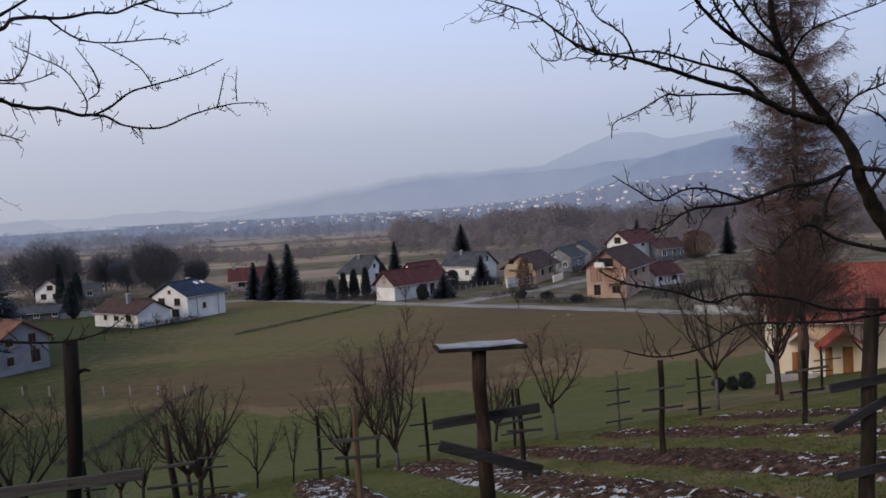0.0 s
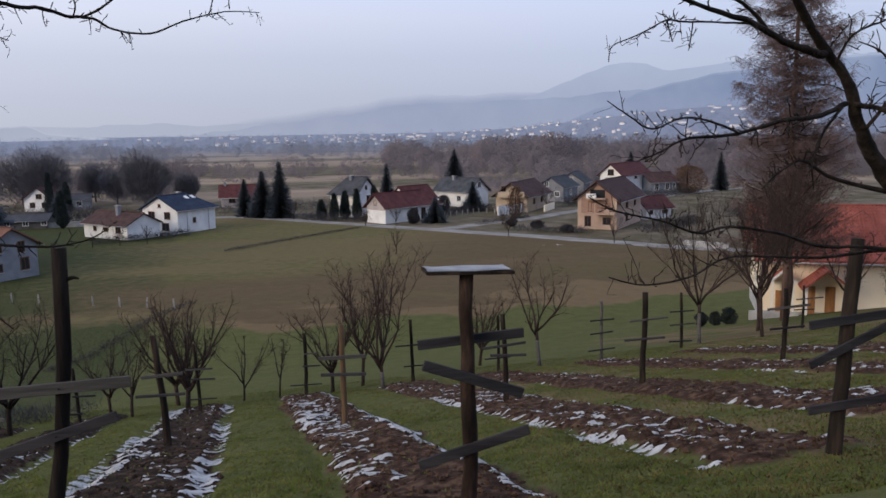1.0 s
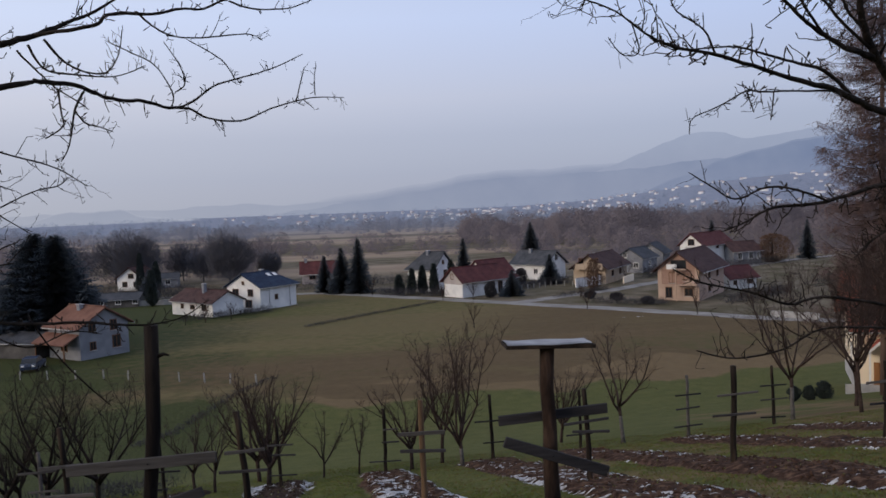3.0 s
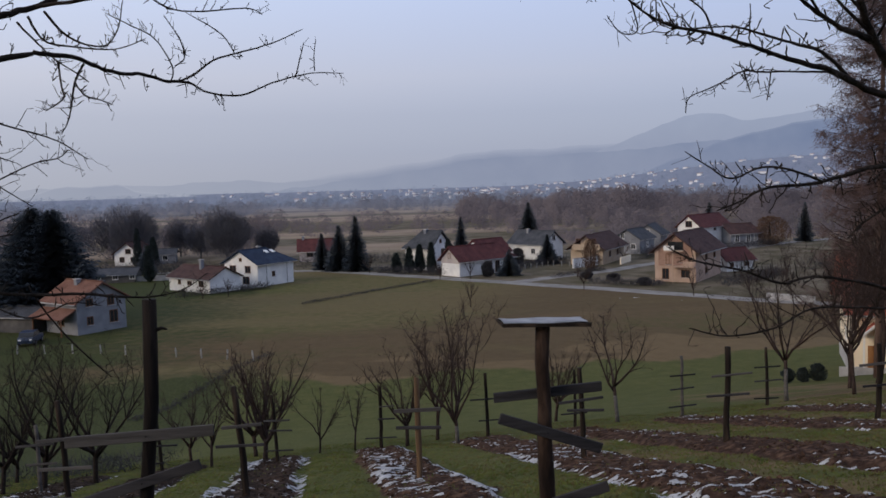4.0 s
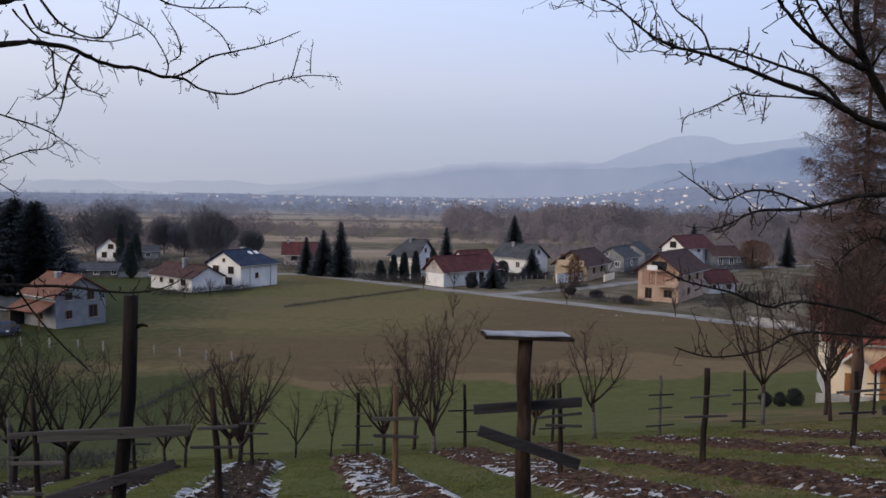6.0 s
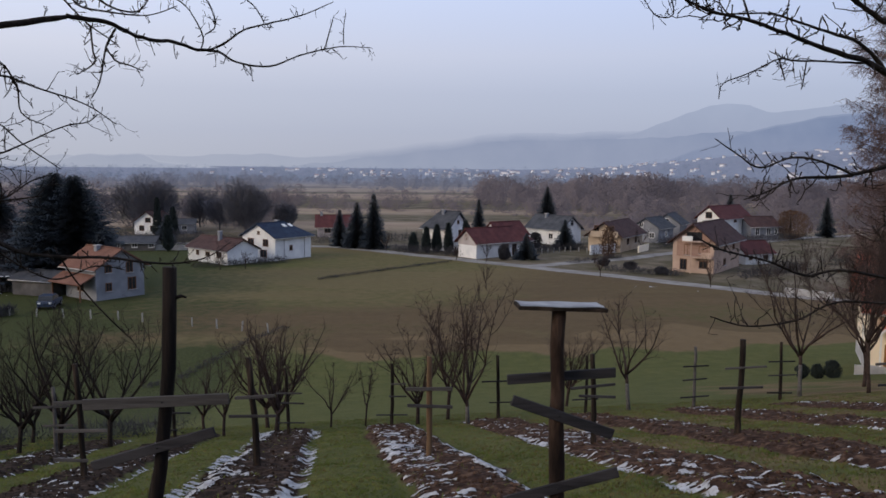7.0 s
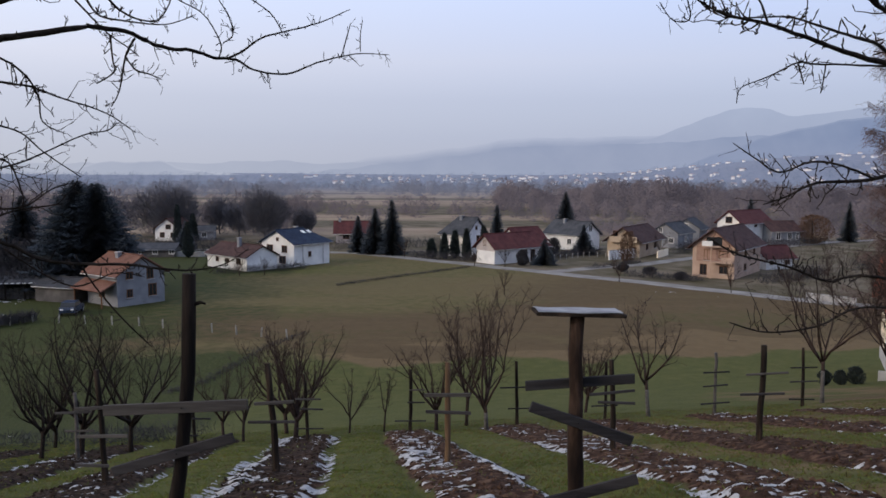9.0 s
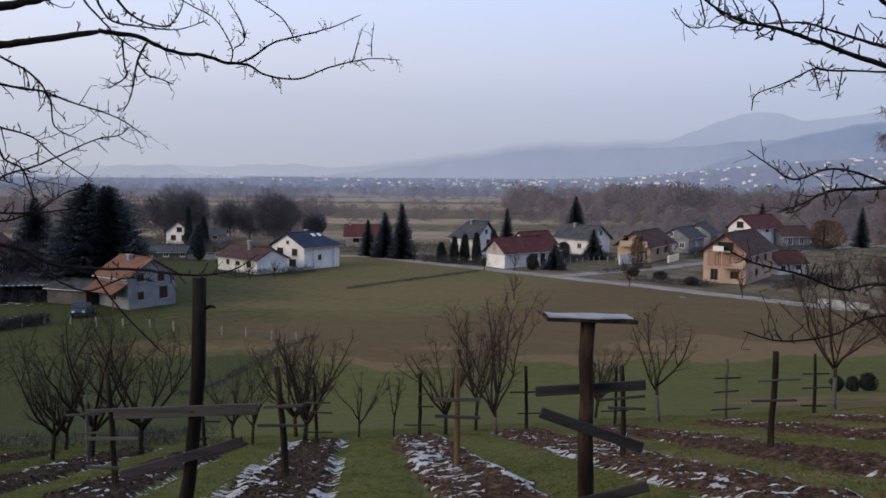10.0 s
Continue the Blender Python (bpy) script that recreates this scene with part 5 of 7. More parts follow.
MID = (
    (0.29, 14.8, 1.92, 0.055, POST_LIGHT, ((1.32, 0.45, 0.42, 0, 0.07, True), (0.99, 0.42, 0.42, 1, 0.06, False)), (0.0, 0)),
    (-2.78, 14.3, 2.05, 0.06, POST_DARK, ((1.35, 0.3, 0.4, 1, 0.06, True), (1.0, 0.45, 0.4, 3, 0.05, False)), (-0.16, 0)),
    (-5.92, 14.4, 2.1, 0.055, POST_DARK, ((1.42, 0.42, 0.3, 0, 0.06, True), (0.9, 0.45, 0.5, 3, 0.06, True), (0.35, 0.5, 0.1, -1, 0.06, True)), (-0.1, 0)),
    (-8.63, 13.1, 1.7, 0.06, POST_DARK, ((1.05, 0.6, 0.7, -2, 0.06, True), (0.72, 0.6, 0.65, -3, 0.05, True), (0.3, 0.5, 0.55, 0, 0.06, True)), (-0.12, 0)),
    (3.42, 14.9, 1.8, 0.05, POST_DARK, ((1.2, 0.45, 0.4, 6, 0.05, False), (1.0, 0.3, 0.4, 0, 0.05, False)), (-0.06, 0)),
    (6.42, 15.5, 1.95, 0.06, POST_DARK, ((1.4, 0.35, 0.45, 3, 0.04, True), (1.0, 0.45, 0.4, 4, 0.045, False)), (0.05, 0)),
    (10.9, 17.7, 1.75, 0.055, POST_DARK, ((1.3, 0.5, 0.6, 3, 0.06, True), (0.8, 0.45, 0.5, 0, 0.05, False)), (0.0, 0)),
    (-0.69, 25.3, 2.05, 0.055, POST_DARK, ((1.4, 0.05, 0.45, 0, 0.05, True), (1.0, 0.1, 0.45, 1, 0.05, False), (0.4, 0.5, 0.5, 2, 0.04, False)), (0, 0)),
    (-3.71, 23.7, 2.05, 0.05, POST_DARK, ((1.3, 0.3, 0.45, -3, 0.05, True), (1.0, 0.2, 0.5, 0, 0.05, False), (0.4, 0.3, 0.5, 1, 0.04, False)), (-0.08, 0)),
    (-6.84, 23.0, 1.7, 0.05, POST_DARK, ((0.9, 0.1, 0.5, 0, 0.05, False), (0.4, 0.4, 0.1, 0, 0.05, False)), (-0.1, 0)),
    (-9.27, 20.8, 1.8, 0.05, BOARD_PALE, ((1.3, 0.5, 0.4, 0, 0.06, True), (0.8, 0.3, 0.5, 2, 0.05, True)), (0, 0)),
    (-13.07, 22.0, 2.0, 0.05, POST_DARK, ((1.2, 0.3, 0.5, 0, 0.05, False), (0.7, 0.4, 0.4, 0, 0.05, False)), (-0.1, 0)),
    (2.79, 26.0, 2.15, 0.055, POST_DARK, ((1.3, 0.55, 0.45, 1, 0.05, False), (0.6, 0.3, 0.5, 2, 0.04, False)), (-0.06, 0)),
    (5.9, 27.0, 2.0, 0.05, POST_DARK, ((1.3, 0.45, 0.45, 3, 0.05, False), (0.9, 0.45, 0.45, 5, 0.05, False), (0.5, 0.5, 0.4, 4, 0.05, False)), (0, 0)),
    (9.45, 26.5, 2.1, 0.05, BOARD_PALE, ((1.45, 0.45, 0.45, 0, 0.05, False), (1.0, 0.45, 0.4, 5, 0.05, False), (0.4, 0.5, 0.5, 4, 0.05, False)), (0, 0)),
    (13.2, 28.2, 2.15, 0.055, POST_DARK, ((1.45, 0.5, 0.5, -1, 0.05, False), (0.95, 0.5, 0.5, 3, 0.05, False), (0.3, 0.5, 0.4, 2, 0.05, False)), (-0.05, 0)),
    (21.5, 33.5, 2.0, 0.055, POST_DARK, ((1.4, 0.4, 0.9, 2, 0.06, True), (0.9, 0.5, 0.5, 0, 0.05, False)), (0.0, 0)),
)
for x, y, h, r, mt, boards, lean in MID:
    trellis(x, y, h, r, mt, boards, lean, "light brown peeled post with cross boards" if mt is POST_LIGHT else "weathered grey post with cross boards" if mt is BOARD_PALE else "")


# ---- pasture fence on the valley floor ----
def fence(pts, step, post_mat, label, hedge=None):
    ob = thing("fence", pose(0, 0, 0), label, "fence")
    fine = []
    for (x0, y0), (x1, y1) in zip(pts, pts[1:]):
        n = max(1, round(math.hypot(x1 - x0, y1 - y0) / step))
        fine += [(x0 + (x1 - x0) * k / n, y0 + (y1 - y0) * k / n) for k in range(n)]
    fine.append(pts[-1])
    me = None
    for i, (x, y) in enumerate(fine):
        if me is None:
            bm = bmesh.new()
            box(bm, -0.065, 0.065, -0.065, 0.065, -0.3, 0.95, None, 0.015)
            o = part("post", bm, post_mat, ob)
            me = o.data
        else:
            o = new("post", me)
            o.parent = ob
        o.matrix_basis = pose(x, y, gz(x, y), random.uniform(-4, 4), random.uniform(-4, 4), random.uniform(0, 40))
    for zz in (0.55, 0.95):
        t = Tubes()
        t.rod([(x, y, gz(x, y) + zz) for x, y in fine], [0.007] * len(fine), 4)
        t.done("wire", HEDGE, ob)
    return ob


fence([(-58, 71), (-48.8, 75.7), (-46.7, 80.3), (-42.5, 86)], 2.6, FENCE_PALE, "pasture fence of pale posts and wire along a dark hedge")
fence([(-42.5, 86), (-30.5, 84), (-22, 80.5), (-14, 77.5)], 3.0, FENCE_PALE, "pasture fence of pale posts and wire")


def thicket(name, pts, w, h, n, material, label, seed, blade=0.03, kind="stuff"):
    """A strip of tangled shoots along a line."""
    rng = np.random.default_rng(seed)
    seg = rng.integers(0, len(pts) - 1, n)
    a, b = np.array(pts)[seg], np.array(pts)[seg + 1]
    c = a + (b - a) * rng.uniform(0, 1, (n, 1)) + rng.normal(size=(n, 2)) * w / 2
    z = land(c[:, 0], c[:, 1]) + h * rng.uniform(0, 0.7, n)
    p = np.stack([c[:, 0], c[:, 1], z], 1)
    d = rng.normal(size=(n, 3)) * h * 0.25 + np.array([0, 0, h * 0.28])
    sd = np.cross(d, rng.normal(size=(n, 3)))
    sd = sd / np.linalg.norm(sd, axis=1)[:, None] * blade
    vs = np.stack([p - sd, p + sd, p + d], 1).reshape(-1, 3)
    return tagged(obj(name, vs.tolist(), np.arange(3 * n).reshape(-1, 3).tolist(), material), label, "hedge", kind=kind)


thicket("hedge", [(-58, 71.6), (-49, 76.3), (-46.7, 80.8), (-42.5, 86.4)], 0.7, 1.3, 5000, HEDGE, "dark bare hedge along the pasture fence", 5, 0.04)
thicket("hedgerow", [(-13.5, 113.8), (-4, 125), (6.4, 136.6)], 0.35, 0.4, 2200, HEDGE, "dark line of dead weeds across the meadow", 6, 0.03)
thicket("brush", [(-30, 31), (-20, 29.5), (-12, 28.6), (-8, 27.5)], 1.2, 0.7, 2600, HEDGE, "dark brush and dead stalks below the beds", 7, 0.012)
thicket("ditch_growth", [(-19, 57), (-17.3, 60.5), (-16.4, 66.3), (-15, 74), (-12.8, 80)], 0.6, 0.3, 2500, HEDGE, "dark dead growth along a ditch in the meadow", 14, 0.02)
thicket("brush", [(-34, 126), (-27, 130), (-21, 134)], 0.8, 1.2, 1500, HEDGE, "low dark bare bushes before the white houses", 8, 0.03)
thicket("brush", [(-80, 104), (-66, 103), (-58, 99), (-50, 106)], 2.5, 3.5, 6000, HEDGE, "dark bare thicket behind the shed", 9, 0.05)

# bare bushes and yard growth between the houses
for i, (pts, w, h, n, lb) in enumerate((
        ([(-4, 153), (0, 148.5), (6, 146), (9, 144.5)], 1.2, 1.6, 1800, "dark leafless bushes before the white house"),
        ([(22, 150), (28, 156), (33, 158)], 1.5, 1.6, 1500, "dark leafless bushes along a yard fence"),
        ([(26, 134.5), (32, 139), (37, 143.5)], 0.7, 0.9, 900, "dark weeds along the side road"),
        ([(30, 125.5), (36, 121), (40, 119.5)], 1.0, 1.1, 1300, "dark leafless bushes before the peach house"),
        ([(48, 117), (56, 122), (62, 128)], 1.6, 1.6, 1800, "dark leafless bushes beside the peach house"),
        ([(49, 160), (56, 168), (62, 172)], 1.8, 2.4, 1600, "dark leafless bushes between the houses"),
        ([(-20, 166), (-12, 172), (-2, 172), (12, 176)], 2.0, 2.2, 2200, "brown leafless bushes behind the conifers"),
        ([(-48, 160), (-40, 163), (-32, 160)], 1.6, 2.0, 1800, "dark leafless bushes behind the white outbuilding"),
        ([(-66, 170), (-54, 172), (-44, 172)], 2.0, 2.2, 2000, "dark leafless bushes behind the village"),
        ([(66, 172), (76, 176), (90, 184)], 1.8, 2.0, 1800, "brown leafless bushes between the houses"),
        ([(70, 132), (82, 140), (95, 150)], 2.4, 2.6, 2400, "brown leafless bushes beyond the side road"))):
    thicket("bushes", pts, w, h, n, HEDGE, lb, 200 + i, 0.03)
fence([(22.5, 149), (30, 154.5), (34, 151)], 1.6, FENCE_PALE, "pale slatted yard fence before the grey-roofed house")


# ---- the two fruit trees that the view looks out from under ----
def near_limb(tree, name, nodes, seed, twigs=6, tw_len=0.16, up=0.5, rough=0.03):
    """A limb through its bends (x, y, z, radius), rounded between them, with knots, spurs and side twigs."""
    rng = random.Random(seed)
    P = [Vector(n[:3]) for n in nodes]
    slim = 0.62 if tree.name.startswith('apple') else 0.85 if name == 'trunk' else 0.53
    R = [n[3] * slim for n in nodes]
    pts, radii = [], []
    for i in range(len(P) - 1):
        p0, p1, p2, p3 = P[max(i - 1, 0)], P[i], P[i + 1], P[min(i + 2, len(P) - 1)]
        for k in range(5):
            s = k / 5
            q = 0.5 * ((2 * p1) + (p2 - p0) * s + (2 * p0 - 5 * p1 + 4 * p2 - p3) * s * s + (3 * p1 - p0 - 3 * p2 + p3) * s ** 3)
            r = R[i] + (R[i + 1] - R[i]) * s
            q += Vector((rng.gauss(0, 1), rng.gauss(0, 1), rng.gauss(0, 1))) * min(r * 0.16, 0.003)
            pts.append(q)
            radii.append(r * rng.uniform(0.93, 1.09))
    pts.append(P[-1])
    radii.append(R[-1] * 0.7)
    t = Tubes()
    t.rod(pts, radii, 9 if R[0] > 0.02 else 6)
    limb = t.done(name, BARK, tree)
    t = Tubes()
    n = len(pts)
    top = 0.0024 if tree.name.startswith('apple') else 0.0023

    def spur(q, r, most):
        """A short knobby fruit spur with a fat bud."""
        o2 = Vector((rng.gauss(0, 1), rng.gauss(0, 1), rng.gauss(0, 1) + 0.35)).normalized()
        l2 = rng.uniform(0.005, most)
        e = q + o2 * l2 + Vector((rng.gauss(0, 1), rng.gauss(0, 1), rng.gauss(0, 1) + 0.6)) * l2 * 0.22
        t.rod([q, q + o2 * l2 * 0.55, e, e + (e - q) * 0.3], [r, r * 0.9, r * 1.35, r * 0.6], 4)

    for _ in range(int(twigs * (2.0 if tree.name.startswith('apple') else 1.6))):
        i = min(n - 2, int((rng.random() ** 0.6) * (n - 2)) + 1)
        ax = (pts[i + 1] - pts[i - 1]).normalized()
        out = Vector((rng.gauss(0, 1), rng.gauss(0, 0.6), rng.gauss(0, 1) + up))
        out = (out - ax * out.dot(ax)).normalized()
        ln = tw_len * rng.uniform(0.12, 0.8) * (1.6 if rng.random() < 0.12 else 1)
        r0 = min(radii[i] * 0.6, top)
        m = max(3, int(ln / 0.022))
        d = (ax * rng.uniform(0.3, 1.0) + out).normalized()
        tp = [pts[i]]
        kink = out.cross(ax).normalized()
        for k in range(m):
            z = 0.22 if k % 2 else -0.22
            d = (d + Vector((rng.gauss(0, 0.14), rng.gauss(0, 0.14), rng.gauss(0, 0.14) + 0.05))).normalized()
            tp.append(tp[-1] + (d + (kink * 0.6 + out.cross(d) * 0.4) * z).normalized() * (ln / m) * rng.uniform(0.7, 1.3))
        t.rod(tp, [r0 * (1 - 0.45 * k / m) * rng.uniform(0.9, 1.12) for k in range(m + 1)], 4)
        for k in range(1, m + 1):
            if rng.random() < 0.75:
                spur(tp[k], r0 * 0.62, 0.02 if rng.random() < 0.8 else 0.045)
    for k in range(int(n * (1.1 if tree.name.startswith('apple') else 0.7))):
        i = rng.randint(max(1, n // 6), n - 2)
        if radii[i] > 0.014:
            continue
        spur(pts[i], min(radii[i] * 0.5, top * 0.8), 0.03)
    if t.v:
        tagged(t.done("twig_spray", TWIG, limb), kind="stuff")


right = thing("apple_tree", pose(0, 0, 0), "old bare apple tree with dark spreading limbs", "tree")
near_limb(right, "trunk", [(2.75, 2.95, -0.9, 0.0962), (2.62, 2.9, 0.1, 0.0851), (2.42, 2.8, 0.75, 0.0740), (2.20, 2.75, 1.14, 0.0607), (2.01, 2.70, 1.36, 0.0444), (1.89, 2.65, 1.51, 0.0363), (1.80, 2.60, 1.66, 0.0289), (1.71, 2.58, 1.74, 0.0266),
                           (1.54, 2.50, 1.90, 0.0196), (1.46, 2.45, 2.02, 0.0163), (1.42, 2.40, 2.13, 0.0141), (1.36, 2.35, 2.28, 0.0100), (1.2, 2.3, 2.6, 0.0044)], 1, 10, 0.1628)
near_limb(right, "limb", [(1.68, 2.55, 1.73, 0.023), (1.53, 2.50, 1.76, 0.018), (1.35, 2.40, 1.81, 0.014), (1.12, 2.30, 1.85, 0.0098), (0.91, 2.20, 1.89, 0.0076), (0.76, 2.15, 1.91, 0.0064), (0.67, 2.10, 1.94, 0.0048), (0.59, 2.05, 1.98, 0.0038), (0.50, 2.00, 2.00, 0.003), (0.44, 1.98, 2.01, 0.002)], 2, 16, 0.16, 0.2)
near_limb(right, "limb", [(1.42, 2.45, 1.80, 0.0115), (1.31, 2.40, 1.87, 0.0085), (1.14, 2.30, 1.89, 0.0062), (0.98, 2.25, 1.92, 0.0044), (0.83, 2.20, 1.91, 0.0034), (0.75, 2.15, 1.92, 0.0024)], 3, 8, 0.14)
near_limb(right, "limb", [(0.90, 2.20, 1.89, 0.005), (0.85, 2.15, 1.95, 0.004), (0.76, 2.10, 1.99, 0.0032), (0.74, 2.10, 2.04, 0.0023)], 4, 3, 0.08)
near_limb(right, "limb", [(1.35, 2.40, 1.81, 0.0057), (1.18, 2.30, 1.80, 0.0045), (1.02, 2.20, 1.79, 0.0041), (0.94, 2.10, 1.78, 0.0038), (0.82, 2.00, 1.73, 0.0029), (0.74, 1.95, 1.70, 0.0022), (0.72, 1.92, 1.66, 0.002)], 5, 4, 0.06, -0.5)
near_limb(right, "limb", [(1.53, 2.50, 1.92, 0.018), (1.37, 2.40, 1.94, 0.0133), (1.25, 2.35, 1.99, 0.011), (1.16, 2.30, 2.04, 0.0089), (1.08, 2.25, 2.10, 0.007), (0.95, 2.2, 2.25, 0.004)], 6, 9, 0.16)
near_limb(right, "limb", [(1.28, 2.36, 1.98, 0.0074), (1.19, 2.30, 2.06, 0.0063), (1.15, 2.25, 2.12, 0.0044), (1.05, 2.2, 2.3, 0.0025)], 7, 5, 0.14)
near_limb(right, "limb", [(1.82, 2.62, 1.57, 0.0174), (1.66, 2.55, 1.53, 0.0145), (1.52, 2.50, 1.52, 0.012), (1.32, 2.42, 1.48, 0.0094), (1.13, 2.36, 1.47, 0.0071), (1.01, 2.30, 1.43, 0.0045), (0.93, 2.26, 1.41, 0.0033)], 8, 14, 0.14, -0.6)
near_limb(right, "limb", [(1.33, 2.42, 1.48, 0.0066), (1.20, 2.36, 1.52, 0.0055), (1.09, 2.32, 1.53, 0.0052), (0.99, 2.30, 1.50, 0.0043), (0.91, 2.28, 1.54, 0.0033), (0.84, 2.26, 1.58, 0.0025)], 9, 4, 0.1, 0.8)
near_limb(right, "limb", [(2.30, 2.78, 1.0, 0.022), (2.04, 2.75, 1.05, 0.013), (1.81, 2.70, 1.07, 0.0101), (1.57, 2.60, 1.14, 0.0084), (1.34, 2.50, 1.18, 0.0078), (1.21, 2.45, 1.17, 0.0066), (1.07, 2.40, 1.22, 0.0054), (0.90, 2.35, 1.26, 0.0043), (0.80, 2.30, 1.31, 0.003)], 10, 8, 0.1, 0.2)
near_limb(right, "limb", [(2.48, 2.83, 0.7, 0.02), (2.32, 2.90, 0.99, 0.0129), (1.87, 2.80, 1.01, 0.0093), (1.61, 2.70, 1.04, 0.0068), (1.39, 2.60, 1.06, 0.0061), (1.24, 2.55, 1.01, 0.0059), (1.06, 2.50, 1.00, 0.0047), (0.92, 2.45, 1.04, 0.0034)], 11, 10, 0.14, 0.0)
near_limb(right, "limb", [(1.84, 2.60, 1.57, 0.0152), (1.94, 2.60, 1.55, 0.0133), (2.05, 2.55, 1.50, 0.0089), (2.25, 2.5, 1.62, 0.005)], 12, 8, 0.16)
near_limb(right, "limb", [(1.73, 2.55, 1.71, 0.0084), (1.75, 2.50, 1.79, 0.0063), (1.83, 2.45, 1.83, 0.0052), (1.94, 2.40, 1.87, 0.0042), (2.1, 2.35, 1.98, 0.003)], 13, 9, 0.16)
near_limb(right, "limb", [(1.54, 2.50, 1.92, 0.0081), (1.57, 2.45, 2.00, 0.006), (1.67, 2.40, 2.04, 0.0041), (1.80, 2.40, 2.08, 0.0031), (1.95, 2.4, 2.15, 0.002)], 14, 9, 0.16)
near_limb(right, "limb", [(1.54, 2.5, 1.92, 0.0091), (1.35, 2.4, 2.03, 0.0077), (1.25, 2.35, 2.12, 0.0056)], 60, 5, 0.08)
near_limb(right, "limb", [(1.47, 2.46, 2.0, 0.0079), (1.39, 2.42, 2.06, 0.0068), (1.36, 2.4, 2.16, 0.0048)], 61, 5, 0.08)
near_limb(right, "limb", [(0.94, 2.1, 1.78, 0.0039), (0.94, 2.08, 1.75, 0.0031), (0.94, 2.06, 1.72, 0.0023)], 62, 1, 0.05)
near_limb(right, "limb", [(1.06, 2.2, 1.79, 0.0034), (1.05, 2.19, 1.74, 0.0025), (1.04, 2.18, 1.71, 0.0025)], 63, 1, 0.05)
near_limb(right, "limb", [(0.64, 2.1, 1.97, 0.0031), (0.66, 2.1, 1.89, 0.003), (0.61, 2.08, 1.88, 0.0022), (0.57, 2.06, 1.92, 0.0022)], 64, 1, 0.05)
near_limb(right, "limb", [(2.11, 2.72, 1.25, 0.0163), (1.85, 2.7, 1.31, 0.0112), (1.69, 2.65, 1.38, 0.0086), (1.59, 2.62, 1.35, 0.0063), (1.51, 2.6, 1.29, 0.0041)], 65, 5, 0.08)
near_limb(right, "limb", [(1.9, 2.62, 1.49, 0.0111), (1.98, 2.6, 1.62, 0.0078), (1.9, 2.55, 1.73, 0.0055), (1.78, 2.52, 1.77, 0.0032)], 66, 5, 0.08)
near_limb(right, "limb", [(1.79, 2.6, 1.56, 0.0086), (1.71, 2.58, 1.47, 0.0074), (1.66, 2.55, 1.38, 0.0052), (1.67, 2.55, 1.29, 0.0042)], 67, 5, 0.08)

left = thing("plum_tree", pose(0, 0, 0), "old bare plum tree with long spurred branches", "tree")
near_limb(left, "trunk", [(-3.0, 2.3, -1.0, 0.1080), (-2.85, 2.35, 0.3, 0.0972), (-2.5, 2.45, 1.1, 0.0900), (-2.2, 2.52, 1.45, 0.0828), (-1.98, 2.60, 1.63, 0.0720), (-1.85, 2.65, 1.73, 0.0598), (-1.75, 2.70, 1.81, 0.038), (-1.66, 2.75, 1.86, 0.0255), (-1.54, 2.80, 1.92, 0.0172), (-1.42, 2.85, 1.95, 0.0145), (-1.24, 3.00, 2.01, 0.0122)], 21, 5, 0.1152)
near_limb(left, "limb", [(-1.24, 3.00, 2.01, 0.0173), (-1.14, 3.10, 2.01, 0.0164), (-1.04, 3.20, 1.97, 0.0143), (-0.95, 3.30, 1.97, 0.0133), (-0.87, 3.35, 1.95, 0.0122), (-0.80, 3.40, 1.95, 0.0111), (-0.73, 3.42, 1.91, 0.0086), (-0.60, 3.45, 1.90, 0.0074), (-0.48, 3.48, 1.95, 0.0062), (-0.32, 3.50, 1.99, 0.005), (-0.18, 3.52, 1.99, 0.003)], 22, 12, 0.09, -0.9)
near_limb(left, "limb", [(-0.84, 3.38, 1.95, 0.0086), (-0.78, 3.40, 1.98, 0.0086), (-0.70, 3.42, 2.04, 0.0074), (-0.61, 3.44, 2.07, 0.0062), (-0.47, 3.46, 2.11, 0.005), (-0.34, 3.48, 2.17, 0.003)], 23, 4, 0.06)
near_limb(left, "limb", [(-0.62, 3.44, 2.07, 0.005), (-0.67, 3.45, 2.15, 0.005), (-0.81, 3.45, 2.24, 0.003)], 24, 3, 0.05)
near_limb(left, "limb", [(-0.86, 3.36, 1.95, 0.0061), (-0.85, 3.35, 2.01, 0.0061), (-0.90, 3.30, 2.11, 0.0049), (-0.97, 3.25, 2.15, 0.0048), (-1.05, 3.20, 2.19, 0.0032)], 25, 5, 0.08)
near_limb(left, "limb", [(-0.84, 3.35, 2.01, 0.0049), (-0.80, 3.35, 2.04, 0.0049), (-0.81, 3.33, 2.11, 0.0045), (-0.86, 3.30, 2.20, 0.003)], 26, 5, 0.07)
near_limb(left, "twig", [(-0.38, 3.50, 1.98, 0.005), (-0.36, 3.50, 2.05, 0.005), (-0.34, 3.50, 2.12, 0.003)], 27, 0)
near_limb(left, "twig", [(-0.30, 3.50, 2.00, 0.005), (-0.30, 3.50, 2.07, 0.0037), (-0.29, 3.50, 2.13, 0.003)], 28, 0)
near_limb(left, "limb", [(-1.85, 2.65, 1.73, 0.04), (-1.65, 2.65, 1.93, 0.033), (-1.50, 2.70, 2.02, 0.0285), (-1.37, 2.80, 2.08, 0.0244), (-1.31, 2.90, 2.12, 0.0227), (-1.23, 3.00, 2.17, 0.0186), (-1.17, 3.10, 2.23, 0.0143), (-1.08, 3.20, 2.30, 0.0109), (-0.9, 3.3, 2.45, 0.005)], 29, 8, 0.2)
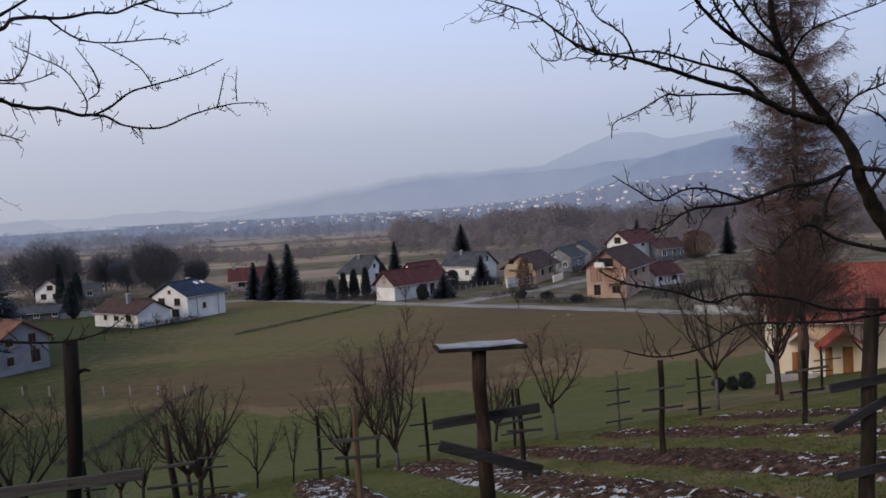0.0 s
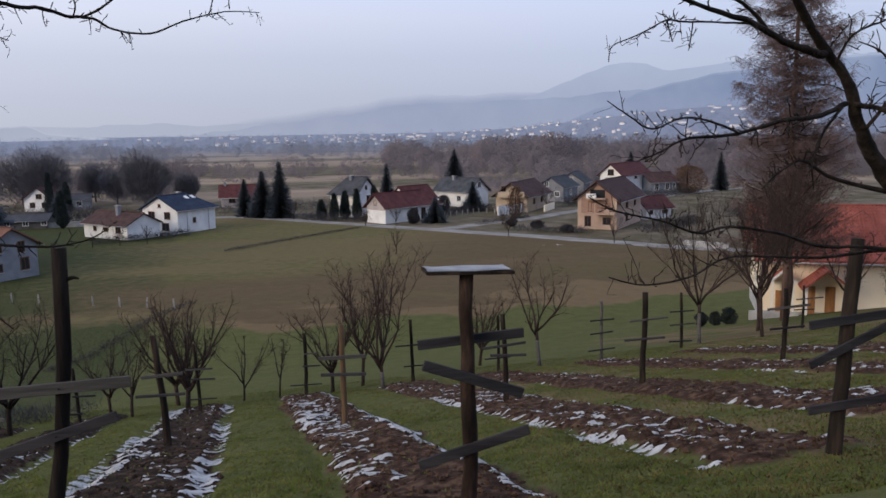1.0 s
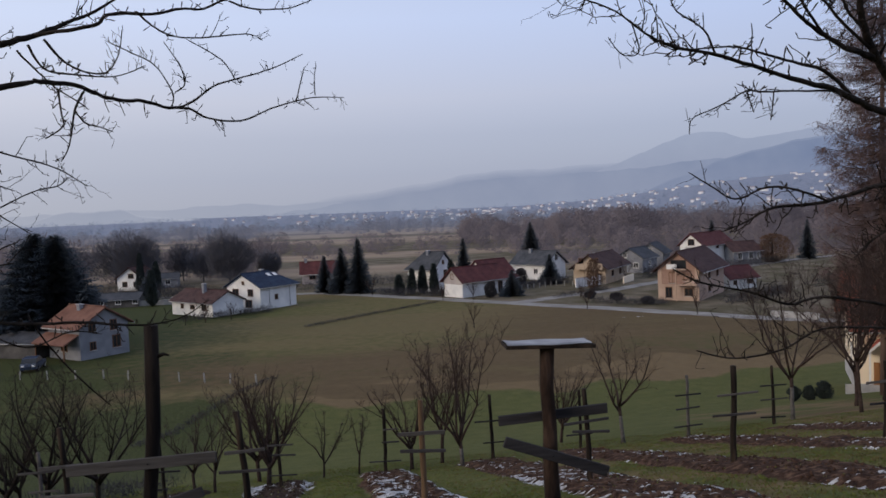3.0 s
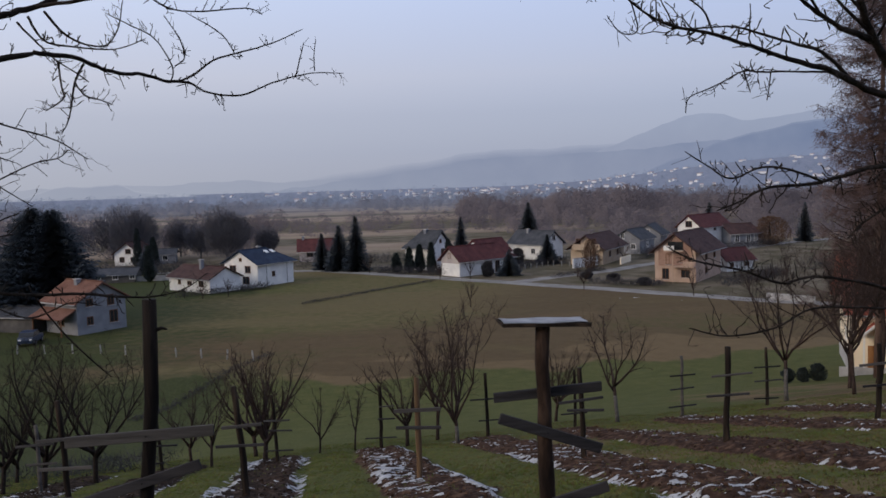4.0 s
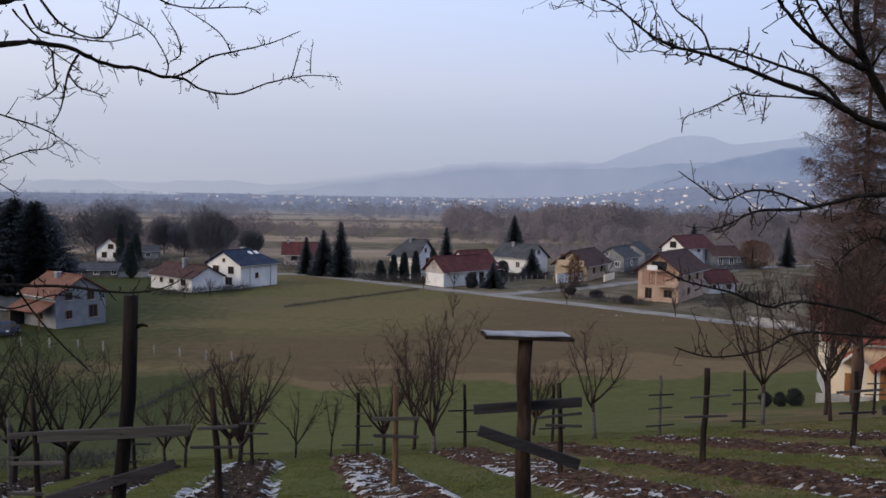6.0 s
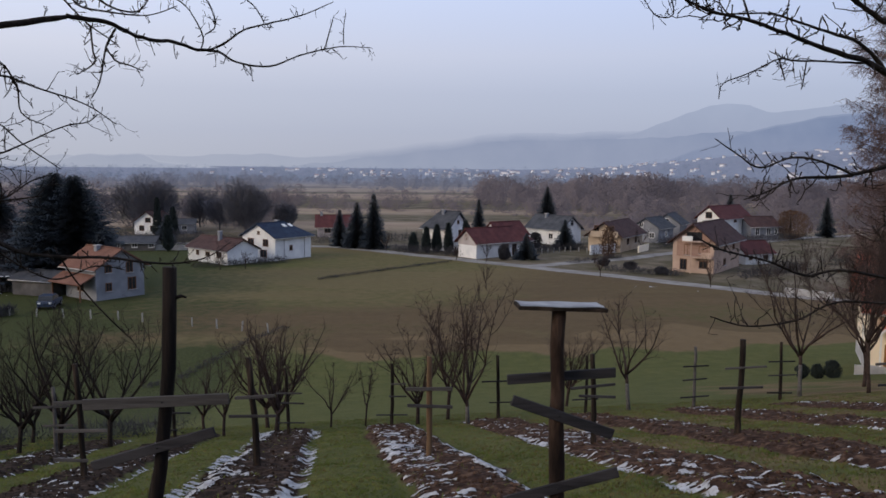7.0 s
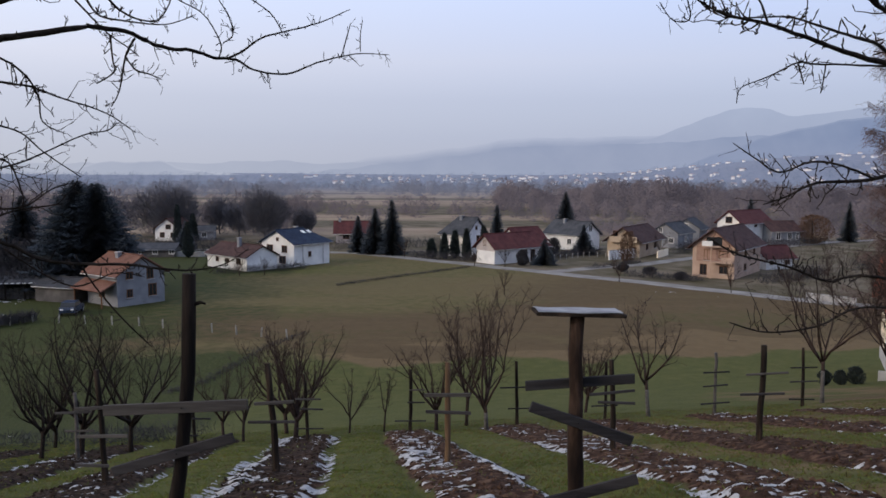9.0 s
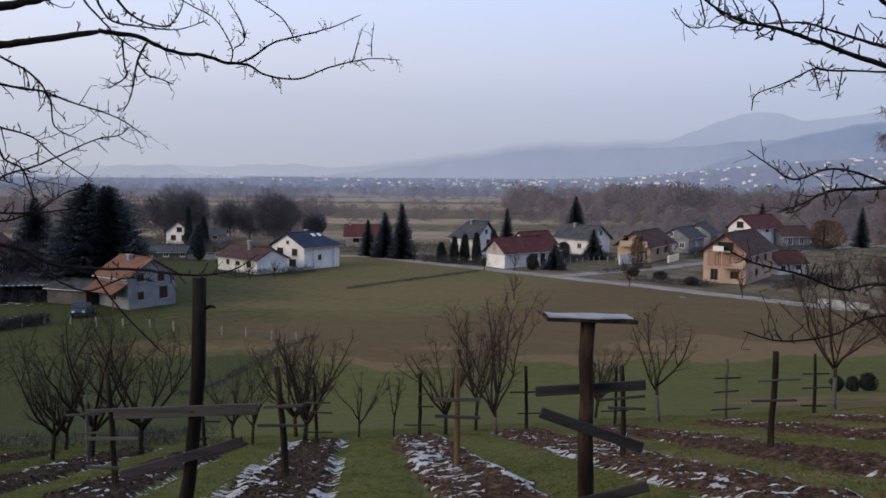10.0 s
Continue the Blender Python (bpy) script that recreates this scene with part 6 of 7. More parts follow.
near_limb(left, "limb", [(-1.23, 3.0, 2.17, 0.013), (-1.02, 3.00, 2.20, 0.012), (-0.98, 3.05, 2.25, 0.012), (-0.84, 3.10, 2.26, 0.0102), (-0.76, 3.20, 2.30, 0.0093), (-0.69, 3.25, 2.31, 0.0082), (-0.60, 3.30, 2.36, 0.0071), (-0.45, 3.35, 2.40, 0.0045)], 30, 7, 0.14)
near_limb(left, "limb", [(-0.60, 3.30, 2.35, 0.0071), (-0.52, 3.35, 2.33, 0.006), (-0.38, 3.40, 2.34, 0.0048), (-0.28, 3.42, 2.38, 0.003)], 31, 5, 0.1)
near_limb(left, "limb", [(-0.90, 3.10, 2.27, 0.008), (-0.86, 3.15, 2.23, 0.0069), (-0.80, 3.20, 2.20, 0.0058), (-0.70, 3.25, 2.20, 0.0058), (-0.54, 3.30, 2.22, 0.0047), (-0.48, 3.32, 2.20, 0.003)], 32, 6, 0.1, 0.9)
near_limb(left, "limb", [(-1.68, 2.72, 1.83, 0.0158), (-1.61, 2.75, 1.81, 0.0135), (-1.62, 2.80, 1.74, 0.0114), (-1.60, 2.85, 1.68, 0.0103), (-1.57, 2.90, 1.60, 0.0081), (-1.57, 2.95, 1.55, 0.007), (-1.53, 3.00, 1.51, 0.0059), (-1.52, 3.05, 1.40, 0.004)], 33, 10, 0.2, -0.5)
near_limb(left, "limb", [(-1.68, 2.72, 1.83, 0.0101), (-1.59, 2.80, 1.82, 0.0091), (-1.49, 2.90, 1.80, 0.008), (-1.42, 2.95, 1.79, 0.0075), (-1.35, 3.00, 1.76, 0.0058), (-1.22, 3.10, 1.71, 0.0047), (-1.13, 3.15, 1.64, 0.003)], 34, 8, 0.15, -0.3)
near_limb(left, "limb", [(-1.60, 2.80, 1.95, 0.0091), (-1.50, 2.85, 1.89, 0.008), (-1.43, 2.90, 1.84, 0.0068), (-1.40, 2.95, 1.76, 0.0057), (-1.41, 3.00, 1.67, 0.0047), (-1.35, 3.05, 1.63, 0.003)], 35, 8, 0.14, -0.3)
near_limb(left, "limb", [(-1.60, 2.85, 1.68, 0.008), (-1.55, 2.90, 1.66, 0.0069), (-1.47, 2.95, 1.63, 0.0058), (-1.41, 3.00, 1.56, 0.0046), (-1.30, 3.05, 1.47, 0.003)], 36, 6, 0.13, -0.3)
near_limb(left, "limb", [(-2.35, 2.45, 1.3, 0.04), (-2.1, 2.45, 1.48, 0.028), (-1.88, 2.50, 1.49, 0.0219), (-1.72, 2.60, 1.43, 0.0164), (-1.66, 2.65, 1.39, 0.0132), (-1.62, 2.70, 1.38, 0.0121), (-1.53, 2.75, 1.43, 0.0088), (-1.50, 2.80, 1.49, 0.0067), (-1.40, 2.85, 1.53, 0.0056), (-1.25, 2.95, 1.62, 0.0045), (-1.18, 3.00, 1.64, 0.0042), (-1.14, 3.00, 1.67, 0.003)], 37, 10, 0.13)
near_limb(left, "limb", [(-1.64, 2.66, 1.39, 0.0099), (-1.54, 2.70, 1.40, 0.0087), (-1.53, 2.75, 1.37, 0.0077), (-1.40, 2.80, 1.37, 0.0066), (-1.32, 2.85, 1.43, 0.0044), (-1.28, 2.90, 1.45, 0.003)], 38, 8, 0.1)
near_limb(left, "limb", [(-1.62, 2.70, 1.38, 0.0077), (-1.49, 2.75, 1.34, 0.0077), (-1.41, 2.80, 1.36, 0.0066), (-1.28, 2.85, 1.38, 0.004)], 39, 7, 0.1)
near_limb(left, "limb", [(-2.5, 2.4, 1.0, 0.035), (-2.15, 2.45, 1.22, 0.024), (-1.91, 2.50, 1.28, 0.0188), (-1.74, 2.60, 1.28, 0.0154), (-1.58, 2.65, 1.27, 0.0141), (-1.49, 2.70, 1.27, 0.0141), (-1.41, 2.75, 1.24, 0.013), (-1.34, 2.80, 1.19, 0.012), (-1.23, 2.85, 1.17, 0.0109), (-1.08, 2.90, 1.16, 0.0098), (-0.94, 3.00, 1.13, 0.0078), (-0.84, 3.05, 1.13, 0.0056), (-0.77, 3.10, 1.15, 0.0045), (-0.70, 3.12, 1.20, 0.003)], 40, 12, 0.1, -0.2)
near_limb(left, "limb", [(-1.23, 2.85, 1.17, 0.0066), (-1.20, 2.90, 1.08, 0.0056), (-1.13, 2.95, 0.96, 0.0056), (-1.04, 3.00, 0.84, 0.004)], 41, 3, 0.08)
near_limb(left, "limb", [(-1.74, 2.60, 1.26, 0.0099), (-1.69, 2.65, 1.20, 0.0089), (-1.60, 2.70, 1.17, 0.0066), (-1.44, 2.72, 1.22, 0.004)], 42, 7, 0.12)
near_limb(left, "limb", [(-1.44, 2.75, 1.23, 0.0066), (-1.32, 2.80, 1.13, 0.0055), (-1.24, 2.85, 1.09, 0.0055), (-1.13, 2.90, 1.13, 0.0044), (-1.04, 2.95, 1.11, 0.003)], 43, 4, 0.08)
near_limb(left, "limb", [(-1.52, 2.68, 1.26, 0.0097), (-1.53, 2.70, 1.16, 0.0077), (-1.64, 2.72, 1.08, 0.0056), (-1.72, 2.74, 1.08, 0.004)], 44, 7, 0.14, -0.4)
near_limb(left, "limb", [(-1.11, 3.12, 1.99, 0.0093), (-1.14, 3.1, 1.92, 0.0081), (-1.15, 3.08, 1.83, 0.0058), (-1.16, 3.06, 1.77, 0.0046), (-1.18, 3.05, 1.73, 0.0034)], 80, 5, 0.08)
near_limb(left, "limb", [(-1.14, 3.1, 1.92, 0.007), (-1.1, 3.08, 1.87, 0.0057), (-1.04, 3.06, 1.85, 0.0045), (-0.99, 3.05, 1.83, 0.0034)], 81, 5, 0.08)
near_limb(left, "limb", [(-1.18, 3.06, 1.99, 0.0081), (-1.17, 3.05, 1.91, 0.0069), (-1.16, 3.04, 1.86, 0.0057), (-1.19, 3.03, 1.83, 0.0046), (-1.22, 3.02, 1.81, 0.0034)], 82, 5, 0.08)
near_limb(left, "limb", [(-1.2, 3.02, 2.16, 0.0104), (-1.15, 3.04, 2.09, 0.0092), (-1.08, 3.06, 2.05, 0.0069), (-1.01, 3.08, 2.05, 0.0057), (-0.97, 3.1, 2.12, 0.0046), (-0.96, 3.12, 2.21, 0.0035)], 83, 5, 0.08)
near_limb(left, "limb", [(-1.25, 3, 2.14, 0.0092), (-1.21, 3.02, 2.06, 0.008), (-1.13, 3.04, 2.04, 0.0069), (-0.98, 3.06, 2.03, 0.0045), (-0.87, 3.08, 2.07, 0.0034)], 84, 5, 0.08)
near_limb(left, "limb", [(-1.29, 3, 2.12, 0.0081), (-1.24, 3.02, 2.06, 0.0069), (-1.19, 3.05, 2.0, 0.0058), (-1.11, 3.08, 1.94, 0.0046), (-1.09, 3.1, 1.92, 0.0035)], 85, 5, 0.08)



# ---- beyond the village: woods, town, hills ----
def woods(name, seed, n, x_of, y0, y1, h0, h1, label, per=34, material=None, gap=0.3):
    """Bare woods: many thin trees, each a stem with a fan of upswept shoots."""
    rng = np.random.default_rng(seed)
    y = rng.uniform(y0, y1, n)
    a = rng.uniform(*x_of, n)
    clump = vnoise(a * 14 + seed, y * 0.02, seed)
    keep = clump > gap
    y, a = y[keep], a[keep]
    x = a * y
    n = len(x)
    h = rng.uniform(h0 * 0.6, h1, n) * (0.35 + 0.7 * vnoise(a * 13, y * 0.012, seed + 1) + 0.35 * vnoise(a * 60, y * 0.05, seed + 2))
    z = land(x, y) - 0.3
    c = np.repeat(np.stack([x, y, z], 1), per, 0)
    hh = np.repeat(h, per)
    m = n * per
    s = rng.uniform(0.02, 0.95, m)
    wide = np.sin(np.clip(s * 1.1, 0, 1) * 3.0) * 0.46 + 0.14
    ang = rng.uniform(0, 6.283, m)
    rr = hh * wide * rng.uniform(0, 1, m) ** 0.6
    b = c + np.stack([np.cos(ang) * rr, np.sin(ang) * rr, s * hh], 1)
    d = np.stack([np.cos(ang) * 0.5, np.sin(ang) * 0.5, 0 * ang + 0.5], 1) + rng.normal(size=(m, 3)) * 0.5
    d = d * (hh * rng.uniform(0.04, 0.11, m))[:, None]
    sd = np.cross(d, rng.normal(size=(m, 3)))
    sd = sd / np.linalg.norm(sd, axis=1)[:, None] * (hh * 0.012 + 0.03 + 0.00022 * np.repeat(y, per))[:, None]
    sd = np.where((np.cross(sd, d)[:, 1] > 0)[:, None], -sd, sd)
    vs = np.stack([b - sd, b + sd, b + d], 1).reshape(-1, 3)
    ob = obj(name, vs.tolist(), np.arange(len(vs)).reshape(-1, 3).tolist(), material or WOODS, smooth=True)
    # shade each crown as one soft mass
    nrm = np.stack([np.cos(ang) * 0.5, np.sin(ang) * 0.2 - 0.35, 0.25 + 0.6 * s], 1)
    nrm = np.repeat(nrm / np.linalg.norm(nrm, axis=1)[:, None], 3, 0)
    ob.data.normals_split_custom_set_from_vertices(nrm.tolist())
    return tagged(ob, label, "woods", kind="stuff")


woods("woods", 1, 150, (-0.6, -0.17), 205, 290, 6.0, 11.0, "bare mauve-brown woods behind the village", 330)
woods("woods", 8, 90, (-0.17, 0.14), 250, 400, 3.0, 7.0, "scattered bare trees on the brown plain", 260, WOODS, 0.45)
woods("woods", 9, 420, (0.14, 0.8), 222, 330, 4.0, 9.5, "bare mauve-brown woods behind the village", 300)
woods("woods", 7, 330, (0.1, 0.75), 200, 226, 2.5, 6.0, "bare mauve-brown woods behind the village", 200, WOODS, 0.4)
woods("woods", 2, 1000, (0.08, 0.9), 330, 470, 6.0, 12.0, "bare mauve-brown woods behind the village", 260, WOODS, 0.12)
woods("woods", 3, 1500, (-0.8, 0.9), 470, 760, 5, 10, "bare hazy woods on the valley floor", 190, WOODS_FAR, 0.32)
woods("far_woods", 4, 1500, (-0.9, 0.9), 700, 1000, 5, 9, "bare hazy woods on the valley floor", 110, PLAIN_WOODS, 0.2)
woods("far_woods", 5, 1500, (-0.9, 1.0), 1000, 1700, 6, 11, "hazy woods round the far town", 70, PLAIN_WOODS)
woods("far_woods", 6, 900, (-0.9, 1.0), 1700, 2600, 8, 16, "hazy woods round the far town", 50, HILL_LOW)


def town_house_meshes():
    out = []
    for l, w, h, r in ((9, 8, 4.5, 2.6), (13, 9, 5.5, 2.8), (8, 8, 6.5, 2.2), (22, 10, 5, 1.6)):
        bm = bmesh.new()
        box(bm, -l / 2, l / 2, -w / 2, w / 2, -1.5, h)
        a = bpy.data.meshes.new("wall")
        bm.to_mesh(a)
        bm.free()
        a.materials.append(TOWN_WHITE)
        bm = bmesh.new()
        va = [bm.verts.new((-l / 2 - 0.4, y, z)) for y, z in ((-w / 2 - 0.4, h), (w / 2 + 0.4, h), (0, h + r))]
        vb = [bm.verts.new((l / 2 + 0.4, y, z)) for y, z in ((-w / 2 - 0.4, h), (w / 2 + 0.4, h), (0, h + r))]
        bm.faces.new(va), bm.faces.new(vb)
        for i in range(3):
            bm.faces.new((va[i], va[(i + 1) % 3], vb[(i + 1) % 3], vb[i]))
        bmesh.ops.recalc_face_normals(bm, faces=bm.faces[:])
        b = bpy.data.meshes.new("roof")
        bm.to_mesh(b)
        bm.free()
        b.materials.append(TOWN_ROOF)
        out.append((a, b))
    return out


rng = random.Random(5)
kinds = town_house_meshes()
for i in range(210):
    u = rng.random()
    a = -0.26 + 0.95 * rng.random() ** 0.75
    y = rng.uniform(900, 1500) if u < 0.5 else rng.uniform(1500, 2700)
    if a < -0.1 and rng.random() < 0.5:
        continue
    x = a * y
    ob = thing("town_house", pose(x, y, gz(x, y), 0, 0, rng.uniform(0, 180)), "small white town house far across the valley", "house", "far town houses")
    k = rng.choice((0, 0, 0, 0, 1, 1, 2, 2, 3))
    ob.scale = (0.62, 0.62, 0.6) if y < 1500 else (0.8, 0.8, 0.7)
    for nm, me in zip(("wall", "roof"), kinds[k]):
        o = new(nm, me)
        o.parent = ob


def ridge(name, crest, y0, depth, material, label, seed):
    """A long wooded hill across the end of the valley; crest gives its height over its distance by bearing."""
    a = np.linspace(-1.5, 1.5, 420)
    vs = []
    n = len(a)
    rows_ = 9
    c = crest(a) + (vnoise(a * 22, a * 0, seed) - 0.5) * 0.006 + (vnoise(a * 90, a * 0, seed + 1) - 0.5) * 0.0018
    for k in range(rows_):
        s = k / (rows_ - 1)
        d = y0 + depth * s
        hgt = np.sin(min(s / 0.6, 1) * math.pi / 2) if s < 0.6 else math.cos((s - 0.6) / 0.4 * math.pi / 2)
        z = -25 + (c * (y0 + 0.6 * depth) + 25) * hgt + (vnoise(a * 40, a * 0 + k * 0.7, seed + 2) - 0.5) * 18 * (1 if 0 < k < rows_ - 1 else 0) * (s < 0.55)
        vs += np.stack([a * d, np.full(n, d), z], 1).tolist()
    fs = [(k * n + i, k * n + i + 1, (k + 1) * n + i + 1, (k + 1) * n + i) for k in range(rows_ - 1) for i in range(n - 1)]
    return tagged(obj(name, vs, fs, material, smooth=True), label, "hill", kind="structure")


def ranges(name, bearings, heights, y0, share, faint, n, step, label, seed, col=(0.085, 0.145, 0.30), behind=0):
    """Copies of one rise, each a little higher and fainter than the last, added to melt the skyline into painted haze.
    """
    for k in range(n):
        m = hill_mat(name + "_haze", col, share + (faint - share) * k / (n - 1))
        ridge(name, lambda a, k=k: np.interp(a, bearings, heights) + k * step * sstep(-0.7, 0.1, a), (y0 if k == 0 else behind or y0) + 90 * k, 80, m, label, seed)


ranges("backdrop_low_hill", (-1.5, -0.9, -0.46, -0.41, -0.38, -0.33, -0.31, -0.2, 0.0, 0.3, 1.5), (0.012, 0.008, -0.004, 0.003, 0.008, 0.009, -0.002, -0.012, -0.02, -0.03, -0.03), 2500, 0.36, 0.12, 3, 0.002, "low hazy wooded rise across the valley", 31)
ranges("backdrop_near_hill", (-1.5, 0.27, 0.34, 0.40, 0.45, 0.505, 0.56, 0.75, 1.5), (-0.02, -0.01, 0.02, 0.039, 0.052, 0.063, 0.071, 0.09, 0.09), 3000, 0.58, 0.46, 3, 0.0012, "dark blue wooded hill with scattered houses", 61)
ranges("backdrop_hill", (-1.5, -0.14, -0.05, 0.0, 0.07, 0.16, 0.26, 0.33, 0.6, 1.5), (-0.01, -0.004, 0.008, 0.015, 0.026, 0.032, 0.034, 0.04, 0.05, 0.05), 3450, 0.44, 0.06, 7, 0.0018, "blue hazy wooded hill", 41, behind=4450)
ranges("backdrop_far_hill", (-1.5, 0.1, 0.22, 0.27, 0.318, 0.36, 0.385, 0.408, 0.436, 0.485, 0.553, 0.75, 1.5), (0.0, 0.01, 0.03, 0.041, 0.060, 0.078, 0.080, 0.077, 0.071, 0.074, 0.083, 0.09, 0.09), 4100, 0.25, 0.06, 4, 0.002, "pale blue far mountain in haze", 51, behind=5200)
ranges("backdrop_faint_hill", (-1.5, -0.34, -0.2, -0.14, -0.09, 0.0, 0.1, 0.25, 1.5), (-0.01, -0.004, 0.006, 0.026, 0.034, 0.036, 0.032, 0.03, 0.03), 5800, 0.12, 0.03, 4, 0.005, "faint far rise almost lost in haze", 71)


# ---- small stuff on the slope, laid last ----
def snow():
    """Thin remains of snow in the furrows."""
    rng = np.random.default_rng(9)
    vs, fs = [], []
    runs = ((4.5, 13.5, 0.022), (13.5, 25.8, 0.036))
    # side of the bed: (threshold, width of the band, shift towards the bed)
    left_side = {-1.35: (0.02, 0.6, 0.08), 1.75: (0.015, 0.8, 0.46), -4.55: (0.14, 0.36, 0.1), 5.05: (0.05, 0.32, 0.06), -7.3: (0.06, 0.4, 0.0)}
    right_side = {-1.35: (0.03, 0.4, 0.06), 1.75: (-0.17, 0.20, 0.18), -4.55: (0.11, 0.3, 0.0), 5.05: (0.06, 0.3, 0.1), 8.0: (0.06, 0.3, 0.1)}
    for b in BEDS:
        for k, (run0, run1, st) in [(side, run) for side in (-1, 1, 0) for run in runs]:
            more, band, shift = (left_side if k < 0 else right_side).get(b, (0.09, 0.3, 0.0)) if k else ({-4.55: 0.05, -7.3: 0.05, -1.35: 0.05, 1.75: -0.02, 5.05: -0.01}.get(b, 0.01), 1.2, 0.0)
            off = k * (0.84 - shift)
            us = np.arange(b + off - band / 2 - 0.1, b + off + band / 2 + 0.1, st)
            ys = np.arange(max(run0, BED_START.get(b, 0) + 0.2), run1, st)
            U, Y = np.meshgrid(us, ys)
            X = U - 0.1 * Y
            if k:
                n = vnoise(U * 2.6, Y * 9, 21) * 0.40 + vnoise(U * 1.3 + 7, Y * 0.3, 22) * 0.36 + vnoise(U * 6, Y * 15, 23) * 0.24 + vnoise(U * 16, Y * 22, 28) * 0.16
            else:
                n = vnoise(U * 5, Y * 11, 24) * 0.40 + vnoise(U * 1.1 + 7, Y * 0.3, 22) * 0.28 + vnoise(U * 12, Y * 22, 25) * 0.36
            edge = np.clip((np.abs(U - b - off) - band / 2 + 0.06) / 0.12, 0, 1) * 0.3
            lim = (0.55 if k else 0.665) + more
            hgt = n - edge - lim - 0.12 * (1 - sstep(7.5, 9.0, Y)) - (0.035 * np.clip((Y - 11) / 4, 0, 2) if k else 0)
            z, _ = land_fine(X.ravel(), Y.ravel())
            z = z.reshape(X.shape) + np.clip(hgt * 0.25, -0.012, 0.022) + 0.006
            n0 = len(vs)
            ok = hgt > -0.012
            idx = -np.ones(X.shape, int)
            q = ok[:-1, :-1] & ok[1:, :-1] & ok[:-1, 1:] & ok[1:, 1:]
            used = np.zeros(X.shape, bool)
            used[:-1, :-1] |= q
            used[1:, :-1] |= q
            used[:-1, 1:] |= q
            used[1:, 1:] |= q
            idx[used] = np.arange(used.sum()) + n0
            vs += np.stack([X[used], Y[used], z[used]], 1).tolist()
            fs += np.stack([idx[:-1, :-1][q], idx[:-1, 1:][q], idx[1:, 1:][q], idx[1:, :-1][q]], 1).tolist()
    # scattered remains by the thicket, on the meadow's edge and along the road
    for cx, cy, w, d, lim in ((-52, 87, 7, 4, 0.6), (-51, 81, 4, 2, 0.6), (-54, 99, 6, 3, 0.62), (-62, 98, 6, 5, 0.62), (-23, 38, 6, 1.0, 0.62), (31, 108.5, 3, 0.5, 0.68), (38, 104.5, 3, 0.5, 0.64), (20.5, 44, 0.1, 0.1, 0.9)):
        X, Y = np.meshgrid(np.arange(cx - w, cx + w, 0.16), np.arange(cy - d, cy + d, 0.16))
        n = vnoise(X * 0.9, Y * 1.7, 26) * 0.7 + vnoise(X * 3, Y * 5, 27) * 0.4
        hgt = n - lim - 0.25 * (((X - cx) / w) ** 2 + ((Y - cy) / d) ** 2)
        q = (hgt > 0)[:-1, :-1] & (hgt > 0)[1:, :-1] & (hgt > 0)[:-1, 1:] & (hgt > 0)[1:, 1:]
        n0 = len(vs)
        z = land_fine(X.ravel(), Y.ravel())[0].reshape(X.shape) + 0.015 + np.clip(hgt, 0, 0.1) * 0.3
        vs += np.stack([X.ravel(), Y.ravel(), z.ravel()], 1).tolist()
        k = n0 + np.arange(X.size).reshape(X.shape)
        fs += np.stack([k[:-1, :-1][q], k[:-1, 1:][q], k[1:, 1:][q], k[1:, :-1][q]], 1).tolist()
    tagged(obj("snow", vs, fs, SNOW, smooth=True), "thin patches of melting snow in the furrows of the beds", "snow", kind="stuff")


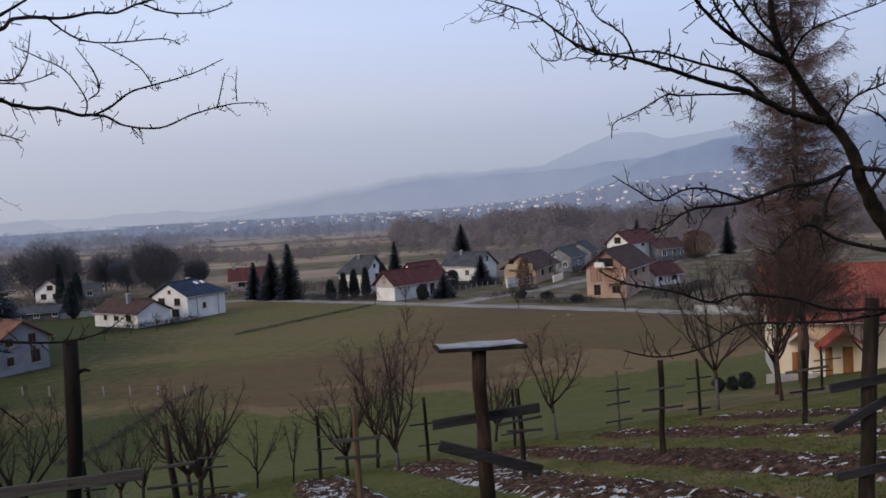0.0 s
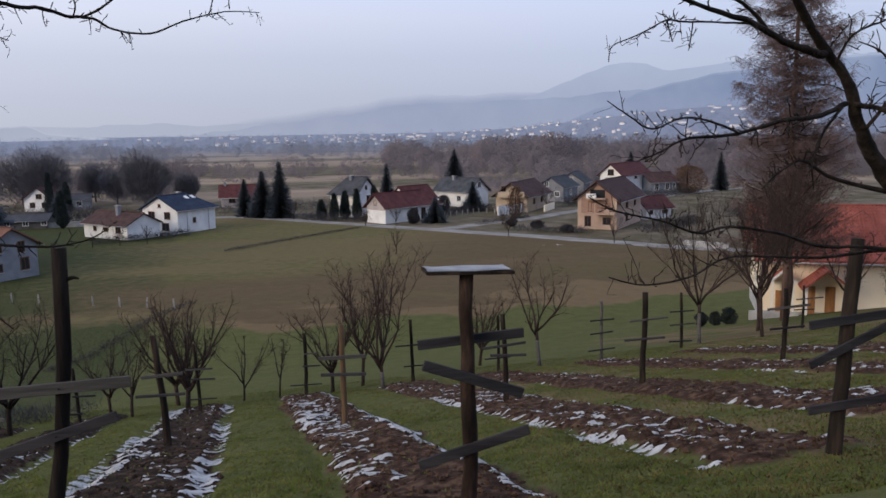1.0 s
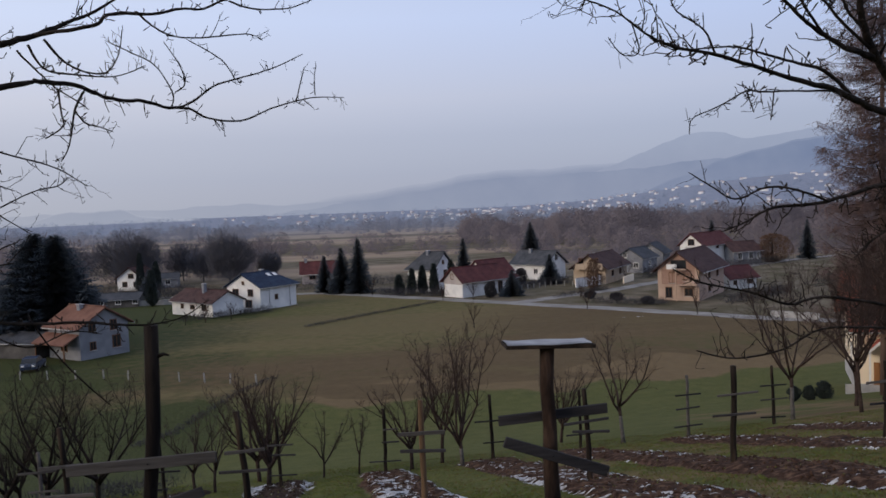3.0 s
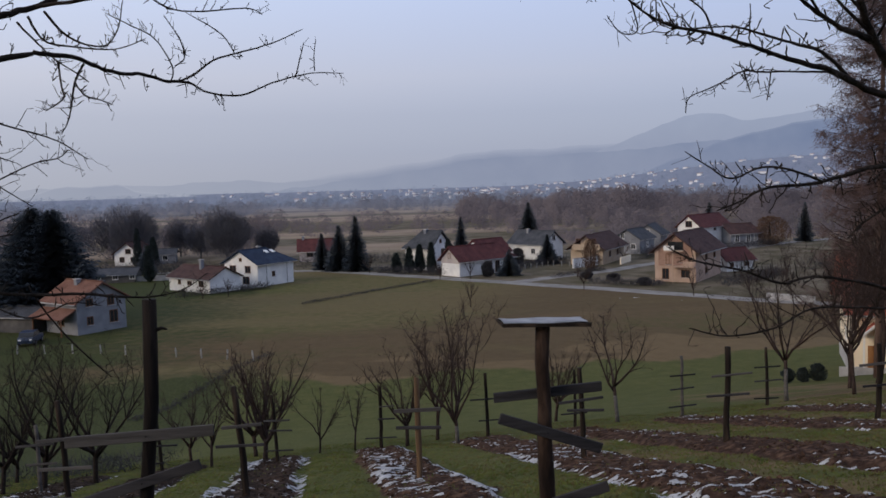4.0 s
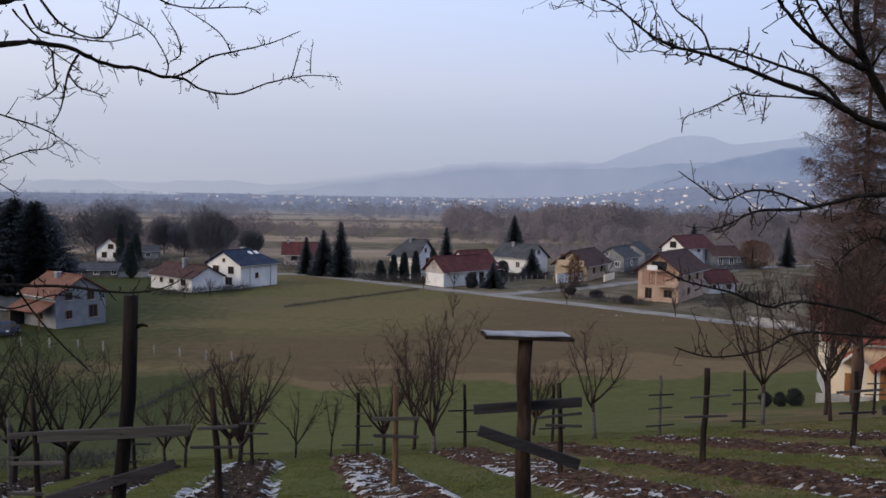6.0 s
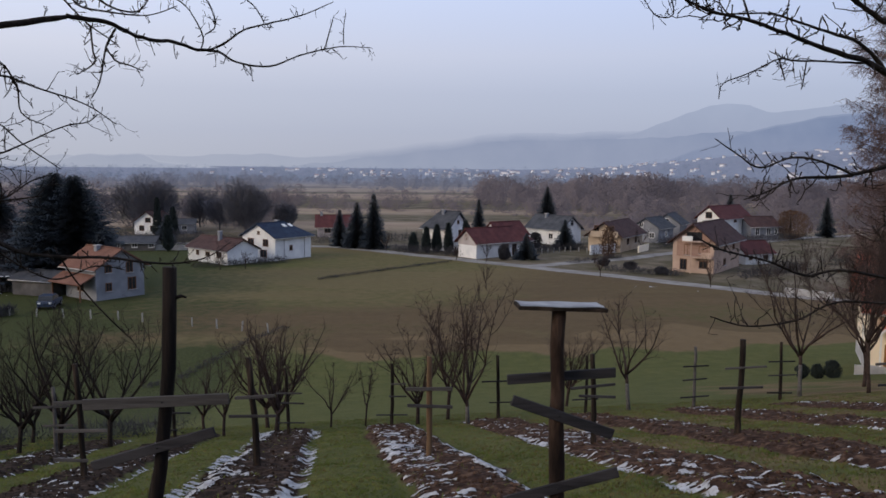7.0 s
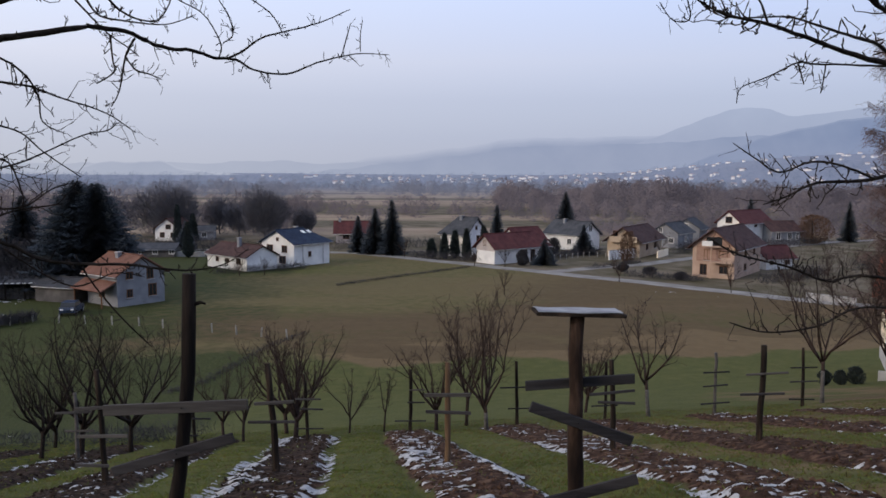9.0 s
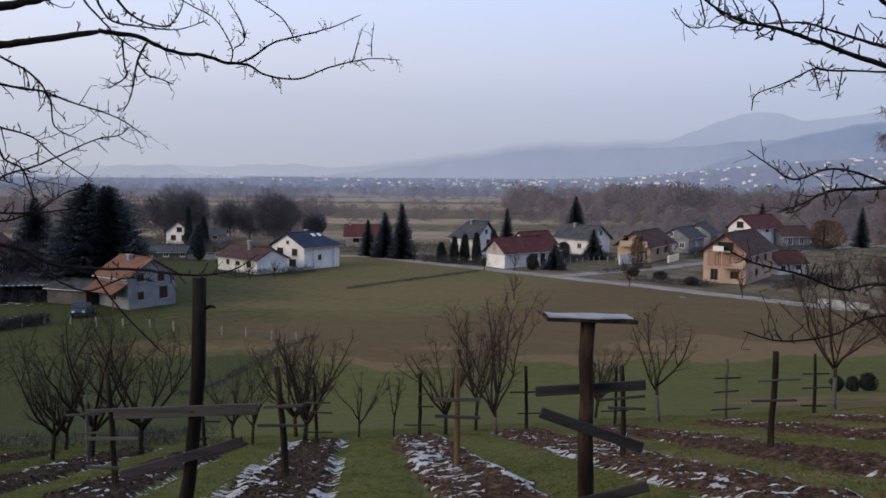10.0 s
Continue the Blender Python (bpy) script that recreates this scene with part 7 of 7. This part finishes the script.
def tufts():
    """Grass blades on the strips between the beds and on the slope."""
    rng = np.random.default_rng(10)
    n = 260000
    y = 5.2 + 26 * rng.random(n) ** 1.7
    x = (rng.random(n) - 0.5) * (10 + y * 1.75) + 0.06 * y
    soil, _ = bed_at(x, y)
    k = (soil < 0.35) | (rng.random(n) < 0.03)
    k &= rng.random(n) < 0.35 + 0.9 * vnoise(x * 1.1, y * 1.1, 31)
    x, y = x[k], y[k]
    z, _ = land_fine(x, y)
    n = len(x)
    h = rng.uniform(0.014, 0.042, n) * (0.6 + 0.8 * vnoise(x * 0.7, y * 0.7, 32))
    out = []
    for j in range(2):
        a = rng.uniform(0, 6.283, n)
        p = np.stack([x + rng.normal(size=n) * 0.02, y + rng.normal(size=n) * 0.02, z - 0.004], 1)
        sd = np.stack([np.cos(a), np.sin(a), 0 * a], 1) * (0.006 + 0.0006 * y)[:, None]
        tip = p + np.stack([rng.normal(size=n) * h * 0.6, rng.normal(size=n) * h * 0.6, h], 1)
        turn = (np.cross(sd, tip - p) @ np.array([0, -1.0, 0.6]) < 0)[:, None]
        sd = np.where(turn, -sd, sd)
        out.append(np.stack([p - sd, p + sd, tip], 1).reshape(-1, 3))
    vs = np.concatenate(out)
    pale = np.tile(rng.random(n) < 0.14 + 0.24 * sstep(1.6, 4.5, x + 0.1 * y), 2)
    for pick, material, label in ((~pale, BLADE, "short damp winter grass between the beds"), (pale, BLADE_DRY, "short dead straw-brown grass between the beds")):
        sward(vs.reshape(-1, 3, 3)[pick].reshape(-1, 3), material, label, rng)


def sward(vs, material, label, rng):
    turf = obj("grass", vs.tolist(), np.arange(len(vs)).reshape(-1, 3).tolist(), material, smooth=True)
    # blades stand so close that they take the light as one soft sward
    up = rng.normal(size=(len(vs), 3)) * 0.2 + np.array([0, -0.2, 1.0])
    turf.data.normals_split_custom_set_from_vertices((up / np.linalg.norm(up, axis=1)[:, None]).tolist())
    tagged(turf, label, "grass", kind="stuff")


def clods():
    """Lumps of dug earth on the beds."""
    rng = np.random.default_rng(11)
    n = 26000
    y = 5.2 + 21 * rng.random(n) ** 1.4
    x = (rng.random(n) - 0.5) * (10 + y * 1.6)
    soil, _ = bed_at(x, y)
    k = soil > 0.5
    x, y = x[k], y[k]
    z, _ = land_fine(x, y)
    n = len(x)
    base = np.array([(1, 0, 0), (0, 1, 0), (-1, 0, 0), (0, -1, 0), (0, 0, 0.8), (0, 0, -0.8)])
    tri = np.array([(0, 1, 4), (1, 2, 4), (2, 3, 4), (3, 0, 4), (1, 0, 5), (2, 1, 5), (3, 2, 5), (0, 3, 5)])
    s = rng.uniform(0.008, 0.034, n) * rng.uniform(0.6, 1.6, n)
    a = rng.uniform(0, 6.283, n)
    v = base[None] * rng.uniform(0.6, 1.3, (n, 6, 1)) * s[:, None, None]
    ca, sa = np.cos(a)[:, None], np.sin(a)[:, None]
    v = np.stack([v[..., 0] * ca - v[..., 1] * sa, v[..., 0] * sa + v[..., 1] * ca, v[..., 2]], -1)
    v += np.stack([x, y, z + s * 0.3], 1)[:, None]
    # clods on the left-hand beds take the darker colour
    dark_earth = x + 0.1 * y < -0.3
    for pick, material, label in ((~dark_earth, CLOD, "reddish brown lumps of dug earth on the beds"), (dark_earth, CLOD_DARK, "dark lumps of dug earth on the beds")):
        f = tri[None] + (np.arange(pick.sum()) * 6)[:, None, None]
        tagged(obj("soil_clods", v[pick].reshape(-1, 3).tolist(), f.reshape(-1, 3).tolist(), material), label, "soil", kind="stuff")


snow()
tufts()
clods()
